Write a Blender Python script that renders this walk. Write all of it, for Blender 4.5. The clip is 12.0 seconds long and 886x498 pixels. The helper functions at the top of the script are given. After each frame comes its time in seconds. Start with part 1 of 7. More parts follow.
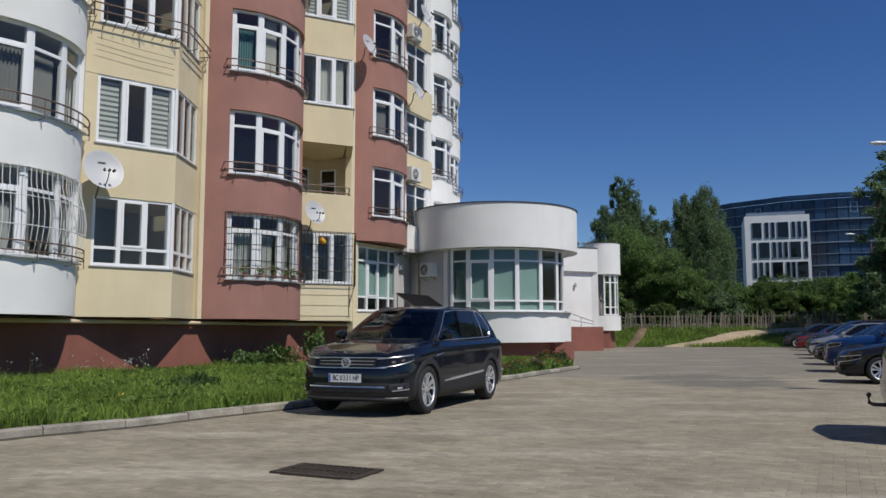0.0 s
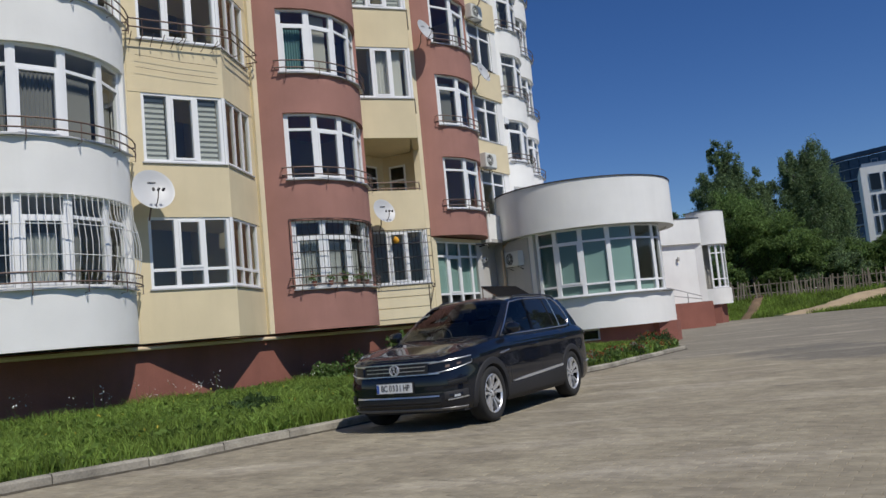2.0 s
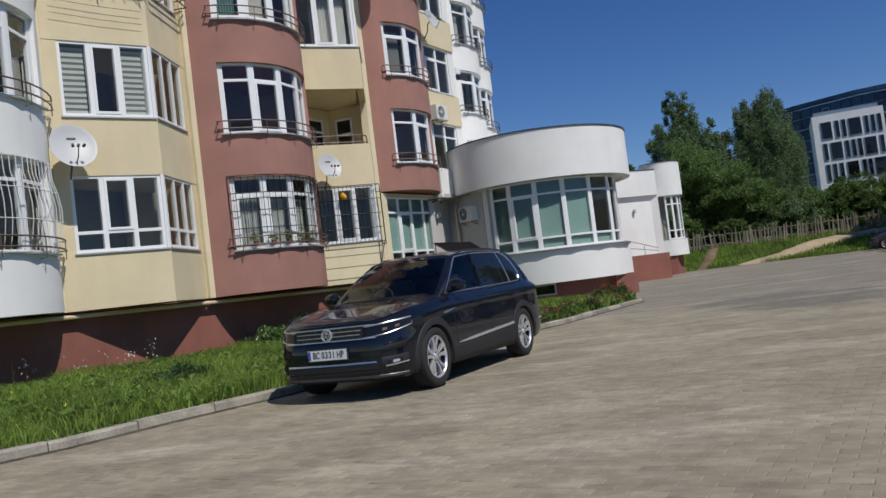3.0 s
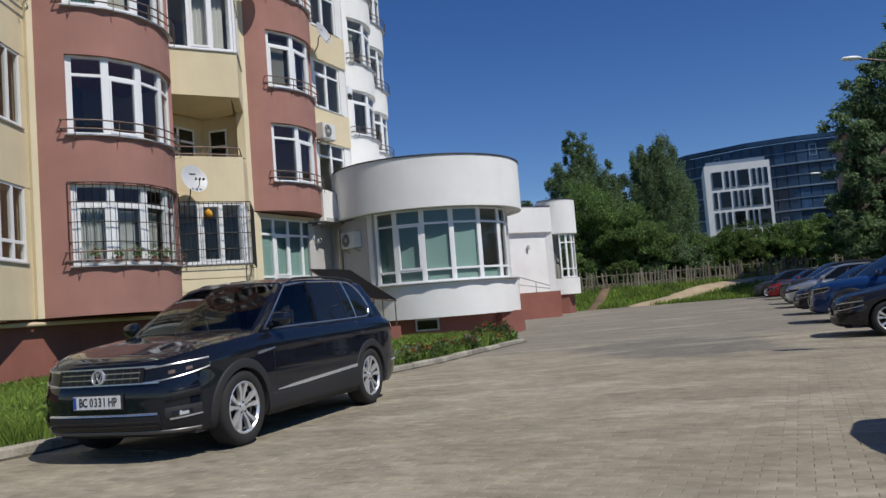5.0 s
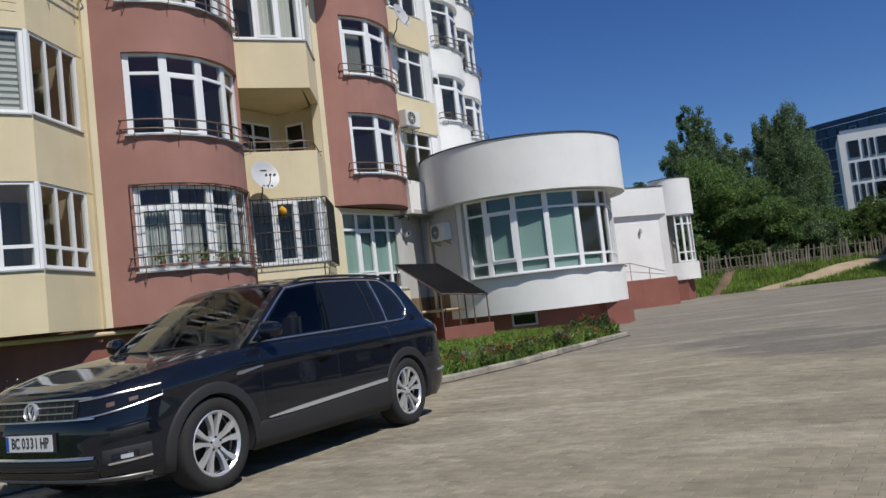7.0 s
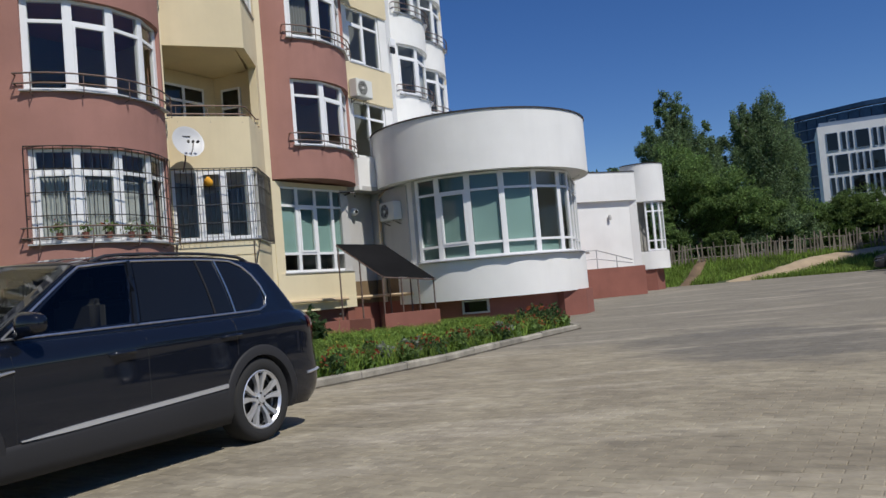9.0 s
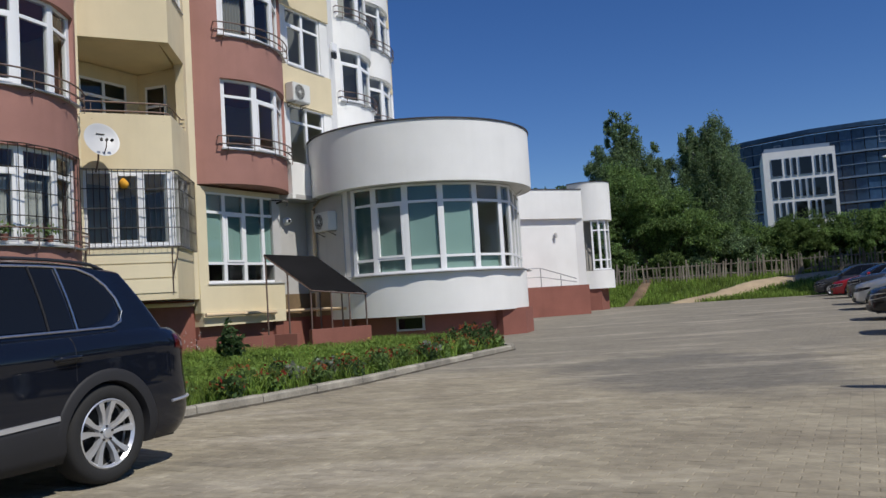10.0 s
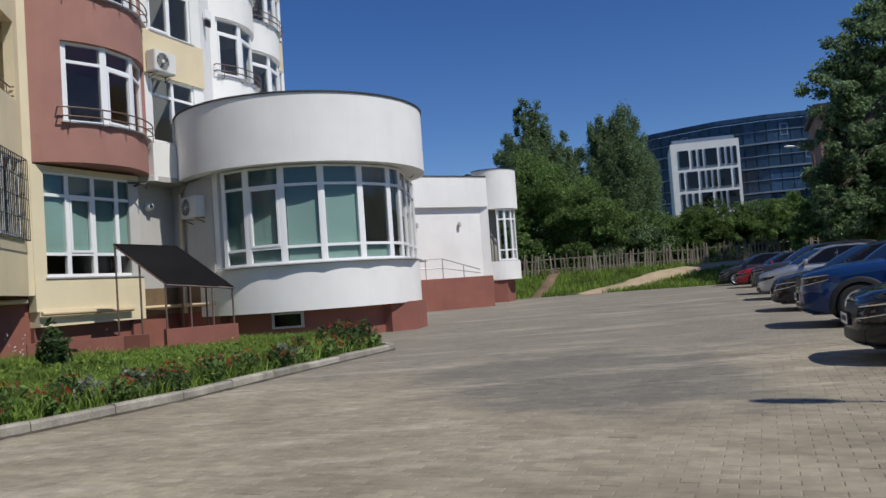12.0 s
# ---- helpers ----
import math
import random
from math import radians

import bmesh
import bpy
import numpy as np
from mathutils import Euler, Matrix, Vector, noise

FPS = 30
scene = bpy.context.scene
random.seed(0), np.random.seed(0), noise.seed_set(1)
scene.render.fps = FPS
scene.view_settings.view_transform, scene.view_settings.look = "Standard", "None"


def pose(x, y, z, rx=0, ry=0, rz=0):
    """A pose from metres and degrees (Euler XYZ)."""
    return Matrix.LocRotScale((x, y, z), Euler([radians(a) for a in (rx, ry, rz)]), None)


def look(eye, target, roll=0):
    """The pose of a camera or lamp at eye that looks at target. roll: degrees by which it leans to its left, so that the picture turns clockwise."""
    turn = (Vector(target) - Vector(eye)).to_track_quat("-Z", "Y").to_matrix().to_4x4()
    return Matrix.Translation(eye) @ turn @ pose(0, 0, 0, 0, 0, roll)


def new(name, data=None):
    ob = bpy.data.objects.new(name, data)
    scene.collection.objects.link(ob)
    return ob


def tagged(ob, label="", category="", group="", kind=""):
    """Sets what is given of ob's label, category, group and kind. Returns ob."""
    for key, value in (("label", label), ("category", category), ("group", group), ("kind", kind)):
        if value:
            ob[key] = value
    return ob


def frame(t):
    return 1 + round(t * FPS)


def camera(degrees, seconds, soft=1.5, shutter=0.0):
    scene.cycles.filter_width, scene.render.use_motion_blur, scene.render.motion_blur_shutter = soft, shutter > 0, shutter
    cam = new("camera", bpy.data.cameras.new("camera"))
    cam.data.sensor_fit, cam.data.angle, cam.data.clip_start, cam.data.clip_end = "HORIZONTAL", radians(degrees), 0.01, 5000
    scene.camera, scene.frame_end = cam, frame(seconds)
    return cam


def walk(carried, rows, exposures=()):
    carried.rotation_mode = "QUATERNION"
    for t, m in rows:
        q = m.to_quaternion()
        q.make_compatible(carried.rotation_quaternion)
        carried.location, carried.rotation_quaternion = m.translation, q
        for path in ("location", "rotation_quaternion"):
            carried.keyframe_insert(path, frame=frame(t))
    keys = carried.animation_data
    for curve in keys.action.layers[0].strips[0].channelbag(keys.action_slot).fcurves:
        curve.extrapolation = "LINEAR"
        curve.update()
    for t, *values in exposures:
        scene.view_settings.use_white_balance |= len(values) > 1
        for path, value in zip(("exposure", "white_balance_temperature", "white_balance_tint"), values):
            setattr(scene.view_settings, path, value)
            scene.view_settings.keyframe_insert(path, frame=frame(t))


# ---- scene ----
cam = camera(57.5, 12.0)
METRES, EYE, TILT, LEAN, TURN = 11.8, 1.2, -0.57, 0.0, 0.0
ROWS = [
    (0.0, 0.0, 0.0, 0.0, 0.01, 6.41, 0.06),
    (0.5, 0.0183, 0.0396, -0.002, 0.27, 6.45, 4.55),
    (1.0, 0.0322, 0.0614, -0.0017, 3.49, 8.18, 2.0),
    (1.5, 0.0423, 0.099, -0.0012, 2.5, 7.97, 0.86),
    (2.0, 0.053, 0.1402, 0.0002, 7.84, 6.42, 5.39),
    (2.5, 0.0555, 0.1802, 0.0003, 7.95, 2.32, 3.01),
    (3.0, 0.0651, 0.2219, -0.0006, 5.06, 3.15, 6.93),
    (3.5, 0.0759, 0.2559, -0.0025, 4.56, 2.79, 2.92),
    (5.5, 0.1408, 0.4025, 0.0012, -2.71, 4.88, 5.24),
    (6.0, 0.1574, 0.4452, 0.0001, 1.39, 3.96, 4.06),
    (6.5, 0.1723, 0.477, 0.0, 1.41, 3.73, 5.39),
    (7.0, 0.1941, 0.5161, 0.0024, 6.74, 4.8, 6.43),
    (7.5, 0.2088, 0.5525, 0.0025, 3.2, 3.42, 3.62),
    (9.5, 0.2761, 0.7085, 0.0025, 5.6, 3.45, 5.14),
    (10.0, 0.2924, 0.749, 0.0034, 1.74, 4.2, 3.57),
    (10.5, 0.3104, 0.7867, 0.0056, 1.78, 4.55, 5.07),
    (11.0, 0.3258, 0.8337, 0.0047, -1.27, 3.99, 2.32),
    (11.5, 0.347, 0.8755, 0.0037, -4.22, 4.06, 5.71),
    (12.0, 0.3661, 0.9199, 0.0034, -4.05, 3.22, 4.11),
]
walk(cam, [(t, pose(0, 0, EYE, TILT, LEAN, TURN) @ pose(METRES * x, METRES * y, METRES * z, 90 + pitch, roll, yaw)) for t, x, y, z, yaw, pitch, roll in ROWS],
     [(0.0, -0.07), (3.5, -0.06), (5.5, 0.05), (12.0, 0.05)])

# ---- light ----
SUN_EL, SUN_X, SUN_Y = radians(53), 0.70, -0.714
world = bpy.data.worlds.new("sky")
world.use_nodes = True
scene.world = world
wn = world.node_tree.nodes
sky = wn.new("ShaderNodeTexSky")
sky.sky_type, sky.sun_disc = "NISHITA", False
sky.sun_elevation, sky.sun_rotation = SUN_EL, math.atan2(SUN_X, SUN_Y)
sky.air_density, sky.dust_density, sky.ozone_density = 0.9, 0.0, 5.0
sky.altitude = 300.0
deep = wn.new("ShaderNodeHueSaturation")
deep.inputs["Saturation"].default_value = 1.22
deep.inputs["Hue"].default_value = 0.512
deep.inputs["Value"].default_value = 0.96
world.node_tree.links.new(sky.outputs[0], deep.inputs["Color"])
world.node_tree.links.new(deep.outputs[0], wn["Background"].inputs[0])
wn["Background"].inputs[1].default_value = 0.087
sun_data = bpy.data.lights.new("sun", "SUN")
sun_data.energy, sun_data.angle, sun_data.color = 3.7, radians(0.55), (1.0, 0.95, 0.87)
sun = new("sun", sun_data)
sun.matrix_world = look((0, 0, 60), (-SUN_X * math.cos(SUN_EL), -SUN_Y * math.cos(SUN_EL), 60 - math.sin(SUN_EL)))
scene.view_settings.exposure = 0.0


# ---- materials ----
def mat(name, color, rough=0.8, metal=0.0, var=0.12, scale=6.0, fine=60.0, bump=0.15, stain=0.0, coat=0.0, spec=0.5):
    m = bpy.data.materials.new(name)
    m.use_nodes = True
    nt = m.node_tree
    n, l = nt.nodes, nt.links
    b = n["Principled BSDF"]
    b.inputs["Roughness"].default_value = rough
    b.inputs["Metallic"].default_value = metal
    b.inputs["Coat Weight"].default_value = coat
    b.inputs["Coat Roughness"].default_value = 0.04
    b.inputs["Specular IOR Level"].default_value = spec
    tc = n.new("ShaderNodeTexCoord")
    big = n.new("ShaderNodeTexNoise")
    big.inputs["Scale"].default_value, big.inputs["Detail"].default_value = scale / 10, 4
    l.new(tc.outputs["Object"], big.inputs["Vector"])
    sm = n.new("ShaderNodeTexNoise")
    sm.inputs["Scale"].default_value, sm.inputs["Detail"].default_value = fine, 3
    l.new(tc.outputs["Object"], sm.inputs["Vector"])
    add = n.new("ShaderNodeMath")
    add.operation = "MULTIPLY_ADD"
    l.new(big.outputs["Fac"], add.inputs[0])
    add.inputs[1].default_value = 0.65
    half = n.new("ShaderNodeMath")
    half.operation = "MULTIPLY"
    l.new(sm.outputs["Fac"], half.inputs[0])
    half.inputs[1].default_value = 0.35
    l.new(half.outputs[0], add.inputs[2])
    ramp = n.new("ShaderNodeValToRGB")
    lo = [max(0.0, c * (1 - 1.6 * var)) for c in color]
    hi = [min(0.95, c * (1 + 1.0 * var)) for c in color]
    ramp.color_ramp.elements[0].position, ramp.color_ramp.elements[1].position = 0.3, 0.7
    ramp.color_ramp.elements[0].color, ramp.color_ramp.elements[1].color = (*lo, 1), (*hi, 1)
    l.new(add.outputs[0], ramp.inputs[0])
    out = ramp.outputs[0]
    if stain:
        # vertical dirt runs
        mp = n.new("ShaderNodeMapping")
        mp.inputs["Scale"].default_value = (2.2, 2.2, 0.16)
        l.new(tc.outputs["Object"], mp.inputs["Vector"])
        st = n.new("ShaderNodeTexNoise")
        st.inputs["Scale"].default_value, st.inputs["Detail"].default_value = 1.6, 5
        l.new(mp.outputs[0], st.inputs["Vector"])
        sr = n.new("ShaderNodeValToRGB")
        sr.color_ramp.elements[0].position, sr.color_ramp.elements[1].position = 0.5, 0.78
        sr.color_ramp.elements[0].color, sr.color_ramp.elements[1].color = (0, 0, 0, 1), (stain, stain, stain, 1)
        l.new(st.outputs["Fac"], sr.inputs[0])
        mx = n.new("ShaderNodeMix")
        mx.data_type = "RGBA"
        l.new(sr.outputs[0], mx.inputs["Factor"])
        l.new(out, mx.inputs["A"])
        mx.inputs["B"].default_value = (*[c * 0.62 for c in color], 1)
        out = mx.outputs["Result"]
    l.new(out, b.inputs["Base Color"])
    if bump:
        bp = n.new("ShaderNodeBump")
        bp.inputs["Strength"].default_value, bp.inputs["Distance"].default_value = bump, 0.01
        l.new(sm.outputs["Fac"], bp.inputs["Height"])
        l.new(bp.outputs[0], b.inputs["Normal"])
    return m


def glass_mat(name, tint, ior=1.5):
    m = bpy.data.materials.new(name)
    m.use_nodes = True
    n, l = m.node_tree.nodes, m.node_tree.links
    n.remove(n["Principled BSDF"])
    tr, gl, fr, mx = (n.new(k) for k in ("ShaderNodeBsdfTransparent", "ShaderNodeBsdfGlossy", "ShaderNodeFresnel", "ShaderNodeMixShader"))
    tr.inputs[0].default_value = (*tint, 1)
    gl.inputs["Roughness"].default_value = 0.02
    fr.inputs["IOR"].default_value = ior
    l.new(fr.outputs[0], mx.inputs[0])
    l.new(tr.outputs[0], mx.inputs[1])
    l.new(gl.outputs[0], mx.inputs[2])
    l.new(mx.outputs[0], n["Material Output"].inputs[0])
    return m


def varied(m, amount=0.25):
    """Brightness differs from object to object and from island to island."""
    n, l = m.node_tree.nodes, m.node_tree.links
    b = n["Principled BSDF"]
    src = b.inputs["Base Color"].links[0].from_socket
    info, geo, add, fr, mr, hsv = (n.new(k) for k in ("ShaderNodeObjectInfo", "ShaderNodeNewGeometry", "ShaderNodeMath", "ShaderNodeMath", "ShaderNodeMapRange", "ShaderNodeHueSaturation"))
    l.new(info.outputs["Random"], add.inputs[0])
    l.new(geo.outputs["Random Per Island"], add.inputs[1])
    fr.operation = "FRACT"
    l.new(add.outputs[0], fr.inputs[0])
    l.new(fr.outputs[0], mr.inputs["Value"])
    mr.inputs["To Min"].default_value, mr.inputs["To Max"].default_value = 1 - amount, 1 + amount
    l.new(mr.outputs[0], hsv.inputs["Value"])
    l.new(src, hsv.inputs["Color"])
    l.new(hsv.outputs[0], b.inputs["Base Color"])
    return m


def leaf_mat(name, color, amount=0.35):
    """Thin leaves: part of the light goes through."""
    m = mat(name, color, 0.7, var=0.35, scale=8, fine=12, bump=0.0, spec=0.2)
    varied(m, amount)
    n, l = m.node_tree.nodes, m.node_tree.links
    b = n["Principled BSDF"]
    tr, mx = n.new("ShaderNodeBsdfTranslucent"), n.new("ShaderNodeMixShader")
    mx.inputs[0].default_value = 0.5
    l.new(b.inputs["Base Color"].links[0].from_socket, tr.inputs[0])
    l.new(b.outputs[0], mx.inputs[1])
    l.new(tr.outputs[0], mx.inputs[2])
    l.new(mx.outputs[0], n["Material Output"].inputs[0])
    return m


WHITE = mat("white_stucco", (0.80, 0.80, 0.78), 0.9, var=0.05, scale=9, fine=70, bump=0.25, stain=0.10)
YELLOW = mat("yellow_stucco", (0.70, 0.60, 0.40), 0.9, var=0.07, scale=9, fine=70, bump=0.25, stain=0.12)
CREAM = mat("cream_stucco", (0.74, 0.65, 0.45), 0.9, var=0.07, scale=9, fine=70, bump=0.25, stain=0.12)
BROWN = mat("brown_stucco", (0.365, 0.185, 0.152), 0.92, var=0.12, scale=10, fine=70, bump=0.3, stain=0.22)
PLINTH = mat("red_plinth_plaster", (0.26, 0.10, 0.075), 0.9, var=0.16, scale=8, fine=40, bump=0.4, stain=0.3)
PVC = mat("white_window_plastic", (0.82, 0.83, 0.84), 0.4, var=0.03, bump=0.0)
STEEL = mat("painted_steel_tube", (0.16, 0.11, 0.09), 0.55, metal=0.3, var=0.25, fine=40, bump=0.1)
WHITESTEEL = mat("white_painted_bars", (0.7, 0.7, 0.68), 0.5, var=0.12, fine=40, bump=0.05)
BLACKSTEEL = mat("black_painted_bars", (0.02, 0.018, 0.017), 0.5, var=0.2, fine=40, bump=0.05)
# plain grey plaster; on link wall and basement frame the grey is painted shade
GREY = mat("grey_plaster_and_shade", (0.50, 0.49, 0.47), 0.9, var=0.08, scale=6, bump=0.25, stain=0.2)
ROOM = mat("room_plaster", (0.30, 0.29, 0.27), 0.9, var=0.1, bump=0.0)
CURTAIN = mat("curtain_cloth", (0.72, 0.70, 0.66), 0.95, var=0.08, fine=120, bump=0.1)
TULLE = mat("grey_tulle", (0.34, 0.33, 0.31), 0.95, var=0.1, fine=120, bump=0.1)
BLIND_L = mat("blind_light_cloth", (0.66, 0.66, 0.63), 0.9, var=0.04, bump=0.0)
BLIND_D = mat("blind_dark_cloth", (0.22, 0.23, 0.22), 0.9, var=0.04, bump=0.0)
SCREEN = mat("pale_green_roller_blind", (0.30, 0.44, 0.415), 0.9, var=0.05, bump=0.0)
FLASH = mat("dark_roof_flashing", (0.07, 0.06, 0.06), 0.5, metal=0.4, var=0.2, bump=0.05)
GASPIPE = mat("yellow_gas_pipe_paint", (0.70, 0.55, 0.37), 0.5, var=0.12, bump=0.05)
SILLM = mat("grey_sheet_metal", (0.52, 0.52, 0.52), 0.45, metal=0.3, var=0.08, bump=0.03)
LACE = mat("white_lace", (0.62, 0.62, 0.60), 0.95, var=0.12, scale=40, fine=90, bump=0.1)
TEAL = mat("teal_curtain_cloth", (0.22, 0.38, 0.37), 0.95, var=0.1, fine=120, bump=0.1)
ACW = mat("cream_white_casing", (0.70, 0.70, 0.66), 0.5, var=0.06, bump=0.05)
GLASS = glass_mat("window_glass", (0.66, 0.72, 0.72), 1.65)
GLASSD = glass_mat("dark_window_glass", (0.25, 0.27, 0.28), 1.6)


# ---- builders ----
def part(name, bm, material, parent=None, label="", smooth=False):
    me = bpy.data.meshes.new(name)
    bm.normal_update()
    limit = radians(70 if smooth else 32)
    for f in bm.faces:
        f.smooth = True
    for e in bm.edges:
        e.smooth = len(e.link_faces) == 2 and e.calc_face_angle(9.0) < limit
    bm.to_mesh(me)
    bm.free()
    for mm in (material if isinstance(material, (list, tuple)) else [material]):
        me.materials.append(mm)
    ob = new(name, me)
    ob.parent = parent
    if label:
        ob["label"] = label
    return ob


def thing(name, label, category, m=None, group="", kind=""):
    ob = new(name)
    ob.empty_display_size = 0.2
    if m is not None:
        ob.matrix_world = m
    return tagged(ob, label, category, group, kind)


def box(bm, x0, x1, y0, y1, z0, z1, m=None, mi=0):
    vs = [bm.verts.new((x, y, z)) for z in (z0, z1) for x, y in ((x0, y0), (x1, y0), (x1, y1), (x0, y1))]
    if m is not None:
        for v in vs:
            v.co = m @ v.co
    for a in ((3, 2, 1, 0), (4, 5, 6, 7), (0, 1, 5, 4), (1, 2, 6, 5), (2, 3, 7, 6), (3, 0, 4, 7)):
        f = bm.faces.new([vs[i] for i in a])
        f.material_index = mi
    return bm


def slab(bm, pts, z0, z1):
    """An upright prism over an outline that runs anticlockwise seen from above."""
    lo = [bm.verts.new((x, y, z0)) for x, y in pts]
    hi = [bm.verts.new((x, y, z1)) for x, y in pts]
    k = len(pts)
    for i in range(k):
        bm.faces.new((lo[i], lo[(i + 1) % k], hi[(i + 1) % k], hi[i]))
    bm.faces.new(hi)
    bm.faces.new(lo[::-1])
    return bm


def tube(bm, pts, r, seg=6):
    """A round tube along points."""
    pts = [Vector(p) for p in pts]
    rings = []
    for i, p in enumerate(pts):
        t = (pts[min(i + 1, len(pts) - 1)] - pts[max(i - 1, 0)]).normalized()
        a = t.cross(Vector((0, 0, 1)) if abs(t.z) < 0.9 else Vector((1, 0, 0))).normalized()
        b = t.cross(a)
        rings.append([bm.verts.new(p + r * (math.cos(k * 2 * math.pi / seg) * a + math.sin(k * 2 * math.pi / seg) * b)) for k in range(seg)])
    for p, q in zip(rings, rings[1:]):
        for k in range(seg):
            bm.faces.new((p[k], p[(k + 1) % seg], q[(k + 1) % seg], q[k]))
    bm.faces.new(rings[0][::-1])
    bm.faces.new(rings[-1])
    return bm


def lathe(bm, prof, seg=24, m=None):
    """Turns (radius, height) points round the z axis."""
    rows = []
    for r, z in prof:
        rows.append([bm.verts.new((r * math.cos(2 * math.pi * k / seg), r * math.sin(2 * math.pi * k / seg), z)) for k in range(seg)] if r > 1e-5 else [bm.verts.new((0, 0, z))])
    for p, q in zip(rows, rows[1:]):
        for k in range(seg):
            a = [p[k % len(p)], p[(k + 1) % len(p)], q[(k + 1) % len(q)], q[k % len(q)]]
            u = list(dict.fromkeys(a))
            if len(u) > 2:
                bm.faces.new(u)
    if m is not None:
        for row in rows:
            for v in row:
                v.co = m @ v.co
    return bm


class Line:
    """A wall line in plan: points, with places along it by arc length and outward offsets (to the right of the way)."""

    def __init__(self, pts):
        self.p = [Vector((x, y)) for x, y in pts]
        self.a = [0.0]
        for u, v in zip(self.p, self.p[1:]):
            self.a.append(self.a[-1] + (v - u).length)
        self.n = []
        for i in range(len(self.p)):
            u, v = self.p[max(i - 1, 0)], self.p[min(i + 1, len(self.p) - 1)]
            d1 = (self.p[i] - u).normalized() if i else (v - self.p[i]).normalized()
            d2 = (v - self.p[i]).normalized() if i < len(self.p) - 1 else d1
            t = (d1 + d2).normalized()
            self.n.append(Vector((t.y, -t.x)) / max(0.6, t.dot(d1)))

    def at(self, a, off=0.0):
        a = min(max(a, 0.0), self.a[-1])
        i = max(k for k in range(len(self.a) - 1) if self.a[k] <= a + 1e-9)
        f = (a - self.a[i]) / (self.a[i + 1] - self.a[i])
        return self.p[i].lerp(self.p[i + 1], f) + off * self.n[i].lerp(self.n[i + 1], f)

    def stops(self, a0, a1):
        return [a0] + [a for a in self.a if a0 + 1e-4 < a < a1 - 1e-4] + [a1]


def arc(x0, y0, x1, y1, bulge, k=20):
    """A bow from one point to another that bulges to the right of the way."""
    c, h = Vector((x1 - x0, y1 - y0)), math.hypot(x1 - x0, y1 - y0) / 2
    r = (h * h + bulge * bulge) / (2 * bulge)
    u = c.normalized()
    nrm = Vector((u.y, -u.x))
    mid = Vector(((x0 + x1) / 2, (y0 + y1) / 2)) - (r - bulge) * nrm
    half = math.asin(min(1.0, h / r)) if bulge <= h else math.pi - math.asin(h / r)
    return [tuple(mid + r * (math.sin(t) * u + math.cos(t) * nrm)) for t in (half * (2 * i / k - 1) for i in range(k + 1))]


def ribbon(bm, line, a0, a1, z0, z1, o0, o1, mi=0):
    """A wall or bar along a line, from offset o0 (inner) to o1 (outer)."""
    rows = []
    for a in line.stops(a0, a1):
        pi, po = line.at(a, o0), line.at(a, o1)
        rows.append([bm.verts.new((*pi, z0)), bm.verts.new((*po, z0)), bm.verts.new((*po, z1)), bm.verts.new((*pi, z1))])
    for p, q in zip(rows, rows[1:]):
        for k in range(4):
            f = bm.faces.new((p[k], q[k], q[(k + 1) % 4], p[(k + 1) % 4]))
            f.material_index = mi
    for f in (bm.faces.new(rows[0]), bm.faces.new(rows[-1][::-1])):
        f.material_index = mi
    return bm


def pane(line, a0, a1, z0, z1, off, parent, material):
    bm = bmesh.new()
    rows = [[bm.verts.new((*line.at(a, off), z)) for z in (z0, z1)] for a in line.stops(a0, a1)]
    for p, q in zip(rows, rows[1:]):
        bm.faces.new((p[0], q[0], q[1], p[1]))
    ob = part("pane", bm, material, parent)
    ob.visible_shadow = False
    return ob


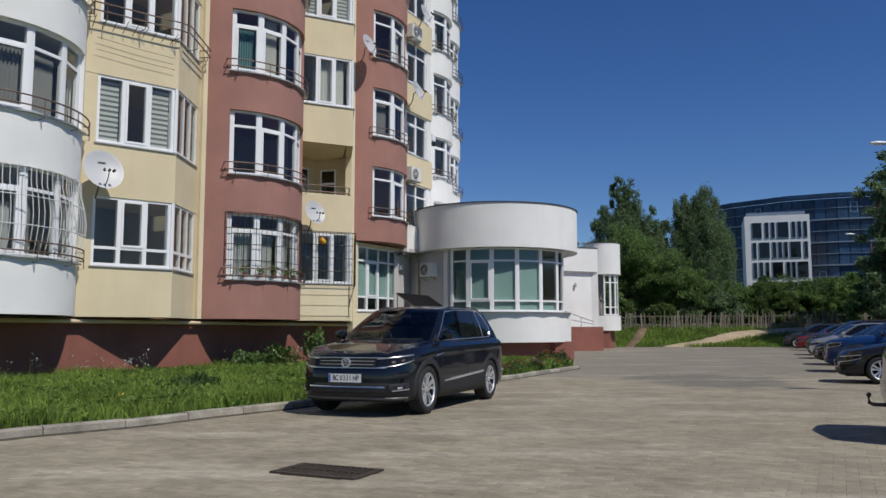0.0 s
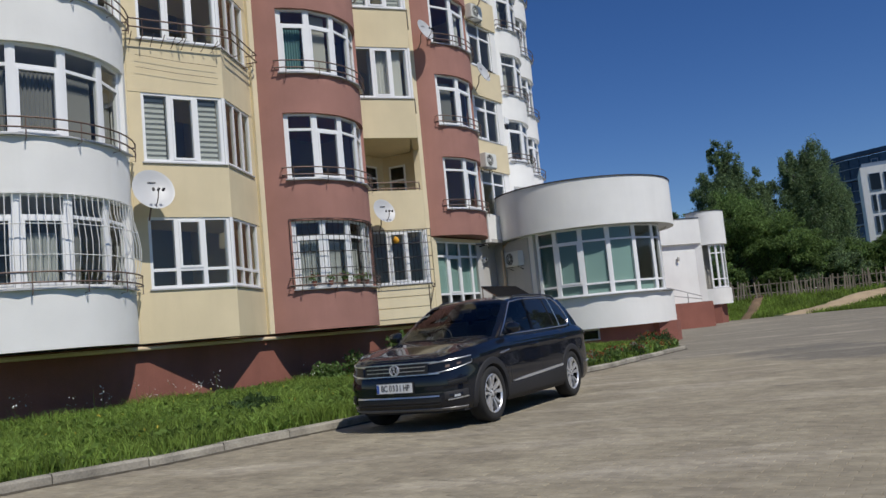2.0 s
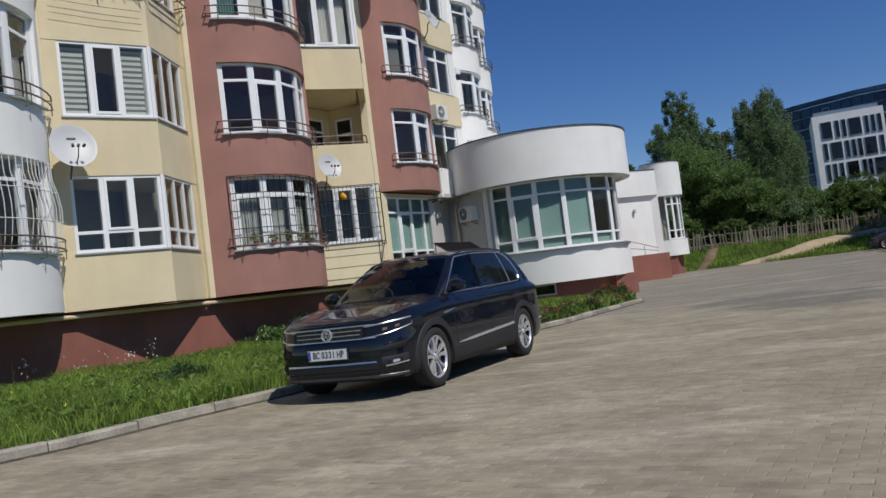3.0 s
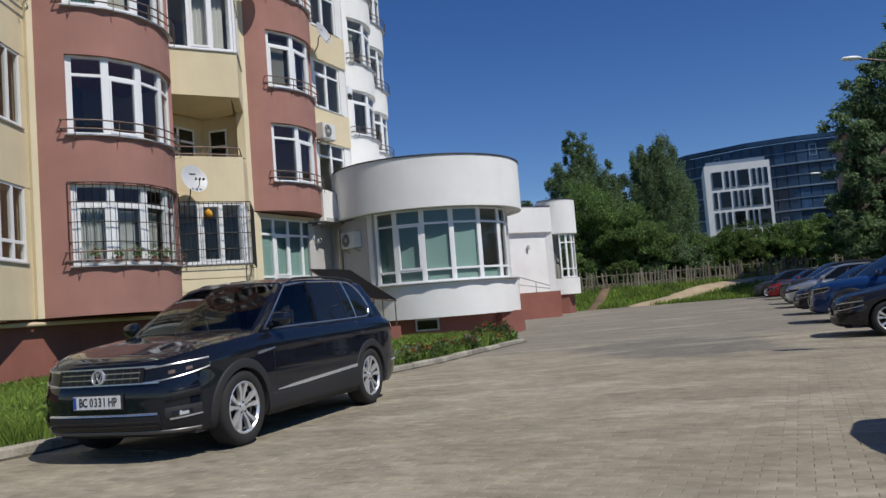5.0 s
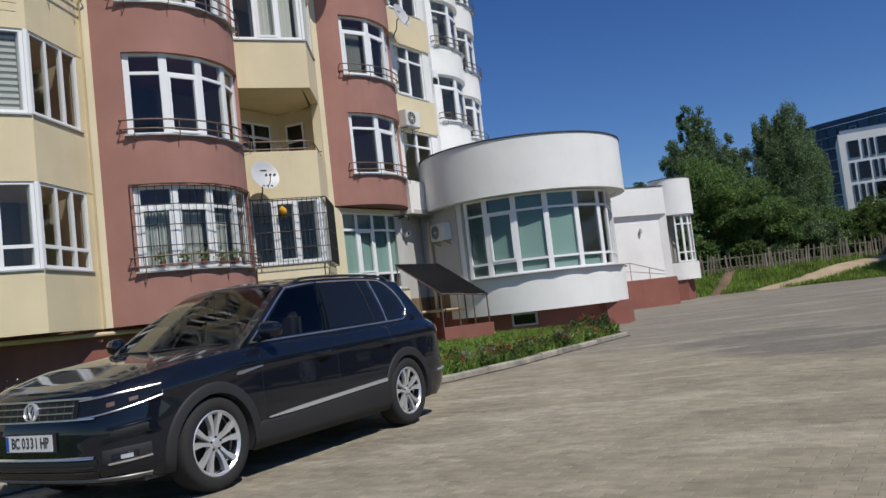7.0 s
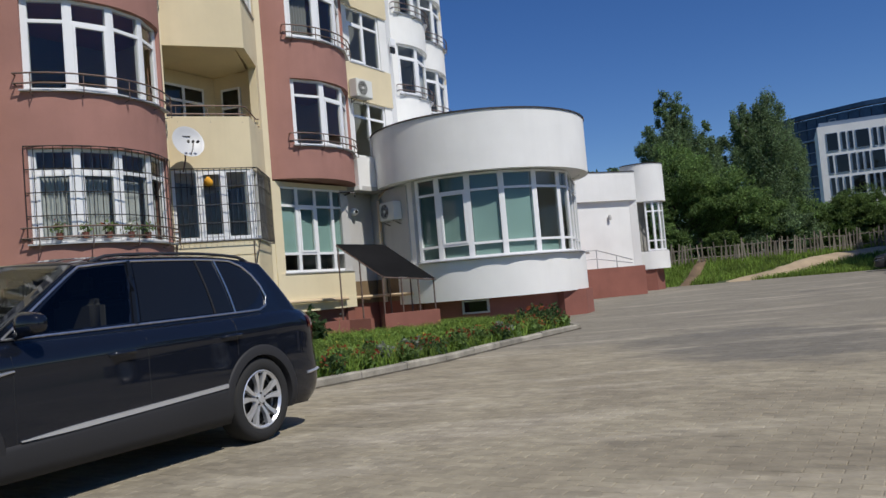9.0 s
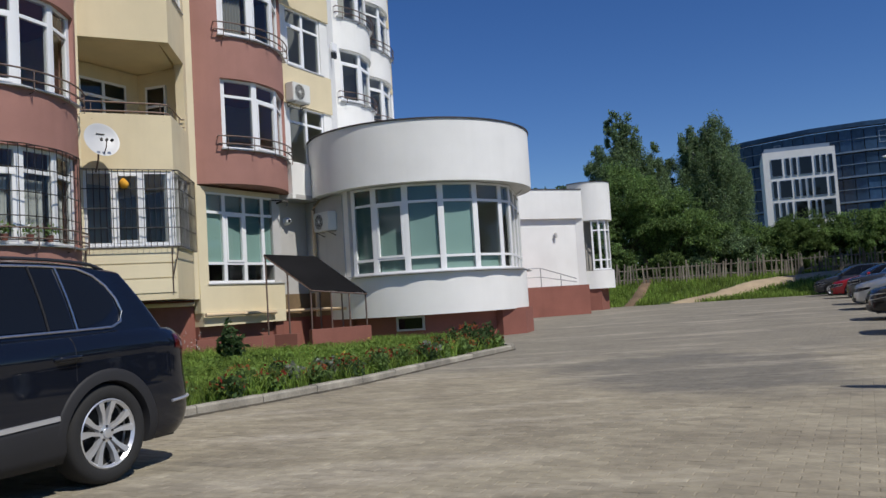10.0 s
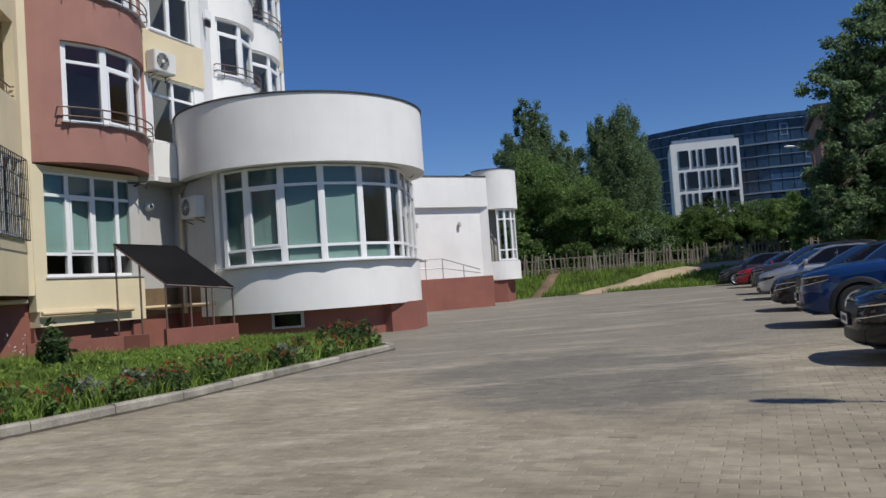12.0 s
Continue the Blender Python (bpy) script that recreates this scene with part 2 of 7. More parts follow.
def window(parent, line, cuts, z0, z1, off=-0.12, transom=0.76, low=0.0, mull=0.09, glass=None, sashes=(), label="", sill=0.16):
    """A plastic window along a line: cuts are the places of its posts, transom and low the heights of its cross bars."""
    w, h = mull, z1 - z0
    posts = [(c, c + w * 0.7) if i == 0 else (c - w * 0.7, c) if i == len(cuts) - 1 else (c - w / 2, c + w / 2) for i, c in enumerate(cuts)]
    marks = sorted(a for p in posts for a in p)
    bm = bmesh.new()
    for a0, a1 in zip(marks, marks[1:]):
        ribbon(bm, line, a0, a1, z0, z0 + 0.07, off - 0.06, off + 0.035)
        ribbon(bm, line, a0, a1, z1 - 0.06, z1, off - 0.06, off + 0.035)
    for a0, a1 in posts:
        ribbon(bm, line, a0, a1, z0 + 0.07, z1 - 0.06, off - 0.06, off + 0.035)
    bmesh.ops.remove_doubles(bm, verts=list(bm.verts), dist=0.0005)
    frame_ob = part("window", bm, PVC, parent, label)
    if sill:
        bm = bmesh.new()
        ribbon(bm, line, cuts[0] - 0.04, cuts[-1] + 0.04, z0 - 0.035, z0 - 0.004, off - 0.05, off + sill)
        part("window_sill", bm, SILLM, frame_ob, "sheet metal sill")
    levels = [z0 + 0.07] + ([z0 + low * h] if low else []) + ([z0 + transom * h] if transom else []) + [z1 - 0.06]
    for i, ((_, e0), (e1, _)) in enumerate(zip(posts, posts[1:])):
        for zz in levels[1:-1]:
            bm = bmesh.new()
            ribbon(bm, line, e0, e1, zz - 0.035, zz + 0.035, off - 0.05, off + 0.03)
            part("transom", bm, PVC, frame_ob)
        for j, (y0, y1) in enumerate(zip(levels, levels[1:])):
            y0 += 0.035 if j else 0
            y1 -= 0.035 if j < len(levels) - 2 else 0
            if i in sashes and j == (1 if low else 0):
                f = 0.055
                bm = bmesh.new()
                for b in ((e0, e0 + f, y0, y1), (e1 - f, e1, y0, y1), (e0 + f, e1 - f, y0, y0 + f), (e0 + f, e1 - f, y1 - f, y1)):
                    ribbon(bm, line, *b, off - 0.03, off + 0.05)
                bmesh.ops.remove_doubles(bm, verts=list(bm.verts), dist=0.0005)
                part("sash", bm, PVC, frame_ob)
                pane(line, e0 + f, e1 - f, y0 + f, y1 - f, off, frame_ob, glass or GLASS)
            else:
                pane(line, e0, e1, y0, y1, off, frame_ob, glass or GLASS)
    return frame_ob


def curtain(parent, line, a0, a1, z0, z1, off, material=None, folds=7):
    k = folds * 4
    bm = bmesh.new()
    rows = []
    for i in range(k + 1):
        a = a0 + (a1 - a0) * i / k
        p = line.at(a, off + 0.03 * math.sin(i * math.pi / 2))
        rows.append((bm.verts.new((*p, z0)), bm.verts.new((*p, z1))))
    for p, q in zip(rows, rows[1:]):
        bm.faces.new((p[0], q[0], q[1], p[1]))
    return part("curtain", bm, material or CURTAIN, parent, "hanging pale curtain", smooth=True)


def blinds(parent, line, a0, a1, z0, z1, off, dark=True):
    bm = bmesh.new()
    k, h = 12, (z1 - z0) / 12
    for i in range(k):
        ribbon(bm, line, a0, a1, z0 + i * h, z0 + (i + 0.55) * h, off - 0.004, off + 0.004, 0)
        ribbon(bm, line, a0, a1, z0 + (i + 0.55) * h, z0 + (i + 1) * h, off - 0.010, off - 0.005, 1)
    return part("zebra_blind", bm, [BLIND_L, BLIND_D], parent, "striped light and dark roller blind")


def railing(parent, line, a0, a1, z, off=0.16):
    bm = bmesh.new()
    st = [a0 + (a1 - a0) * i / 14 for i in range(15)]
    for dz in (0.10, 0.30):
        tube(bm, [(*line.at(a, off), z + dz) for a in st], 0.018)
        for a in (a0, a1):
            tube(bm, [(*line.at(a, -0.02), z + dz), (*line.at(a, off), z + dz)], 0.016)
    for a in st[1:-1:3]:
        tube(bm, [(*line.at(a, off), z + 0.30), (*line.at(a, off), z - 0.10), (*line.at(a, 0.0), z - 0.12)], 0.011)
    return part("railing", bm, STEEL, parent, "thin bent steel tube railing")


def grille(parent, line, a0, a1, z0, z1, off, material, step=0.13, belly=0.0, cross=3):
    bm = bmesh.new()
    k = max(2, round((a1 - a0) / step))
    for i in range(k + 1):
        a = a0 + (a1 - a0) * i / k
        pts = []
        for j in range(7):
            f = j / 6
            pts.append((*line.at(a, off + belly * max(0.0, math.sin((0.85 - f) * math.pi / 0.85) if f < 0.85 else 0.0)), z0 + f * (z1 - z0)))
        tube(bm, pts if belly else [pts[0], pts[-1]], 0.009, 5)
    for j in range(cross + 1):
        f = j / cross
        o = off + belly * max(0.0, math.sin((0.85 - f) * math.pi / 0.85) if f < 0.85 else 0.0)
        tube(bm, [(*line.at(a0 + (a1 - a0) * i / 10, o), z0 + f * (z1 - z0)) for i in range(11)], 0.011, 5)
    for a in (a0, a1):
        for z in (z0, z1):
            tube(bm, [(*line.at(a, -0.1), z), (*line.at(a, off), z)], 0.011, 5)
    return part("window_grille", bm, material, parent, "barred steel security grille")


# ---- apartment house: local x runs along its front, local -y points out of it ----
HOUSE = Matrix.Translation((-8.6, 19.0, 0)) @ Matrix.Rotation(math.atan2(0.884, 0.468), 4, "Z")
house = thing("apartment_building", "tall apartment house with white, yellow and brown stucco bays", "building", HOUSE)
STOREY, SILL, LEVELS = 3.0, 2.74, 7


def round_bay(x0, x1, y0, y1, bulge, material, first, head=1.86, left=0.72, right=0.45, n=4, rails=True, bottom=None, top=LEVELS, soft=0.12, look_of=None, zoff=0.0):
    line = Line(arc(x0, y0, x1, y1, bulge, 28))
    L = line.a[-1]
    cuts = [left + (L - left - right) * i / n for i in range(n + 1)]
    flat = Line([tuple(line.at(0))] + [tuple(line.at(c)) for c in cuts] + [tuple(line.at(L))])
    fc = flat.a[1:-1]
    low = bottom
    for k in range(first, top):
        s = SILL + k * STOREY + zoff
        bm = bmesh.new()
        ribbon(bm, line, 0, L, low, s - 0.02, -0.30, 0.0)
        ribbon(bm, line, 0, left, s - 0.02, s + head, -0.30, 0.0)
        ribbon(bm, line, L - right, L, s - 0.02, s + head, -0.30, 0.0)
        # floor of the room behind
        slab(bm, [(x, y) for x, y in arc(x0 + 0.15, y0, x1 - 0.15, y1, bulge - 0.2, 12)] + [(x1 - 0.15, y1 + 1.5), (x0 + 0.15, y0 + 1.5)], low + 0.02, low + 0.2)
        part("bay_wall", bm, material, house)
        window(house, flat, fc, s, s + head, off=-soft, sashes=(1,) if k % 2 else (0, 1), mull=0.19, sill=0.24)
        if rails:
            railing(house, line, left - 0.12, L - 0.25, s, off=0.15)
        if look_of:
            look_of(k, flat, fc, s, head)
        low = s + head
    bm = bmesh.new()
    ribbon(bm, line, 0, L, low, low + 1.2, -0.30, 0.0)
    part("bay_wall", bm, material, house)
    return line, flat, fc


def dress(plan):
    """plan: storey -> (pane, from, to, height share, cloth); other storeys are hung at random."""
    def hang(k, flat, fc, s, head):
        if k in plan:
            for i, f0, f1, share, cloth in plan[k]:
                w = fc[i + 1] - fc[i]
                curtain(house, flat, fc[i] + 0.08 + (w - 0.16) * f0, fc[i] + 0.08 + (w - 0.16) * f1, s + 0.09, s + 0.09 + (head - 0.15) * share, -0.30, cloth, max(2, round(9 * (f1 - f0))))
            return
        rr = random.Random(k * 7 + int(fc[0] * 100) + len(fc))
        for i in range(len(fc) - 1):
            if rr.random() < 0.55:
                curtain(house, flat, fc[i] + 0.1, fc[i] + (fc[i + 1] - fc[i]) * rr.uniform(0.4, 0.9), s + 0.1, s + head - 0.05, -0.35, rr.choice((CURTAIN, TULLE, TULLE)))
    return hang


def wedge_bay(pts, material, first, head, spans, kinds, side=None, bottom=1.56, top=LEVELS, sill_drop=0.0):
    """A pointed bay of flat faces; kinds tells, storey by storey, how it is filled."""
    line = Line(pts)
    L = line.a[-1]
    low = bottom
    for k in range(first, top):
        s = SILL + k * STOREY + 0.05
        kind = kinds.get(k, "glazed")
        hd = head.get(k, 1.68)
        bm = bmesh.new()
        ribbon(bm, line, 0, L, low, s - 0.03, -0.22, 0.0)
        slab(bm, [(pts[0][0] + 0.2, pts[0][1] + 0.25)] + [(x, y + 0.3) for x, y in pts[1:-1]] + [(pts[-1][0] - 0.2, pts[-1][1] + 0.25), (pts[-1][0] - 0.2, pts[-1][1] + 1.5), (pts[0][0] + 0.2, pts[0][1] + 1.5)], low + 0.02, low + 0.18)
        part("bay_wall", bm, material, house)
        if kind == "open":
            bm = bmesh.new()
            ribbon(bm, line, L - 0.35, L, s - 0.03, s + hd, -0.22, 0.0)
            part("loggia_post", bm, material, house)
            railing(house, line, 0.05, L - 0.4, s - 0.05, off=-0.1)
            inside = Line([(pts[0][0] + 0.1, 1.4), (pts[-1][0] - 0.35, 1.4), (pts[-1][0] - 0.05, 0.12)])
            bm = bmesh.new()
            ribbon(bm, inside, 0, inside.a[-1], s - 0.9, s + hd, -0.2, 0.0)
            part("loggia_back_wall", bm, material, house)
            window(house, inside, [1.0, 1.72, 2.42], s - 0.1, s + 1.3, off=0.06, transom=0.7, glass=GLASSD, sill=0.08)
            window(house, inside, [inside.a[1] + 0.22, inside.a[1] + 0.86], s - 0.8, s + 1.3, off=0.06, transom=0.75, glass=GLASSD, sill=0.0)
        else:
            low_f = 0.26 if kind == "low" else 0.0
            cor = line.a[1]
            bm = bmesh.new()
            ribbon(bm, line, 0, spans[0], s - 0.03, s + hd, -0.2, -0.01)
            part("corner_post", bm, material, house)
            bm = bmesh.new()
            ribbon(bm, line, L - 0.28, L, s - 0.03, s + hd, -0.2, -0.01)
            part("corner_post", bm, material, house)
            f = (cor - 0.06 - spans[0]) / 3
            window(house, line, [spans[0] + f * i for i in range(4)], s, s + hd, off=-0.06, transom=0, low=low_f, mull=0.1, sashes=(1,), sill=0.10)
            g = (L - 0.28 - cor - 0.06) / 3
            window(house, line, [cor + 0.06 + g * i for i in range(4)], s, s + hd, off=-0.06, transom=0, low=low_f, mull=0.09, sill=0.10)
            bm = bmesh.new()
            ribbon(bm, line, cor - 0.06, cor + 0.06, s, s + hd, -0.14, 0.0)
            part("corner_post", bm, PVC, house)
            if kind == "blinds":
                for i in (0, 2):
                    blinds(house, line, spans[0] + f * i + 0.07, spans[0] + f * (i + 1) - 0.07, s + 0.08, s + hd - 0.06, -0.14)
            elif kind == "curtain":
                curtain(house, line, spans[0] + f * 0.9, spans[0] + f * 2.9, s + 0.05, s + hd - 0.05, -0.25, folds=10)
        low = s + hd
    bm = bmesh.new()
    ribbon(bm, line, 0, L, low, low + 1.3, -0.22, 0.0)
    part("bay_wall", bm, material, house)
    return line


# bays in order along the front
W0 = round_bay(-4.3, -0.1, 0.05, 0.05, 1.35, WHITE, 0, bottom=1.56, n=4, left=0.55, right=0.80, look_of=dress({0: [(2, 0, 0.4, 1, TULLE), (1, 0, 0.9, 0.6, LACE)], 1: [(i, 0, 1, 0.74, TULLE) for i in range(4)]}))
Y1 = wedge_bay([(-0.05, 0.0), (2.08, -0.85), (3.85, 0.10)], YELLOW, 0, {}, (0.3,), {0: "low", 1: "blinds", 2: "glazed", 3: "blinds"})
B1 = round_bay(3.95, 7.95, 0.0, -0.1, 1.25, BROWN, 0, bottom=1.56, n=4, left=0.68, right=0.75, look_of=dress({0: [(0, 0, 1, 0.72, LACE), (1, 0.05, 0.9, 0.70, LACE), (2, 0, 0.95, 0.70, LACE), (3, 0, 1, 0.72, LACE)], 1: [], 2: [(0, 0, 0.9, 0.74, TEAL), (1, 0.1, 0.95, 1, CURTAIN)]}), zoff=-0.06)
Y2 = wedge_bay([(8.0, -0.05), (9.62, -1.18), (11.25, 0.0)], YELLOW, 0, {}, (0.08,), {0: "glazed", 1: "open", 2: "curtain", 3: "blinds"})
B2 = round_bay(11.4, 14.95, 0.0, 0.0, 0.85, BROWN, 1, bottom=4.5, n=3, left=0.72, right=0.22, look_of=dress({1: [], 2: [(0, 0, 0.9, 0.9, TULLE), (2, 0, 0.9, 0.8, CURTAIN)], 3: [(1, 0, 1, 0.8, CURTAIN)]}), zoff=-0.32)

# flat stretch with yellow panels, then white bays that turn away
REC = Line([(14.95, 0.02), (17.35, 0.05)])
low = 5.35
for k in range(1, LEVELS):
    s = SILL + k * STOREY - 0.25
    bm = bmesh.new()
    if k > 1:
        ribbon(bm, REC, 0.0, 2.4, low, s - 0.03, -0.25, 0.06)
        part("yellow_panel", bm, YELLOW, house)
    window(house, REC, [0.3, 1.15, 2.0], s, s + 1.8, off=-0.08, transom=0.72, mull=0.1, sashes=(0,) if k > 1 else ())
    bm = bmesh.new()
    ribbon(bm, REC, 0.0, 0.3, s - 0.03, s + 1.8, -0.2, 0.0)
    part("panel_post", bm, WHITE, house)
    bm = bmesh.new()
    ribbon(bm, REC, 2.0, 2.4, s - 0.03, s + 1.8, -0.2, 0.0)
    part("panel_post", bm, WHITE, house)
    low = s + 1.8
bm = bmesh.new()
ribbon(bm, REC, 0.0, 2.4, 4.4, SILL + STOREY - 0.29, -0.2, 0.22)
part("white_panel", bm, WHITE, house)
bm = bmesh.new()
ribbon(bm, Line([(17.35, 0.05), (18.9, 0.95)]), 0, 1.79, 4.4, SILL + LEVELS * STOREY, -0.3, 0.0)
part("white_pier", bm, WHITE, house)
WA = round_bay(18.9, 22.2, 0.95, 2.15, 0.8, WHITE, 1, bottom=4.4, left=0.2, right=0.5, n=3, look_of=dress({}), zoff=-0.5)
WB = round_bay(22.2, 25.6, 2.15, 3.5, 0.8, WHITE, 1, bottom=4.4, left=0.2, right=0.5, n=3, zoff=-0.5)
END = wedge_bay([(25.6, 3.5), (26.9, 3.7), (27.9, 4.9)], YELLOW, 1, {}, (0.2,), {}, bottom=4.6)

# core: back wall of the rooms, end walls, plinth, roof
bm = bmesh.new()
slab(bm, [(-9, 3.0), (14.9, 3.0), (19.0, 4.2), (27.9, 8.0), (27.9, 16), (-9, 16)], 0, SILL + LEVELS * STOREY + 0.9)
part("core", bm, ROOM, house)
bm = bmesh.new()
slab(bm, [(-9, 0.05), (-4.3, 0.05), (-4.3, 3.0), (-9, 3.0)], 1.5, SILL + LEVELS * STOREY + 0.9)
part("end_wall", bm, YELLOW, house)
bm = bmesh.new()
for x in (-0.08, 3.9, 7.97, 11.32, 14.95):
    box(bm, x - 0.12, x + 0.12, 0.12, 3.0, 1.56 if x < 11 else 4.45, SILL + LEVELS * STOREY + 0.9)
part("cross_wall", bm, CREAM, house)
bm = bmesh.new()
for x, y in ((17.35, 0.25), (18.9, 1.2), (22.2, 2.4), (25.6, 3.8), (28.0, 5.1)):
    box(bm, x - 0.12, x + 0.12, y, y + 4, 4.4, SILL + LEVELS * STOREY + 0.9)
part("cross_wall", bm, WHITE, house)
for x0, x1, y0 in ((-0.15, 0.0, 0.02), (3.80, 3.98, -0.03), (7.92, 8.03, -0.12), (11.20, 11.43, -0.03)):
    bm = bmesh.new()
    box(bm, x0, x1, y0, 0.3, 1.56, SILL + LEVELS * STOREY + 0.9)
    part("pilaster", bm, CREAM, house)
bm = bmesh.new()
slab(bm, [(-9, 0.22), (11.4, 0.22), (11.4, 3.0), (-9, 3.0)], -0.3, 1.54)
part("plinth", bm, PLINTH, house)
bm = bmesh.new()
slab(bm, [(-9, 0), (19, 1.0), (28.1, 5), (28.1, 16), (-9, 16)], SILL + LEVELS * STOREY + 0.9, SILL + LEVELS * STOREY + 1.2)
part("roof", bm, FLASH, house)
bm = bmesh.new()
tube(bm, [(-9, 0.05, 1.46), (11.2, 0.05, 1.44)], 0.05, 10)
part("gas_pipe", bm, GASPIPE, house, "yellow painted gas pipe along the plinth")

# ---- shop front under the second brown bay ----
SHOPF = Line([(11.35, -0.02), (14.42, -0.14)])
SZ0, SZ1 = 1.95, 4.34
window(house, SHOPF, [0.30, 0.98, 1.70, 2.40, 3.02], SZ0, SZ1, off=-0.08, transom=0.78, low=0.22, mull=0.11, sashes=(1,), label="tall plastic shop window")
bm = bmesh.new()
ribbon(bm, SHOPF, 0, SHOPF.a[-1], 1.2, SZ0 - 0.02, -0.2, 0.05)
part("shop_wall", bm, CREAM, house)
bm = bmesh.new()
ribbon(bm, SHOPF, 0, 0.32, SZ0 - 0.02, 4.46, -0.2, 0.03)
part("shop_pier", bm, CREAM, house)
bm = bmesh.new()
ribbon(bm, SHOPF, 0.32, SHOPF.a[-1], SZ1, 4.46, -0.2, 0.0)
part("shop_lintel", bm, CREAM, house)
for a, w in ((0.34, 0.62), (1.0, 0.66), (1.72, 0.65), (2.42, 0.57)):
    bm = bmesh.new()
    ribbon(bm, SHOPF, a, a + w, SZ0 + 0.5, SZ1 - 0.02, -0.145, -0.135)
    part("roller_blind", bm, SCREEN, house, "pale green roller blind half drawn")

# ---- rotunda ----
CX, CY = 2.2, 34.2


def ring(r, d0, d1, k=40):
    return Line([(CX + r * math.cos(radians(d0 + (d1 - d0) * i / k)), CY + r * math.sin(radians(d0 + (d1 - d0) * i / k))) for i in range(k + 1)])


rotunda = thing("rotunda", "white stucco rotunda with a band of tall windows", "building")
bm = bmesh.new()
drum = ring(3.47, -168, 60, 60)
ribbon(bm, drum, 0, drum.a[-1], 4.44, 6.16, -0.28, 0.0)
slab(bm, [tuple(ring(3.44, 0, 360, 48).at(a)) for a in np.linspace(0, 2 * math.pi * 3.43, 48, endpoint=False)], 4.47, 4.62)
part("drum_wall", bm, WHITE, rotunda)
bm = bmesh.new()
ribbon(bm, drum, 0, drum.a[-1], 6.164, 6.20, -0.34, 0.035)
part("roof_flashing", bm, FLASH, rotunda, "thin dark metal coping")
angles = [-129, -114, -96, -77, -57, -38, -27]
facets = Line([(CX + 3.02 * math.cos(radians(a)), CY + 3.02 * math.sin(radians(a))) for a in angles] + [(5.06, 33.9), (5.24, 35.1), (5.4, 36.2)])
rot_win = window(rotunda, facets, facets.a, 1.97, 4.44, off=-0.02, transom=0.80, low=0.17, mull=0.17, sashes=(1,), label="faceted band of white plastic windows", sill=0.32)
for i, dz in ((0, 0.6), (1, 0.0), (2, 0.0), (3, 0.0)):
    bm = bmesh.new()
    ribbon(bm, facets, facets.a[i] + 0.1, facets.a[i + 1] - 0.1, 2.42, 4.40, -0.105, -0.095)
    part("roller_blind", bm, SCREEN, rotunda, "pale green roller blind")
for i in range(5):
    bm = bmesh.new()
    ribbon(bm, facets, facets.a[i] + 0.1, facets.a[i + 1] - 0.1, 2.02, 2.36, -0.10, -0.09)
    part("lower_film", bm, SCREEN, rotunda, "pale green film on the low pane")
for i in (6, 7, 8):
    curtain(rotunda, facets, facets.a[i] + 0.1, facets.a[i + 1] - 0.1, 2.05, 4.38, -0.16, TULLE, 6)
bm = bmesh.new()
band = ring(3.16, -150, 60, 50)
ribbon(bm, band, 0, band.a[-1], 0.78, 1.92, -0.5, 0.0)
slab(bm, [tuple(ring(3.08, 0, 360, 40).at(a)) for a in np.linspace(0, 2 * math.pi * 3.07, 40, endpoint=False)], 0.80, 0.95)
part("sill_band", bm, WHITE, rotunda)
bm = bmesh.new()
base = ring(2.75, -160, 40, 40)
ribbon(bm, base, 0, base.a[-1], -0.3, 0.80, -0.3, 0.0)
part("plinth", bm, PLINTH, rotunda)
bm = bmesh.new()
slab(bm, [(CX + 2.25, CY - 1.95), (CX + 2.95, CY - 1.5), (CX + 3.25, CY - 0.4), (CX + 2.2, CY), (CX + 1.4, CY - 1.3)], -0.3, 0.80)
part("plinth_block", bm, PLINTH, rotunda)
for a in (-146, -138, 60):
    bm = bmesh.new()
    x, y = CX + 2.9 * math.cos(radians(a)), CY + 2.9 * math.sin(radians(a))
    box(bm, -0.5, 0.1, -0.3, 0.3, 1.92, 4.47, Matrix.Translation((x, y, 0)) @ Matrix.Rotation(radians(a), 4, "Z"))
    part("pier", bm, WHITE, rotunda)
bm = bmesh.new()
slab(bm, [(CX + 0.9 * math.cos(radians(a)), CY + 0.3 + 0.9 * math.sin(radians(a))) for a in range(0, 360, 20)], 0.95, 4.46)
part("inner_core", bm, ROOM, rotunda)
# wall that joins it to the house, set back under a flat roof
LINK = Line([(-1.74, 31.68), (-2.16, 31.95), (-1.38, 33.62), (-0.02, 32.12)])
bm = bmesh.new()
ribbon(bm, LINK, 0, LINK.a[-1], 1.62, 4.40, -0.3, 0.0)
# a white wall mostly in shade: the shade is put into its grey
part("link_wall", bm, GREY, rotunda)
bm = bmesh.new()
ribbon(bm, LINK, 0, LINK.a[-1], 0.92, 1.617, -0.3, 0.02)
part("link_panel", bm, mat("tan_board", (0.24, 0.165, 0.09), 0.85, var=0.25, scale=14, bump=0.2), rotunda, "tan board along the foot of the wall")
bm = bmesh.new()
ribbon(bm, LINK, 0, LINK.a[-1], -0.1, 0.918, -0.35, -0.05)
part("link_plinth", bm, PLINTH, rotunda)
bm = bmesh.new()
slab(bm, [(-1.45, 32.1), (-0.2, 34.2), (0.4, 36), (-2.0, 36), (-2.9, 31.9)], 4.385, 4.52)
part("link_roof", bm, GREY, rotunda)
bm = bmesh.new()
slab(bm, [(CX - 1.0, CY + 2.5), (CX + 2.8, CY + 1.5), (5.6, 46), (3.0, 48), (-1.0, 40)], 0, 4.9)
part("back_wall", bm, WHITE, rotunda)


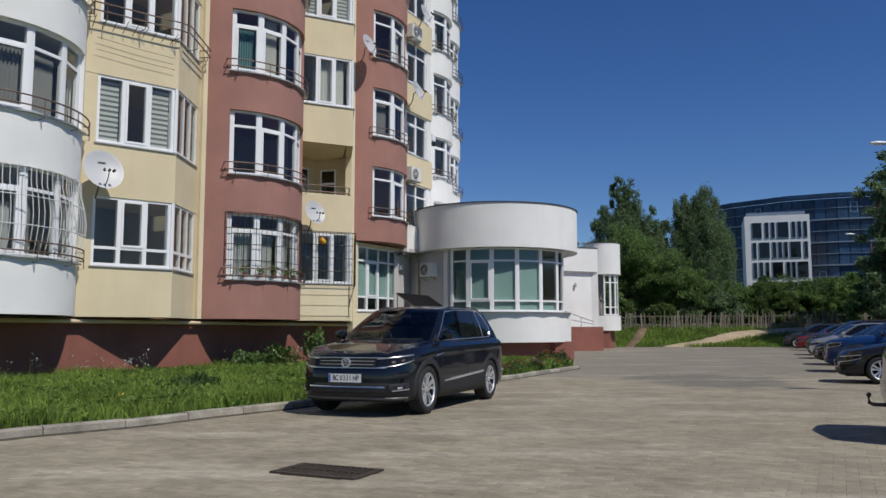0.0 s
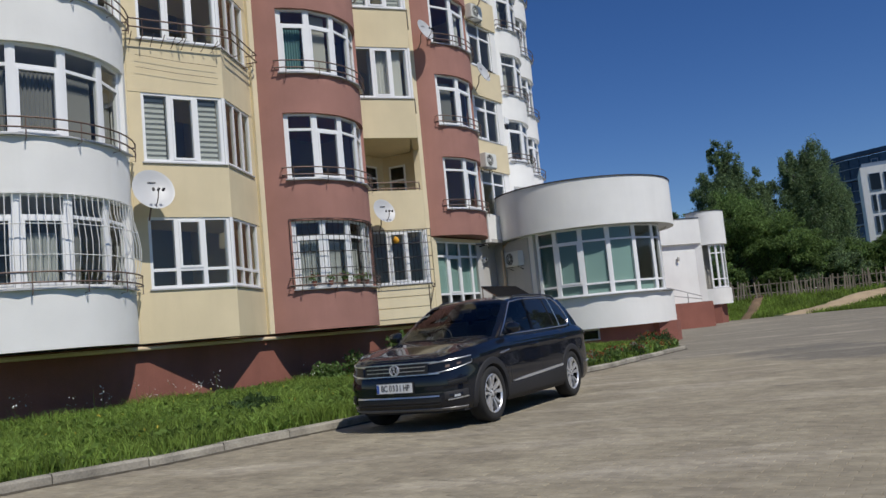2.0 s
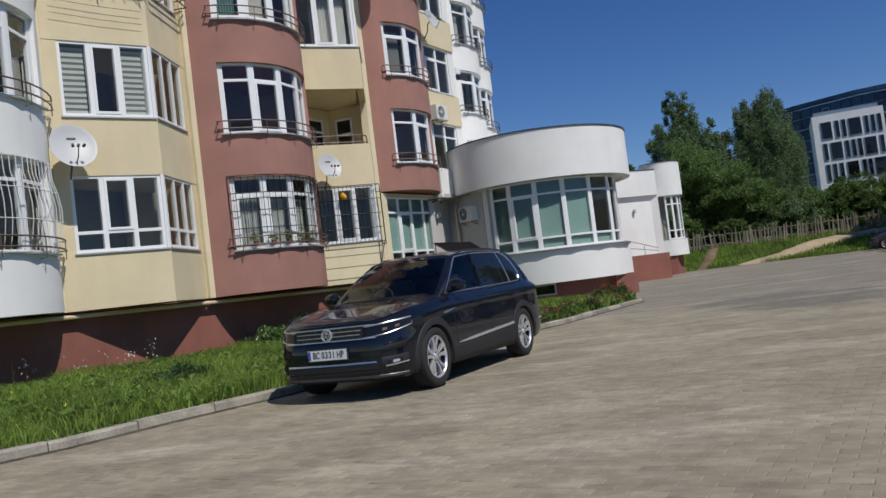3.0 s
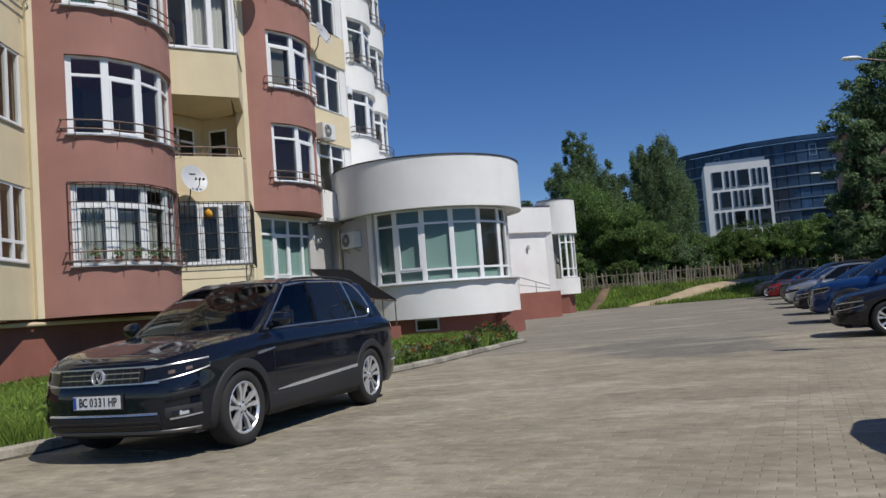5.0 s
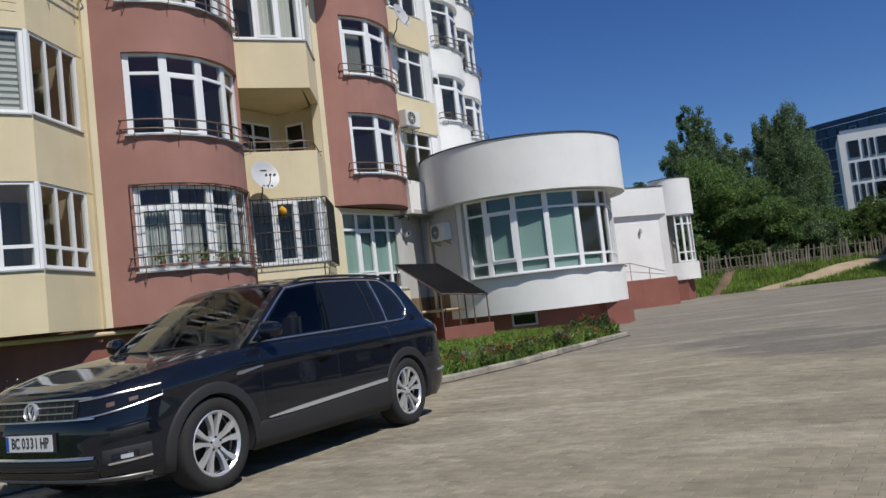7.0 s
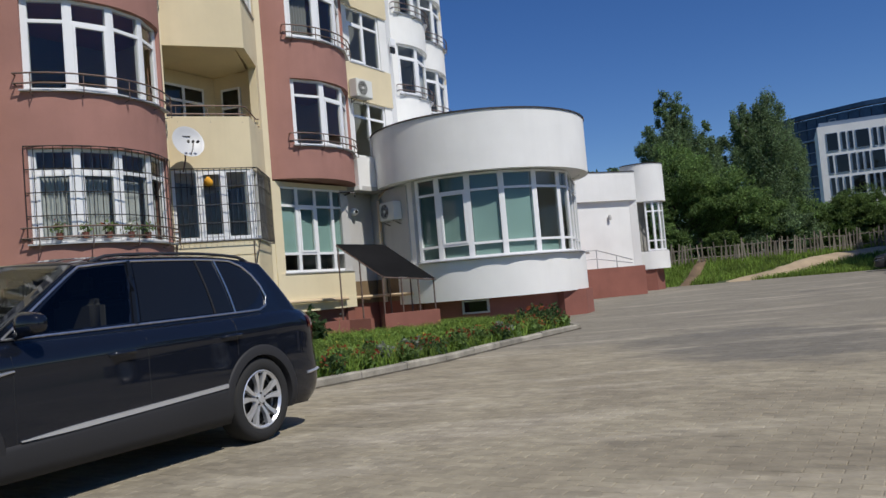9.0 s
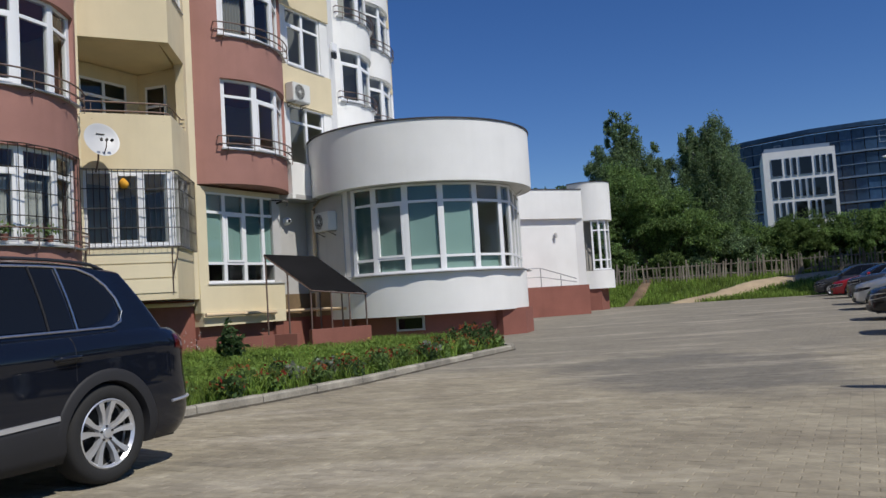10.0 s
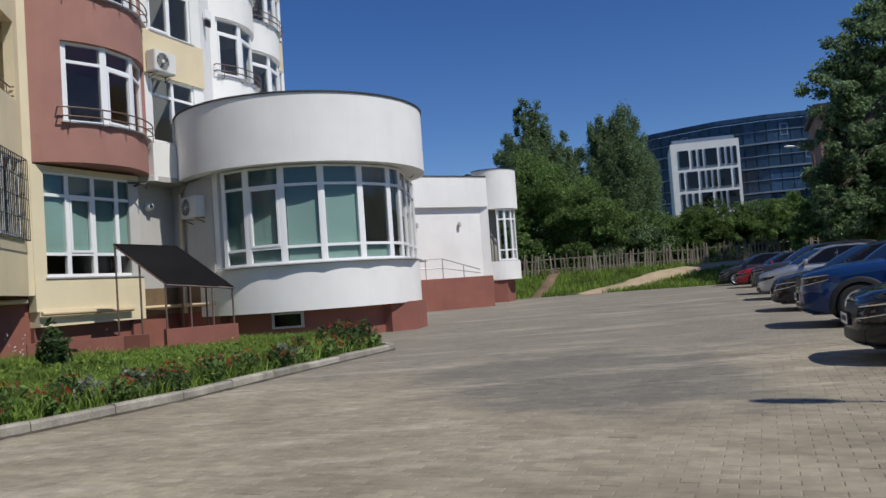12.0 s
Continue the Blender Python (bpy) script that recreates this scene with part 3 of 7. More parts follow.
def gz(x, y):
    """Height of the paved yard."""
    return max(0.0, 0.0065 * (y - 26)) if y < 54 else 0.182


# ---- annex with its ramp ----
annex = thing("annex", "low white annex with a small round bay", "building")
AW = Line([(3.2, 47.0), (9.45, 49.9)])
bm = bmesh.new()
ribbon(bm, AW, 0, AW.a[-1], 0.0, 4.85, -0.4, 0.0)
part("front_wall", bm, WHITE, annex)
bm = bmesh.new()
ribbon(bm, AW, 0, AW.a[-1], 4.85, 6.3, -0.4, 0.22)
part("parapet", bm, WHITE, annex)
bm = bmesh.new()
ribbon(bm, AW, 0, AW.a[-1], 6.303, 6.34, -0.4, 0.26)
part("roof_flashing", bm, FLASH, annex)


def ring2(cx, cy, r, d0, d1, k=24):
    return Line([(cx + r * math.cos(radians(d0 + (d1 - d0) * i / k)), cy + r * math.sin(radians(d0 + (d1 - d0) * i / k))) for i in range(k + 1)])


bm = bmesh.new()
ab = ring2(10.08, 51.2, 1.16, -160, 60)
ribbon(bm, ab, 0, ab.a[-1], 4.75, 6.7, -0.25, 0.0)
slab(bm, [tuple(ring2(10.08, 51.2, 1.14, 0, 360).at(a)) for a in np.linspace(0, 2 * math.pi * 1.135, 24, endpoint=False)], 4.76, 4.9)
part("bay_drum", bm, WHITE, annex)
bm = bmesh.new()
ribbon(bm, ab, 0, ab.a[-1], 6.703, 6.74, -0.3, 0.03)
part("roof_flashing", bm, FLASH, annex)
af = ring2(10.08, 51.2, 1.0, -95, 25, 5)
window(annex, af, af.a, 2.2, 4.74, off=-0.02, transom=0.8, low=0.2, mull=0.12, sill=0.12)
bm = bmesh.new()
al = ring2(10.08, 51.2, 1.12, -160, 60)
ribbon(bm, al, 0, al.a[-1], 1.25, 2.16, -0.6, 0.0)
slab(bm, [tuple(ring2(10.08, 51.2, 0.95, 0, 360).at(a)) for a in np.linspace(0, 2 * math.pi * 0.945, 20, endpoint=False)], 1.26, 1.4)
part("sill_band", bm, WHITE, annex)
bm = bmesh.new()
slab(bm, [(9.3, 50.2), (10.3, 50.2), (10.9, 51.5), (9.3, 53)], -0.2, 1.25)
part("plinth", bm, PLINTH, annex)
bm = bmesh.new()
box(bm, 9.15, 9.55, 49.75, 50.3, 1.25, 4.9)
part("corner_pier", bm, WHITE, annex)
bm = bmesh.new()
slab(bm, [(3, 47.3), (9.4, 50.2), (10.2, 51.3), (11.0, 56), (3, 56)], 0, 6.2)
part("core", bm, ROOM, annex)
RAMP = Line([(5.2, 44.3), (9.05, 45.85)])
bm = bmesh.new()
ribbon(bm, RAMP, 0, RAMP.a[-1], -0.2, 1.46, -0.25, 0.0)
slab(bm, [(5.3, 44.5), (8.95, 46.0), (8.0, 49.0), (4.4, 47.4)], -0.2, 1.2)
part("ramp_wall", bm, PLINTH, annex, "dark red plastered ramp wall")
bm = bmesh.new()
for z in (0.45, 0.85):
    tube(bm, [(*RAMP.at(0.0, -0.15), 1.46 + z), (*RAMP.at(1.8, -0.15), 1.46 + z), (*RAMP.at(3.6, -0.15), 1.46 + z - 0.55 * (z > 0.5) - 0.3 * (z < 0.5))], 0.025)
for a, h in ((0.1, 0.85), (1.0, 0.85), (1.8, 0.85), (2.8, 0.5)):
    tube(bm, [(*RAMP.at(a, -0.15), 1.4), (*RAMP.at(a, -0.15), 1.46 + h)], 0.022)
part("handrail", bm, mat("grey_handrail", (0.35, 0.35, 0.36), 0.4, metal=0.6, bump=0), annex, "grey steel tube handrail")

# ---- ground ----
KERB = [(-14.0, -7.0), (-9.5, 1.3), (-6.7, 6.2), (-4.75, 9.4), (-3.85, 10.4), (-3.3, 11.4), (-2.3, 12.85), (0.05, 17.9), (0.75, 18.9), (1.8, 20.6), (3.05, 23.4), (4.4, 26.3)]


def rise(x, y):
    """The bank beyond the yard."""
    e = 53.2 + 0.03 * (x - 11)
    t = min(1.0, max(0.0, (y - e) / 5.5))
    return 0.16 + 1.25 * t * t * (3 - 2 * t) + 0.10 * noise.noise((x * 0.5, y * 0.5, 0)) * t if y > e else gz(x, y) - 0.06


xs = sorted(set([-600, -300, -150, -80, -50, -35] + list(range(-24, 50)) + [55, 65, 80, 110, 180, 300, 600]))
ys = sorted(set([-400, -200, -100, -60, -40] + list(range(-24, 50, 2)) + [50 + 0.5 * i for i in range(24)] + [63, 66, 70, 80, 95, 120, 160, 260, 500, 1200]))
bm = bmesh.new()
grid = [[bm.verts.new((x, y, rise(x, y))) for x in xs] for y in ys]
for r0, r1 in zip(grid, grid[1:]):
    for i in range(len(xs) - 1):
        bm.faces.new((r0[i], r0[i + 1], r1[i + 1], r1[i]))
SOIL = mat("grassy_soil", (0.075, 0.11, 0.03), 0.95, var=0.5, scale=9, fine=14, bump=0.6)
tagged(part("ground", bm, SOIL, smooth=True), "green grassy earth with worn patches", "ground", kind="structure")

# paved yard
PAVE = bpy.data.materials.new("block_paving")
PAVE.use_nodes = True


def paving(m, joints):
    n, l = m.node_tree.nodes, m.node_tree.links
    b = n["Principled BSDF"]
    b.inputs["Roughness"].default_value = 0.85
    geo = n.new("ShaderNodeNewGeometry")
    mp = n.new("ShaderNodeMapping")
    mp.inputs["Rotation"].default_value = (0, 0, radians(26))
    l.new(geo.outputs["Position"], mp.inputs["Vector"])

    def nz(scale, detail, vec, rough=0.55):
        t = n.new("ShaderNodeTexNoise")
        t.inputs["Scale"].default_value, t.inputs["Detail"].default_value, t.inputs["Roughness"].default_value = scale, detail, rough
        l.new(vec, t.inputs["Vector"])
        return t.outputs["Fac"]

    def ramp(fac, p0, c0, p1, c1):
        r = n.new("ShaderNodeValToRGB")
        r.color_ramp.elements[0].position, r.color_ramp.elements[0].color = p0, (*c0, 1)
        r.color_ramp.elements[1].position, r.color_ramp.elements[1].color = p1, (*c1, 1)
        l.new(fac, r.inputs[0])
        return r.outputs[0]

    def mix(fac, a, bb, mode="MIX"):
        x = n.new("ShaderNodeMix")
        x.data_type, x.blend_type = "RGBA", mode
        if isinstance(fac, float):
            x.inputs["Factor"].default_value = fac
        else:
            l.new(fac, x.inputs["Factor"])
        for s, v in (("A", a), ("B", bb)):
            if isinstance(v, tuple):
                x.inputs[s].default_value = (*v, 1)
            else:
                l.new(v, x.inputs[s])
        return x.outputs["Result"]

    P = geo.outputs["Position"]
    base = ramp(nz(0.9, 5, P), 0.35, (0.235, 0.205, 0.150), 0.65, (0.330, 0.293, 0.215))
    # darker grey blocks in a wide patch further on
    sep = n.new("ShaderNodeSeparateXYZ")
    l.new(P, sep.inputs[0])
    md = n.new("ShaderNodeMath")
    md.operation = "MULTIPLY_ADD"
    l.new(nz(0.25, 3, P), md.inputs[0])
    md.inputs[1].default_value = 7.0
    l.new(sep.outputs["Y"], md.inputs[2])
    far = n.new("ShaderNodeMapRange")
    far.inputs["From Min"].default_value, far.inputs["From Max"].default_value = 24.5, 26.5
    l.new(md.outputs[0], far.inputs["Value"])
    half = n.new("ShaderNodeMath")
    half.operation = "MULTIPLY"
    half.inputs[1].default_value = 0.5
    l.new(far.outputs[0], half.inputs[0])
    base = mix(half.outputs[0], base, (0.18, 0.172, 0.155))
    # one dark worn patch
    pm = n.new("ShaderNodeMapping")
    pm.inputs["Location"].default_value, pm.inputs["Scale"].default_value = (-6.6 / 2.1, -20.0 / 2.9, 0), (1 / 2.1, 1 / 2.9, 1)
    l.new(P, pm.inputs["Vector"])
    ln = n.new("ShaderNodeVectorMath")
    ln.operation = "LENGTH"
    l.new(pm.outputs[0], ln.inputs[0])
    wob = n.new("ShaderNodeMath")
    wob.operation = "MULTIPLY_ADD"
    l.new(nz(0.9, 4, P), wob.inputs[0])
    wob.inputs[1].default_value = 0.9
    l.new(ln.outputs["Value"], wob.inputs[2])
    shrink = n.new("ShaderNodeMath")
    shrink.operation = "MULTIPLY"
    shrink.inputs[1].default_value = 0.5
    l.new(wob.outputs[0], shrink.inputs[0])
    patch = ramp(shrink.outputs[0], 0.56, (0.62, 0.62, 0.62), 0.80, (0, 0, 0))
    base = mix(patch, base, (0.115, 0.112, 0.105))
    # pale sand swept into streaks
    st = n.new("ShaderNodeMapping")
    st.inputs["Scale"].default_value = (0.30, 1.2, 1)
    l.new(P, st.inputs["Vector"])
    sand = ramp(nz(0.8, 6, st.outputs[0], 0.65), 0.52, (0, 0, 0), 0.70, (0.75, 0.75, 0.75))
    base = mix(sand, base, (0.46, 0.415, 0.335))
    dark = ramp(nz(2.6, 6, P, 0.7), 0.28, (0.35, 0.35, 0.35), 0.42, (0, 0, 0))
    base = mix(dark, base, (0.10, 0.09, 0.078))
    # finer mottling and dark streaks along the rows
    rows_v = n.new("ShaderNodeMapping")
    rows_v.inputs["Scale"].default_value = (0.45, 2.6, 1)
    l.new(mp.outputs[0], rows_v.inputs["Vector"])
    lines = ramp(nz(1.5, 6, rows_v.outputs[0], 0.65), 0.30, (0.30, 0.30, 0.30), 0.42, (0, 0, 0))
    base = mix(lines, base, (0.12, 0.108, 0.09))
    mott = ramp(nz(6.5, 5, P, 0.7), 0.3, (0.80, 0.80, 0.80), 0.7, (1.13, 1.13, 1.12))
    base = mix(1.0, base, mott, "MULTIPLY")
    if joints:
        br = n.new("ShaderNodeTexBrick")
        br.inputs["Scale"].default_value = 1.0
        br.inputs["Brick Width"].default_value, br.inputs["Row Height"].default_value, br.inputs["Mortar Size"].default_value = 0.2, 0.1, 0.008
        br.inputs["Color1"].default_value, br.inputs["Color2"].default_value, br.inputs["Mortar"].default_value = (1, 1, 1, 1), (0.92, 0.92, 0.92, 1), (0.74, 0.71, 0.66, 1)
        l.new(mp.outputs[0], br.inputs["Vector"])
        base = mix(0.8, base, br.outputs["Color"], "MULTIPLY")
    else:
        info = n.new("ShaderNodeObjectInfo")
        ad, fr, mr = n.new("ShaderNodeMath"), n.new("ShaderNodeMath"), n.new("ShaderNodeMapRange")
        l.new(info.outputs["Random"], ad.inputs[0])
        l.new(geo.outputs["Random Per Island"], ad.inputs[1])
        fr.operation = "FRACT"
        l.new(ad.outputs[0], fr.inputs[0])
        l.new(fr.outputs[0], mr.inputs["Value"])
        mr.inputs["To Min"].default_value, mr.inputs["To Max"].default_value = 0.86, 1.08
        hs = n.new("ShaderNodeHueSaturation")
        l.new(mr.outputs[0], hs.inputs["Value"])
        l.new(base, hs.inputs["Color"])
        base = hs.outputs[0]
    l.new(base, b.inputs["Base Color"])
    bp = n.new("ShaderNodeBump")
    bp.inputs["Strength"].default_value, bp.inputs["Distance"].default_value = 0.35, 0.01
    l.new(nz(45, 4, P), bp.inputs["Height"])
    l.new(bp.outputs[0], b.inputs["Normal"])


paving(PAVE, True)
PAVER = bpy.data.materials.new("paving_block")
PAVER.use_nodes = True
paving(PAVER, False)

bm = bmesh.new()
yy = [-20 + 2 * i for i in range(37)] + [53.4]
rows = []
for y in yy:
    xl, xr = -16.0, 13.5 + 0.44 * (y - 20) + 4.5
    xr = max(xr, 8.0)
    if y > 48:
        xl = 8.0
    rows.append([bm.verts.new((xl + (xr - xl) * i / 12, y, gz(0, y) - 0.004)) for i in range(13)])
for a, b in zip(rows, rows[1:]):
    for i in range(12):
        bm.faces.new((a[i], a[i + 1], b[i + 1], b[i]))
pavement = tagged(part("pavement", bm, PAVE), "worn grey-beige concrete block paving with sandy streaks", "pavement", kind="structure")

# lawn between kerb and house
bm = bmesh.new()
lawn_edge = [(x - 0.10, y + 0.04) for x, y in KERB]
inner = [(4.1, 27.3), (3.4, 30.0), (0.0, 31.9), (-1.75, 31.2), (-3.6, 29.4), (-9.3, 19.6), (-18, 3), (-24, -7)]
k = len(inner)
outline = lawn_edge + inner
cen = bm.verts.new((-3.5, 20.5, 0.10))
vs = [bm.verts.new((x, y, 0.085)) for x, y in outline]
for i in range(len(vs)):
    bm.faces.new((cen, vs[i], vs[(i + 1) % len(vs)]))
LAWN = mat("lawn_soil", (0.09, 0.13, 0.035), 0.95, var=0.45, scale=12, fine=20, bump=0.6)
tagged(part("lawn", bm, LAWN), "uncut lawn strip between kerb and house", "lawn", kind="structure")

# ---- cars: local x runs from nose to tail, the road is at z 0 ----
def paint(name, color, metal=0.0):
    return mat(name, color, 0.35, metal=metal, var=0.04, fine=300, bump=0.0, coat=1.0, spec=0.04)


NAVY = paint("dark_navy_car_paint", (0.006, 0.008, 0.014))
BLACKP = paint("black_car_paint", (0.014, 0.014, 0.016))
BLUEP = paint("blue_car_paint", (0.008, 0.032, 0.115))
SILVERP = paint("silver_car_paint", (0.45, 0.46, 0.47), 0.7)
REDP = paint("red_car_paint", (0.30, 0.012, 0.02))
GREYP = paint("dark_grey_car_paint", (0.035, 0.038, 0.045))
CLAD = mat("black_plastic_cladding", (0.026, 0.026, 0.028), 0.62, var=0.15, fine=200, bump=0.1, spec=0.3)
RUBBER = mat("tyre_rubber", (0.018, 0.018, 0.018), 0.85, var=0.2, fine=90, bump=0.3)
ALLOY = mat("silver_alloy", (0.72, 0.73, 0.75), 0.33, metal=0.7, var=0.05, bump=0.0)
RAIL = mat("dark_roof_rail", (0.07, 0.07, 0.075), 0.3, metal=0.6, var=0.1, bump=0.0)
CHROME = mat("chrome_trim", (0.80, 0.80, 0.80), 0.32, metal=1.0, var=0.02, bump=0.0)
CARGLASS = mat("tinted_car_glass", (0.008, 0.009, 0.010), 0.03, var=0.1, bump=0.0, spec=0.42)
SHIELD = glass_mat("windscreen_glass", (0.76, 0.82, 0.78), 1.5)
SIDEGLASS = glass_mat("tinted_side_glass", (0.20, 0.22, 0.22), 1.42)
LAMPG = mat("headlamp_lens", (0.012, 0.014, 0.018), 0.06, var=0.4, fine=30, bump=0.0, spec=0.35)
TAILG = mat("red_tail_lamp", (0.075, 0.003, 0.006), 0.1, var=0.2, bump=0.0)
PLATE = mat("white_number_plate", (0.78, 0.78, 0.76), 0.4, var=0.03, bump=0.0)
INK = mat("black_ink", (0.01, 0.01, 0.01), 0.5, var=0.05, bump=0.0)
FLAGBLUE = mat("blue_plate_band", (0.03, 0.10, 0.40), 0.5, var=0.05, bump=0.0)
SEAT = mat("dark_car_interior", (0.11, 0.105, 0.098), 0.8, var=0.2, bump=0.1)


def lerp(tab, x):
    for (x0, v0), (x1, v1) in zip(tab, tab[1:]):
        if x <= x1:
            return v0 + (v1 - v0) * max(0.0, (x - x0) / (x1 - x0))
    return tab[-1][1]


SUV = dict(L=4.70, W=0.92, wheel=0.355, axles=(0.90, 3.69), clear=0.24,
           plan=[(0, 0), (0.004, 0.25), (0.015, 0.42), (0.04, 0.555), (0.09, 0.67), (0.16, 0.748), (0.26, 0.81), (0.4, 0.862), (0.6, 0.898), (0.9, 0.918), (1.3, 0.92), (2.4, 0.92), (3.6, 0.92), (4.05, 0.914), (4.35, 0.895), (4.53, 0.85), (4.63, 0.77), (4.68, 0.62), (4.70, 0.35), (4.705, 0)],
           edge=[(0, 0.875), (0.1, 0.895), (0.2, 0.918), (0.5, 0.965), (1.2, 1.03), (2.2, 1.05), (3.4, 1.07), (4.2, 1.09), (4.5, 1.07), (4.72, 1.03)],
           hood=[(0, 0.875), (0.1, 0.897), (0.2, 0.932), (0.6, 1.025), (1.2, 1.085), (4.5, 1.085), (4.72, 1.03)],
           roof=[(1.9, 1.573), (2.3, 1.622), (2.8, 1.645), (3.6, 1.636), (4.02, 1.592), (4.26, 1.535)],
           cab=(1.08, 1.93, 4.22, 4.52), doors=(2.45, 3.46), rails=True, clad=True)
SEDAN = dict(L=4.57, W=0.88, wheel=0.32, axles=(0.92, 3.55), clear=0.19,
             plan=[(0, 0), (0.01, 0.25), (0.035, 0.42), (0.08, 0.56), (0.15, 0.67), (0.26, 0.755), (0.42, 0.82), (0.65, 0.86), (0.95, 0.88), (1.4, 0.88), (3.4, 0.88), (3.9, 0.87), (4.25, 0.83), (4.45, 0.75), (4.53, 0.6), (4.57, 0.3), (4.575, 0)],
             edge=[(0, 0.66), (0.1, 0.69), (0.25, 0.74), (1.2, 0.90), (2.2, 0.93), (3.6, 0.98), (4.4, 0.98), (4.6, 0.94)],
             hood=[(0, 0.66), (0.1, 0.692), (0.25, 0.76), (1.2, 0.96), (3.7, 1.0), (4.4, 1.01), (4.6, 0.94)],
             roof=[(1.85, 1.36), (2.4, 1.455), (3.0, 1.455), (3.5, 1.37)],
             cab=(1.10, 1.90, 3.48, 4.05), doors=(2.40, 3.02), rails=False, clad=False)
HATCH = dict(L=4.10, W=0.87, wheel=0.31, axles=(0.82, 3.40), clear=0.19,
             plan=[(0, 0), (0.01, 0.25), (0.03, 0.42), (0.07, 0.56), (0.14, 0.67), (0.25, 0.75), (0.4, 0.81), (0.62, 0.85), (0.9, 0.87), (1.3, 0.87), (3.3, 0.87), (3.7, 0.855), (3.95, 0.80), (4.05, 0.7), (4.09, 0.4), (4.10, 0)],
             edge=[(0, 0.70), (0.1, 0.73), (0.25, 0.79), (1.0, 0.93), (2.2, 0.96), (3.6, 1.02), (4.12, 0.98)],
             hood=[(0, 0.70), (0.1, 0.732), (0.25, 0.81), (1.0, 0.985), (4.0, 1.02), (4.12, 0.98)],
             roof=[(1.65, 1.40), (2.2, 1.50), (2.9, 1.50), (3.5, 1.43), (3.7, 1.38)],
             cab=(0.90, 1.70, 3.64, 4.0), doors=(2.14, 2.95), rails=False, clad=False)
S_LOW = [(0.18, 0.10), (0.24, 0.05), (0.30, 0.02), (0.42, 0.005), (0.60, 0.0), (0.9, 0.0)]
S_UP = [(0.0, 0.085), (0.012, 0.068), (0.04, 0.034), (0.075, 0.015), (0.115, 0.003), (0.14, -0.001), (0.16, 0.002), (0.2, 0.004), (0.45, 0.0), (1.0, 0.0)]
F_PROF = [(0.20, 0.20), (0.25, 0.09), (0.285, 0.03), (0.32, 0.005), (0.38, 0.0), (0.47, 0.006), (0.62, 0.008), (0.68, 0.02), (0.74, 0.04), (0.84, 0.062), (0.87, 0.078), (0.93, 0.14)]
R_PROF = [(0.22, 0.17), (0.30, 0.05), (0.38, 0.012), (0.46, 0.0), (0.58, 0.0), (0.64, 0.02), (0.8, 0.035), (0.98, 0.05), (1.02, 0.085), (1.1, 0.13)]


def catmull(keys, u):
    """A smooth curve through keys, u running from 0 to the last key."""
    k = len(keys)
    i = min(int(u), k - 2)
    f = u - i
    p0, p1, p2, p3 = (Vector(keys[min(max(j, 0), k - 1)]) for j in (i - 1, i, i + 1, i + 2))
    return 0.5 * (2 * p1 + (p2 - p0) * f + (2 * p0 - 5 * p1 + 4 * p2 - p3) * f * f + (3 * p1 - p0 - 3 * p2 + p3) * f ** 3)


def skin(bm, rows, flip=False):
    for p, q in zip(rows, rows[1:]):
        for i in range(len(p) - 1):
            f = (p[i], p[i + 1], q[i + 1], q[i])
            bm.faces.new(f[::-1] if flip else f)
    return bm


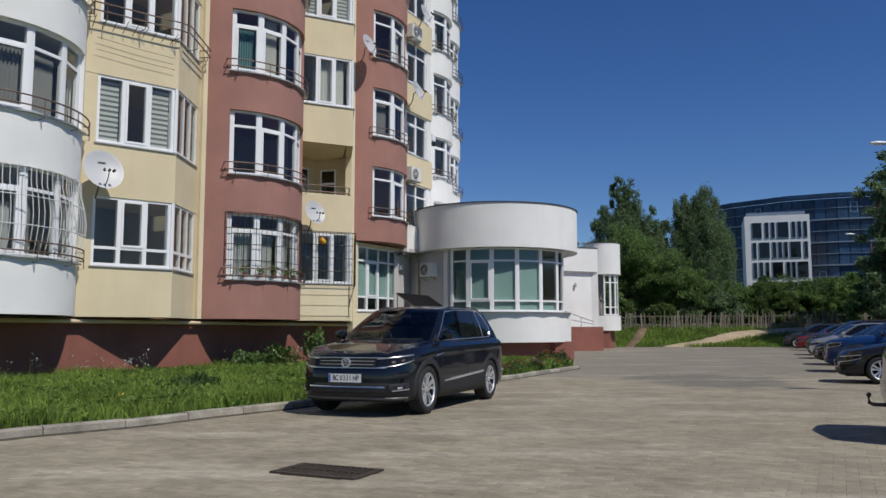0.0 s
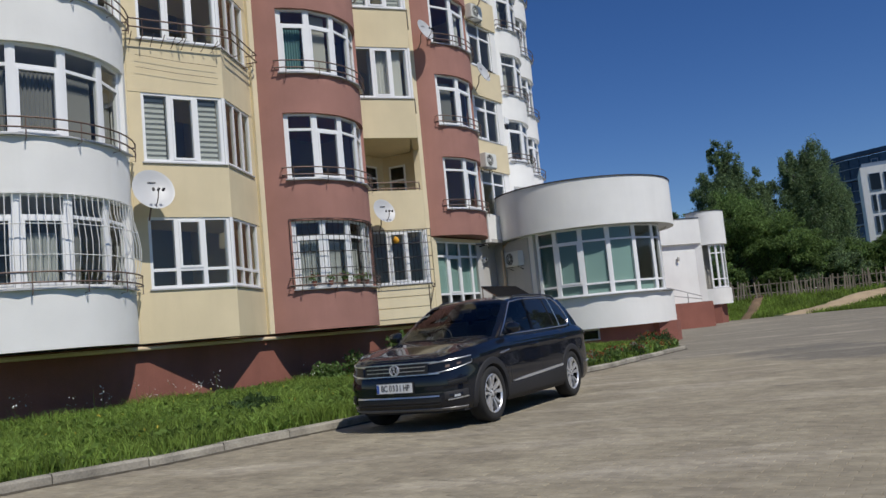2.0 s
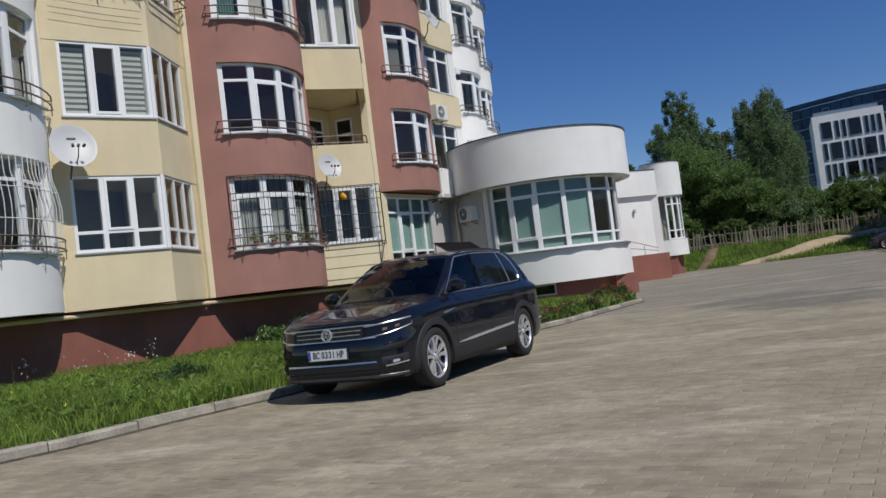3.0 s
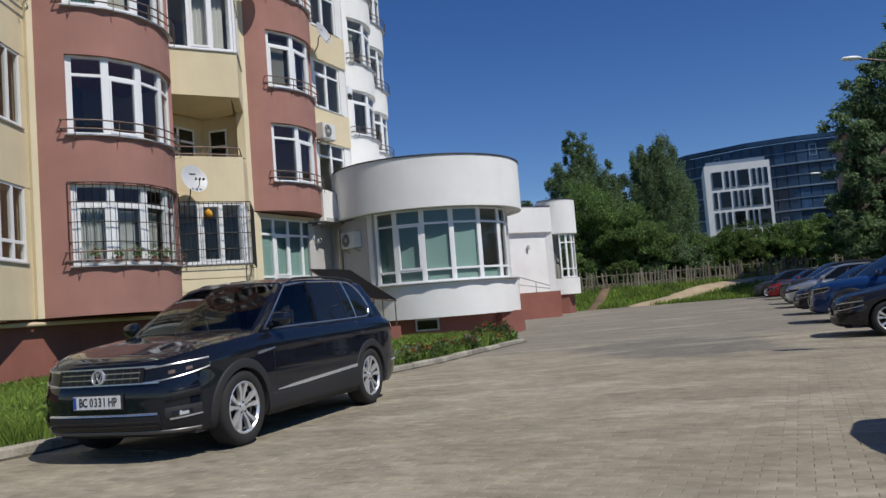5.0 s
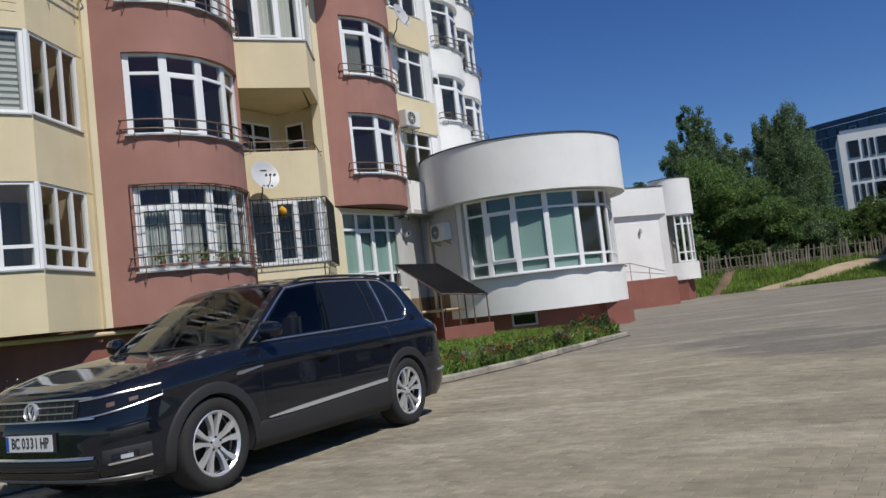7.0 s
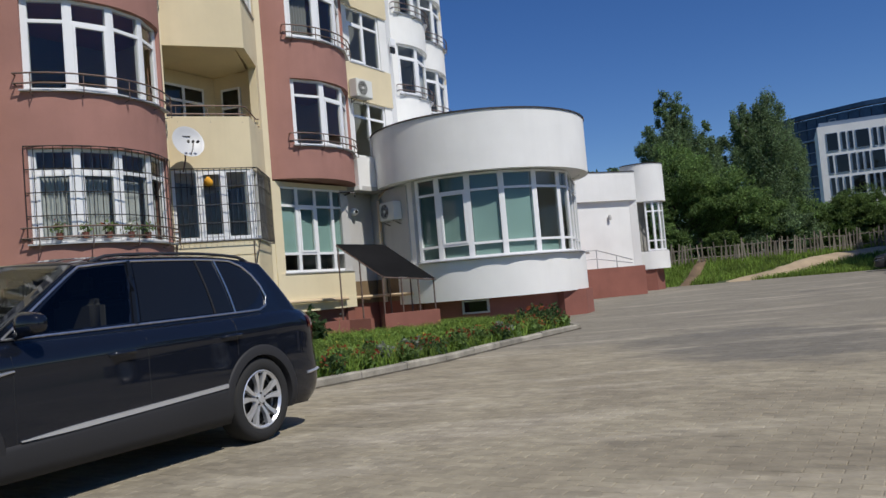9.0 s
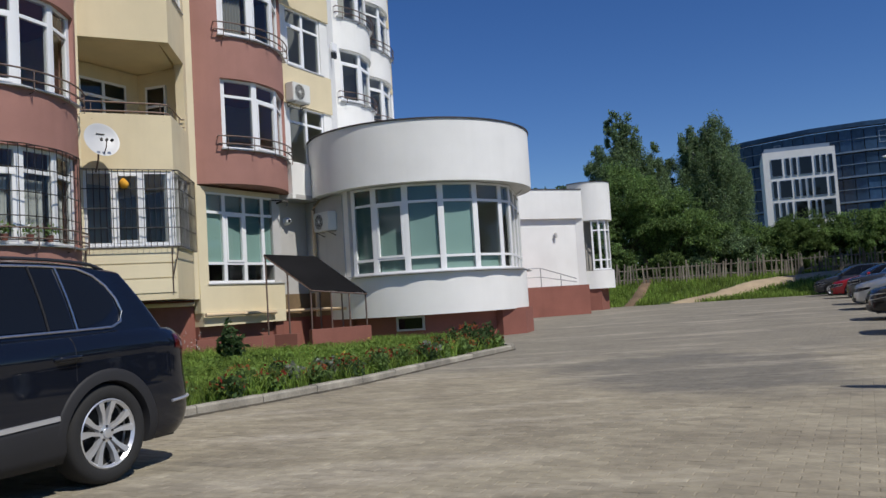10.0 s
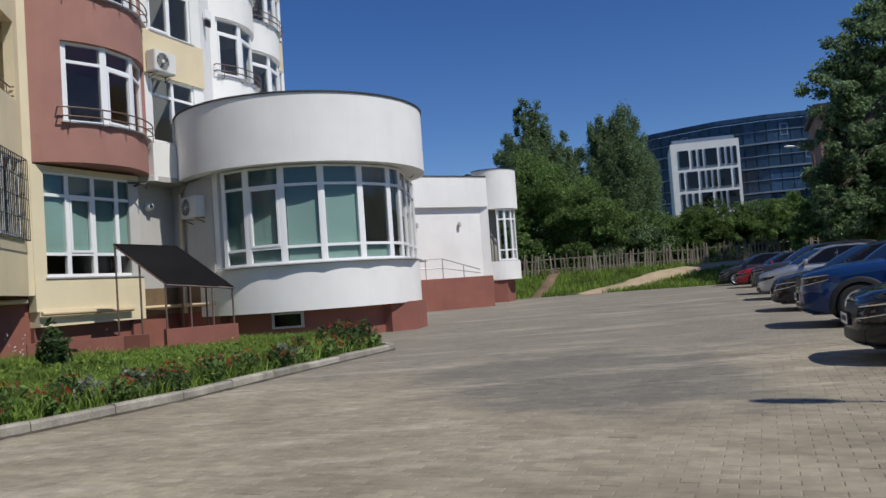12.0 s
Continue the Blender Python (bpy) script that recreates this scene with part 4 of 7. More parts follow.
def car(spec, body_paint, label, m, group="parked cars", plate_text="", tow=False, fancy=False, roof_paint=None):
    g = thing("car", label, "car", m, group)
    L, W, rw, clear = spec["L"], spec["W"], spec["wheel"], spec["clear"]
    arch = rw * 1.15
    n_k = len(spec["plan"])
    plan = Line([tuple(catmull(spec["plan"], i / 6)) for i in range((n_k - 1) * 6 + 1)])
    A = plan.a[-1]
    edg, hod, rof = (lambda x, t=spec[k]: lerp(t, x) for k in ("edge", "hood", "roof"))
    e0 = edg(0)

    def ease(t):
        t = min(1.0, max(0.0, t))
        return t * t * (3 - 2 * t)

    def zlow(x):
        z = clear
        for ax in spec["axles"]:
            if abs(x - ax) < arch:
                z = max(z, rw + math.sqrt(arch * arch - (x - ax) ** 2) - 0.015)
        return z

    def skin_pt(a, z, s=1, out=0.0):
        """A point of the body's side: a runs along half the outline from the nose, out lifts it off."""
        p = plan.at(a)
        wf, wr = ease((1.30 - a) / 0.75), ease((a - A + 1.15) / 0.6)
        k = 0.875 / e0
        ins = wf * lerp(F_PROF, z * k) + wr * lerp(R_PROF, z * k) + max(0.0, 1 - wf - wr) * (lerp(S_LOW, z) + lerp(S_UP, max(0.0, edg(p.x) - z)))
        q = plan.at(a, ins - out)
        return Vector((q.x, s * max(0.0, q.y), z))

    def a_of_x(x):
        for a0, a1, p0, p1 in zip(plan.a, plan.a[1:], plan.p, plan.p[1:]):
            if a0 > 0.3 and p1.x >= x:
                return a0 + (a1 - a0) * min(1.0, max(0.0, (x - p0.x) / max(1e-6, p1.x - p0.x)))
        return A

    stops = sorted(set([round(A * i / 120, 4) for i in range(121)] + [a_of_x(ax + sg * arch * f) for ax in spec["axles"] for sg in (-1, 1) for f in (1.0, 0.97, 0.9, 0.75, 0.55, 0.3, 0)]))
    levels = [0, 0.05, 0.10, 0.17, 0.25, 0.35, 0.45, 0.55, 0.64, 0.72, 0.77, 0.80, 0.83, 0.865, 0.90, 0.94, 0.97, 0.987, 1.0]
    bm = bmesh.new()
    sides = []
    for s in (1, -1):
        rows = []
        for a in stops:
            x = plan.at(a).x
            rows.append([bm.verts.new(skin_pt(a, max(clear + (edg(x) - clear) * f, min(zlow(x), edg(x) - 0.02)), s)) for f in levels])
        skin(bm, rows, s > 0)
        sides.append(rows)
    top = []
    for p, q in zip(*sides):
        c, row = p[-1].co, [p[-1]]
        for t in (0.95, 0.88, 0.80, 0.72, 0.45, 0, -0.45, -0.72, -0.80, -0.88, -0.95):
            lift = lerp([(0, 1.0), (0.45, 0.97), (0.72, 0.90), (0.80, 0.70), (0.88, 0.42), (0.95, 0.16), (1, 0)], abs(t))
            row.append(bm.verts.new((c.x, c.y * t, c.z + max(0.0, hod(c.x) - c.z) * lift)))
        top.append(row + [q[-1]])
    skin(bm, top)
    bmesh.ops.remove_doubles(bm, verts=list(bm.verts), dist=0.0005)
    part("body", bm, body_paint, g, smooth=True)
    # floor and wheel wells
    bm = bmesh.new()
    box(bm, 0.2, L - 0.2, -W + 0.30, W - 0.30, clear - 0.03, 0.62)
    for a0, a1 in ((0.30, spec["axles"][0] - arch), (spec["axles"][0] + arch, spec["axles"][1] - arch), (spec["axles"][1] + arch, L - 0.25)):
        box(bm, a0, a1, -W + 0.13, W - 0.13, clear - 0.02, 0.5)
    part("underbody", bm, CLAD, g)

    # cabin: a lower and an upper line from the middle of the windscreen round to the middle of the rear window
    c0, tf, tr, tail = spec["cab"]
    b1, b2 = spec["doors"]
    low_k = [(x, y, edg(x) + dz) for x, y, dz in ((c0, 0, 0.03), (c0 + 0.24, W - 0.20, 0.012), (c0 + 0.34, W - 0.12, 0.005), (b1, W - 0.085, 0), (b2, W - 0.085, 0), (tail - 0.43, W - 0.10, 0), (tail - 0.13, W - 0.18, 0), (tail, 0, 0.02))]
    top_k = [(x, y * W, rof(x) - dz) for x, y, dz in ((tf, 0, 0), (tf + 0.17, 0.62, 0.055), (tf + 0.25, 0.68, 0.07), (b1 + 0.13, 0.70, 0.062), (b2 - 0.05, 0.70, 0.062), (tr - 0.28, 0.675, 0.062), (tr - 0.08, 0.61, 0.045), (tr, 0, 0))]

    def cab_pt(u, t, s=1, out=0.0):
        def at(uu, tt):
            p = catmull(low_k, uu).lerp(catmull(top_k, uu), tt)
            b = math.sin(math.pi * tt)
            p.y *= 1 + (0.022 + 0.03 * max(0.0, 1 - uu / 2.5)) * b
            p.x -= 0.05 * b * max(0.0, 1 - uu / 3)
            return p
        p = at(u, t)
        if out:
            du, dt = at(min(u + 0.02, 7), t) - at(max(u - 0.02, 0), t), at(u, min(t + 0.02, 1)) - at(u, max(t - 0.02, 0))
            p += out * dt.cross(du).normalized()
        return Vector((p.x, s * max(0.0, p.y), p.z))

    holes = [(0.0, 0.98, 0.04, 0.955), (2.10, 2.95, 0.10, 0.92)] if fancy else []
    us = sorted(set([i / 8 for i in range(57)] + [h for q in holes for h in q[:2]]))
    ts = sorted(set([0, 0.2, 0.4, 0.6, 0.8, 1.0] + [h for q in holes for h in q[2:]]))
    bm = bmesh.new()
    rims = []
    for s in (1, -1):
        rows = [[bm.verts.new(cab_pt(u, t, s)) for t in ts] for u in us]
        for i, (p, q) in enumerate(zip(rows, rows[1:])):
            for j in range(len(ts) - 1):
                um, tm = (us[i] + us[i + 1]) / 2, (ts[j] + ts[j + 1]) / 2
                if any(h[0] < um < h[1] and h[2] < tm < h[3] for h in holes):
                    continue
                f = (p[j], p[j + 1], q[j + 1], q[j])
                bm.faces.new(f[::-1] if s > 0 else f)
        rims.append([r[-1] for r in rows])
    rows = []
    for p, q in zip(*rims):
        c, row = p.co, [p]
        for t in (0.97, 0.9, 0.78, 0.55, 0.28, 0, -0.28, -0.55, -0.78, -0.9, -0.97):
            row.append(bm.verts.new((c.x, c.y * t, c.z + max(0.0, rof(c.x) - c.z) * (1 - t * t) ** 0.62)))
        rows.append(row + [q])
    skin(bm, rows)
    bmesh.ops.remove_doubles(bm, verts=list(bm.verts), dist=0.0005)
    part("cabin_shell", bm, roof_paint or body_paint, g, smooth=True)

    def glass_pane(name, pts_fn, material, label=""):
        bmx = bmesh.new()
        skin(bmx, [[bmx.verts.new(pts_fn(i / 10, j / 6)) for j in range(7)] for i in range(11)])
        bmesh.ops.remove_doubles(bmx, verts=list(bmx.verts), dist=0.0005)
        bmesh.ops.recalc_face_normals(bmx, faces=list(bmx.faces))
        ob = part(name, bmx, material, g, label, smooth=True)
        return ob

    lift = 0.0 if fancy else 0.006
    ws = glass_pane("windscreen", lambda i, j: cab_pt(abs(2 * i - 1) * 0.985, 0.035 + 0.925 * j, 1 if i > 0.5 else -1, lift), SHIELD if fancy else CARGLASS)
    ws.visible_shadow = not fancy
    glass_pane("rear_window", lambda i, j: cab_pt(7 - abs(2 * i - 1) * 0.85, 0.10 + 0.80 * j, 1 if i > 0.5 else -1, 0.006), CARGLASS)
    for s in (1, -1):
        sw = glass_pane("side_window", lambda i, j: cab_pt(2.09 + 0.87 * i, 0.09 + 0.84 * j, s, lift), SIDEGLASS if fancy else CARGLASS)
        sw.visible_shadow = not fancy
        glass_pane("side_window", lambda i, j: cab_pt(3.05 + 0.72 * i, 0.09 + 0.84 * j, s, 0.006), CARGLASS)
        if tr - b2 > 0.55:
            glass_pane("side_window", lambda i, j: cab_pt(3.80 + 0.22 * i, 0.09 + 0.84 * j, s, 0.006), CARGLASS)
            glass_pane("quarter_window", lambda i, j: cab_pt(4.09 + (0.62 + 0.12 * (1 - abs(2 * j - 1))) * i, 0.09 + 0.30 * i ** 2 + (0.84 - 0.42 * i ** 2) * j, s, 0.006), CARGLASS)
            for uu in (3.785, 4.055):
                bmx = bmesh.new()
                tube(bmx, [cab_pt(uu + (0.03 if uu > 4 else 0) * t, 0.06 + 0.9 * t, s, 0.008) for t in (0, 0.25, 0.5, 0.75, 1)], 0.007, 5)
                part("window_pillar", bmx, CLAD if uu < 4 or not fancy else CHROME, g)
        bmx = bmesh.new()
        end = 4.82 if tr - b2 > 0.55 else 3.9
        lower = [cab_pt(1.98 + (end - 0.32 - 1.98) * i / 20, 0.055, s, 0.009) for i in range(21)]
        turn = [cab_pt(end - 0.14, 0.13, s, 0.009), cab_pt(end - 0.03, 0.30, s, 0.009), cab_pt(end, 0.5, s, 0.009), cab_pt(end - 0.06, 0.72, s, 0.009), cab_pt(end - 0.2, 0.88, s, 0.009)]
        upper = [cab_pt(end - 0.42 + (2.02 - end + 0.42) * i / 20, 0.965, s, 0.009) for i in range(21)]
        front = [cab_pt(1.98, 0.965 - 0.91 * i / 6, s, 0.009) for i in range(1, 7)]
        tube(bmx, lower + turn + upper + front, 0.0085 if fancy else 0.006, 6)
        part("window_trim", bmx, CHROME if fancy else CLAD, g, "thin chrome window surround" if fancy else "")
        bmx = bmesh.new()
        tube(bmx, [cab_pt(3.0, 0.06 + 0.9 * t, s, 0.002) for t in (0, 0.25, 0.5, 0.75, 1)], 0.024, 6)
        part("door_pillar", bmx, CARGLASS, g)
        # handles, mirror, door gaps
        for hx in (b1 - 0.20, b2 - 0.12):
            a, z = a_of_x(hx), edg(hx) - 0.155
            bmx = bmesh.new()
            tube(bmx, [skin_pt(a - 0.10, z, s, 0.0), skin_pt(a - 0.08, z + 0.004, s, 0.032), skin_pt(a, z + 0.008, s, 0.038), skin_pt(a + 0.08, z + 0.008, s, 0.03), skin_pt(a + 0.10, z + 0.006, s, 0.0)], 0.016, 8)
            part("door_handle", bmx, body_paint, g, smooth=True)
        mxp = cab_pt(2.05, 0.12, s)
        bmx = bmesh.new()
        bmesh.ops.create_uvsphere(bmx, u_segments=18, v_segments=10, radius=1.0)
        mm = Matrix.Translation((mxp.x + 0.03, mxp.y + s * 0.15, mxp.z + 0.055)) @ Matrix.Rotation(radians(-12 * s), 4, "Z")
        for v in bmx.verts:
            sq = [math.copysign(abs(c) ** 0.65, c) for c in v.co]
            v.co = mm @ Vector((0.075 * sq[0] * (1 if sq[0] < 0 else 0.55), 0.105 * sq[1], (0.075 - 0.012 * s * sq[1]) * sq[2]))
        tube(bmx, [(mxp.x, mxp.y - s * 0.02, mxp.z - 0.02), (mxp.x + 0.01, mxp.y + s * 0.1, mxp.z + 0.0)], 0.024, 8)
        part("wing_mirror", bmx, body_paint, g, smooth=True)
        for dx in (spec["axles"][0] + arch + 0.13, b1 + 0.03, min(b2 + 0.05, spec["axles"][1] - arch + 0.13)):
            a = a_of_x(dx)
            bmx = bmesh.new()
            tube(bmx, [skin_pt(a, zlow(dx) + 0.12 + (edg(dx) - zlow(dx) - 0.13) * i / 10, s, -0.002) for i in range(11)], 0.0045, 4)
            part("door_gap", bmx, INK, g)
        bmx = bmesh.new()
        tube(bmx, [Vector((x, s * lerp([(0.12, 0.62), (0.25, 0.70), (0.5, 0.755), (1.22, 0.80)], x), 0)) + Vector((0, 0, edg(x) + (hod(x) - edg(x)) * 0.52 + 0.001)) for x in (0.16, 0.25, 0.4, 0.6, 0.8, 1.0, 1.2)], 0.004, 4)
        part("bonnet_gap", bmx, INK, g)
        # head and tail lamps wrapped round the corners
        zt = e0 - 0.035

        def lamp_pt(f, t, out=0.006):
            a = 0.48 + 0.62 * f
            lo = zt - 0.142 + 0.095 * f ** 1.6
            hi = zt - 0.008 + 0.048 * f
            return skin_pt(a, lo + (hi - lo) * t, s, out)

        bmx = bmesh.new()
        skin(bmx, [[bmx.verts.new(lamp_pt(i / 12, j / 5)) for j in range(6)] for i in range(13)], s < 0)
        hl = part("headlight", bmx, LAMPG, g, "clear headlight with dark inside", smooth=True)
        bmx = bmesh.new()
        tube(bmx, [lamp_pt(i / 12, 0.90, 0.009) for i in range(13)], 0.008, 6)
        part("light_strip", bmx, CHROME, hl)
        bmx = bmesh.new()
        tube(bmx, [lamp_pt(i / 12, 0.02, 0.009) for i in range(13)] + [lamp_pt(1.0, 0.4, 0.009)], 0.006, 6)
        part("light_strip", bmx, CHROME, hl)
        for f in (0.36, 0.62):
            bmx = bmesh.new()
            skin(bmx, [[bmx.verts.new(lamp_pt(f + 0.10 * i, 0.30 + 0.22 * j, 0.010)) for j in (0, 0.5, 1)] for i in (0, 0.25, 0.5, 0.75, 1)], s < 0)
            part("reflector", bmx, STEEL, hl, smooth=True)
        bmx = bmesh.new()
        skin(bmx, [[bmx.verts.new(skin_pt(A - 0.62 - 0.42 * i / 8, edg(L - 0.1) - 0.20 + 0.17 * j / 3 + 0.02 * i / 8 * (3 - j), s, 0.007)) for j in range(4)] for i in range(9)], s > 0)
        part("tail_light", bmx, TAILG, g, "red tail light", smooth=True)
        # cladding
        if spec["clad"]:
            for ax in spec["axles"]:
                bmx = bmesh.new()
                rows = []
                for j in range(25):
                    t = math.pi * (j / 24 * 1.18 - 0.09)
                    row = []
                    for r, o in ((arch - 0.03, -0.06), (arch - 0.018, 0.008), (arch + 0.05, 0.012), (arch + 0.066, 0.004), (arch + 0.07, -0.012)):
                        x, z = ax - r * math.cos(t), max(clear - 0.01, rw + r * math.sin(t) - 0.015)
                        row.append(bmx.verts.new(skin_pt(a_of_x(x), z, s, o)))
                    rows.append(row)
                skin(bmx, rows, s < 0)
                part("wheel_arch_trim", bmx, CLAD, g, smooth=True)
            x0, x1 = spec["axles"][0] + arch - 0.02, spec["axles"][1] - arch + 0.02
            bmx = bmesh.new()
            rows = []
            for i in range(13):
                x = x0 + (x1 - x0) * i / 12
                a, zt2 = a_of_x(x), 0.43 + 0.08 * i / 12
                rows.append([bmx.verts.new(skin_pt(a, z, s, o)) for z, o in ((clear - 0.03, -0.02), (clear - 0.02, 0.03), (clear + 0.06, 0.022), (zt2 - 0.03, 0.010), (zt2, 0.006), (zt2 + 0.01, -0.01))])
            skin(bmx, rows, s > 0)
            part("sill_trim", bmx, CLAD, g, smooth=True)
            bmx = bmesh.new()
            rows = []
            for i in range(13):
                x = x0 + 0.17 + (x1 - 0.05 - x0 - 0.17) * i / 12
                a, z = a_of_x(x), 0.452 + 0.075 * i / 12
                w = 0.017 * min(1.0, 0.2 + i / 3)
                rows.append([bmx.verts.new(skin_pt(a, z + dz * w, s, o)) for dz, o in ((-1, 0.0), (-0.9, 0.016), (0.9, 0.016), (1, 0.0))])
            skin(bmx, rows, s > 0)
            part("side_strip", bmx, ALLOY, g, "bright metal strip along the doors", smooth=True)
            bmx = bmesh.new()
            tube(bmx, [skin_pt(A - 1.12 + 0.34 * i / 6, 0.50 + 0.012 * i / 6, s, 0.008) for i in range(7)], 0.012, 6)
            part("bumper_strip", bmx, ALLOY, g)
        if spec["rails"]:
            bmx = bmesh.new()
            pts = []
            for j in range(17):
                p = cab_pt(2.35 + 2.75 * j / 16, 1.0, s)
                pts.append((p.x, p.y - s * 0.035, p.z + 0.010 + 0.030 * min(1, j / 2, (16 - j) / 2)))
            tube(bmx, pts, 0.014, 6)
            part("roof_rail", bmx, RAIL, g, smooth=True)
    # wheels
    for ax in spec["axles"]:
        for s in (-1, 1):
            mw = Matrix.Translation((ax, s * (W - 0.125), rw)) @ Matrix.Rotation(radians(-90 * s), 4, "X")
            ri = rw * 0.69
            bmx = bmesh.new()
            lathe(bmx, [(ri, -0.11), (rw - 0.03, -0.115), (rw - 0.006, -0.085), (rw, -0.04), (rw, 0.04), (rw - 0.006, 0.085), (rw - 0.018, 0.104), (rw - 0.04, 0.114), (rw - 0.07, 0.118), (ri + 0.01, 0.108), (ri - 0.005, 0.095), (ri - 0.01, 0.0), (0.02, -0.01)], 44, mw)
            tyre = part("tyre", bmx, RUBBER, g, smooth=True)
            bmx = bmesh.new()
            lathe(bmx, [(ri - 0.024, 0.085), (ri - 0.006, 0.106), (ri + 0.004, 0.10), (ri - 0.012, 0.0)], 44, mw)
            lathe(bmx, [(0.0, 0.092), (0.032, 0.09), (0.036, 0.082), (0.062, 0.078), (0.07, 0.04)], 20, mw)
            for k in range(5):
                for side in (-1, 1):
                    vs = []
                    for r, off, wd, z in ((0.05, 0.34, 0.015, 0.076), (ri * 0.55, 0.21, 0.017, 0.088), (ri - 0.012, 0.26, 0.028, 0.098)):
                        t = 2 * math.pi * k / 5 + 0.3 + side * off
                        c, sn = math.cos(t), math.sin(t)
                        vs.append([bmx.verts.new(mw @ Vector((r * c - q * wd * sn, r * sn + q * wd * c, z + dz))) for q, dz in ((-1, -0.035), (-0.85, 0.0), (0.85, 0.0), (1, -0.035))])
                    skin(bmx, vs)
            part("rim", bmx, ALLOY, tyre, "silver alloy rim with five paired spokes")
            for k in range(5):
                t = 2 * math.pi * k / 5 + 0.3
                bmx = bmesh.new()
                bmesh.ops.create_cone(bmx, cap_ends=True, segments=8, radius1=0.009, radius2=0.008, depth=0.012, matrix=mw @ Matrix.Translation((0.05 * math.cos(t), 0.05 * math.sin(t), 0.084)))
                part("wheel_bolt", bmx, CLAD, tyre)

    # face: strips that follow the nose
    def strip(name, a1, prof, material, label="", sh=0.0, a0=None, s=1):
        """prof: (height, lift) across; from -a1 to a1, or from a0 to a1 on one side."""
        bmx = bmesh.new()
        rows = []
        for i in range(33):
            a = -a1 + 2 * a1 * i / 32 if a0 is None else (a0 + (a1 - a0) * i / 32) * s
            rows.append([bmx.verts.new(skin_pt(abs(a), z + sh * max(0.0, abs(a) - (a0 or 0.0)), 1 if a >= 0 else -1, o)) for z, o in prof])
        skin(bmx, rows)
        bmesh.ops.recalc_face_normals(bmx, faces=list(bmx.faces))
        return part(name, bmx, material, g, label, smooth=True)

    zt = e0 - 0.035
    strip("grille", 0.47, [(zt - 0.15, 0.002), (zt - 0.145, 0.006), (zt - 0.005, 0.006), (zt, 0.002)], INK, "black grille")
    lo = clear + 0.05
    strip("lower_intake", 0.62, [(lo, 0.004), (lo + 0.01, 0.007), (lo + 0.115, 0.007), (lo + 0.125, 0.003)], INK, "dark lower air intake")
    if fancy:
        for z, w, al in ((zt - 0.146, 0.006, 0.62), (zt - 0.098, 0.005, 0.43), (zt - 0.052, 0.005, 0.44), (zt - 0.006, 0.007, 0.60)):
            strip("grille_bar", al, [(z - w, 0.004), (z - w * 0.7, 0.017), (z + w * 0.7, 0.019), (z + w, 0.004)], CHROME, "chrome grille bar")
        for i in range(-5, 6):
            if i:
                a = abs(i) * 0.085
                bmx = bmesh.new()
                tube(bmx, [skin_pt(a, zt - 0.14, 1 if i > 0 else -1, 0.006), skin_pt(a, zt - 0.01, 1 if i > 0 else -1, 0.006)], 0.006, 4)
                part("grille_rib", bmx, CLAD, g)
        strip("bumper_strip", 0.60, [(lo + 0.128, 0.002), (lo + 0.132, 0.012), (lo + 0.144, 0.012), (lo + 0.15, 0.002)], CHROME)
        for z in (lo + 0.04, lo + 0.075):
            strip("intake_slat", 0.60, [(z - 0.006, 0.004), (z - 0.004, 0.012), (z + 0.004, 0.012), (z + 0.006, 0.004)], CLAD)
        strip("bumper_lip", 0.99, [(clear + 0.004, 0.0), (clear + 0.012, 0.022), (clear + 0.036, 0.020), (clear + 0.044, 0.004)], mat("satin_grey_lip", (0.20, 0.20, 0.205), 0.45, metal=0.4, var=0.1, bump=0.0), "satin grey strip under the bumper")
        for s in (-1, 1):
            strip("bumper_vent", 0.98, [(0.535, 0.002), (0.54, 0.006), (0.59, 0.006), (0.60, 0.002)], INK, sh=0.10, a0=0.72, s=s)
            strip("vent_edge", 1.0, [(0.523, 0.002), (0.528, 0.014), (0.536, 0.014), (0.54, 0.002)], body_paint, sh=0.10, a0=0.66, s=s)
            strip("vent_edge", 1.0, [(0.602, 0.002), (0.606, 0.014), (0.614, 0.012), (0.622, 0.0)], body_paint, sh=0.10, a0=0.70, s=s)
            strip("fog_recess", 0.99, [(0.375, 0.002), (0.38, 0.006), (0.46, 0.006), (0.47, 0.002)], CLAD, sh=0.05, a0=0.66, s=s)
            strip("fog_light", 0.90, [(0.395, 0.006), (0.40, 0.012), (0.435, 0.012), (0.44, 0.006)], LAMPG, "clear fog light", sh=0.05, a0=0.72, s=s)
            strip("fog_reflector", 0.86, [(0.402, 0.013), (0.43, 0.013)], ALLOY, sh=0.05, a0=0.78, s=s)
            strip("light_bar", 0.99, [(0.366, 0.003), (0.37, 0.014), (0.378, 0.014), (0.382, 0.003)], ALLOY, sh=0.07, a0=0.70, s=s)
            bmx = bmesh.new()
            x = 1.14
            tube(bmx, [skin_pt(a_of_x(x + dx), z, s, 0.007) for dx, z in ((0.02, 0.855), (0.0, 0.842), (0.06, 0.844), (0.3, 0.878), (0.1, 0.862), (0.02, 0.855))], 0.007, 5)
            part("wing_badge", bmx, CHROME, g, "slim chrome wing ornament")
        bp = skin_pt(0, zt - 0.078, 1, 0.02)
        mb = Matrix.Translation(bp) @ Matrix.Rotation(radians(-78), 4, "Y")
        bmx = bmesh.new()
        lathe(bmx, [(0, 0.012), (0.055, 0.012), (0.06, 0.004), (0.062, -0.02)], 28, mb)
        bd = part("badge", bmx, INK, g, "round badge, black with a bright rim")
        bmx = bmesh.new()
        lathe(bmx, [(0.054, 0.012), (0.058, 0.019), (0.067, 0.016), (0.07, 0.0), (0.064, -0.02)], 32, mb)
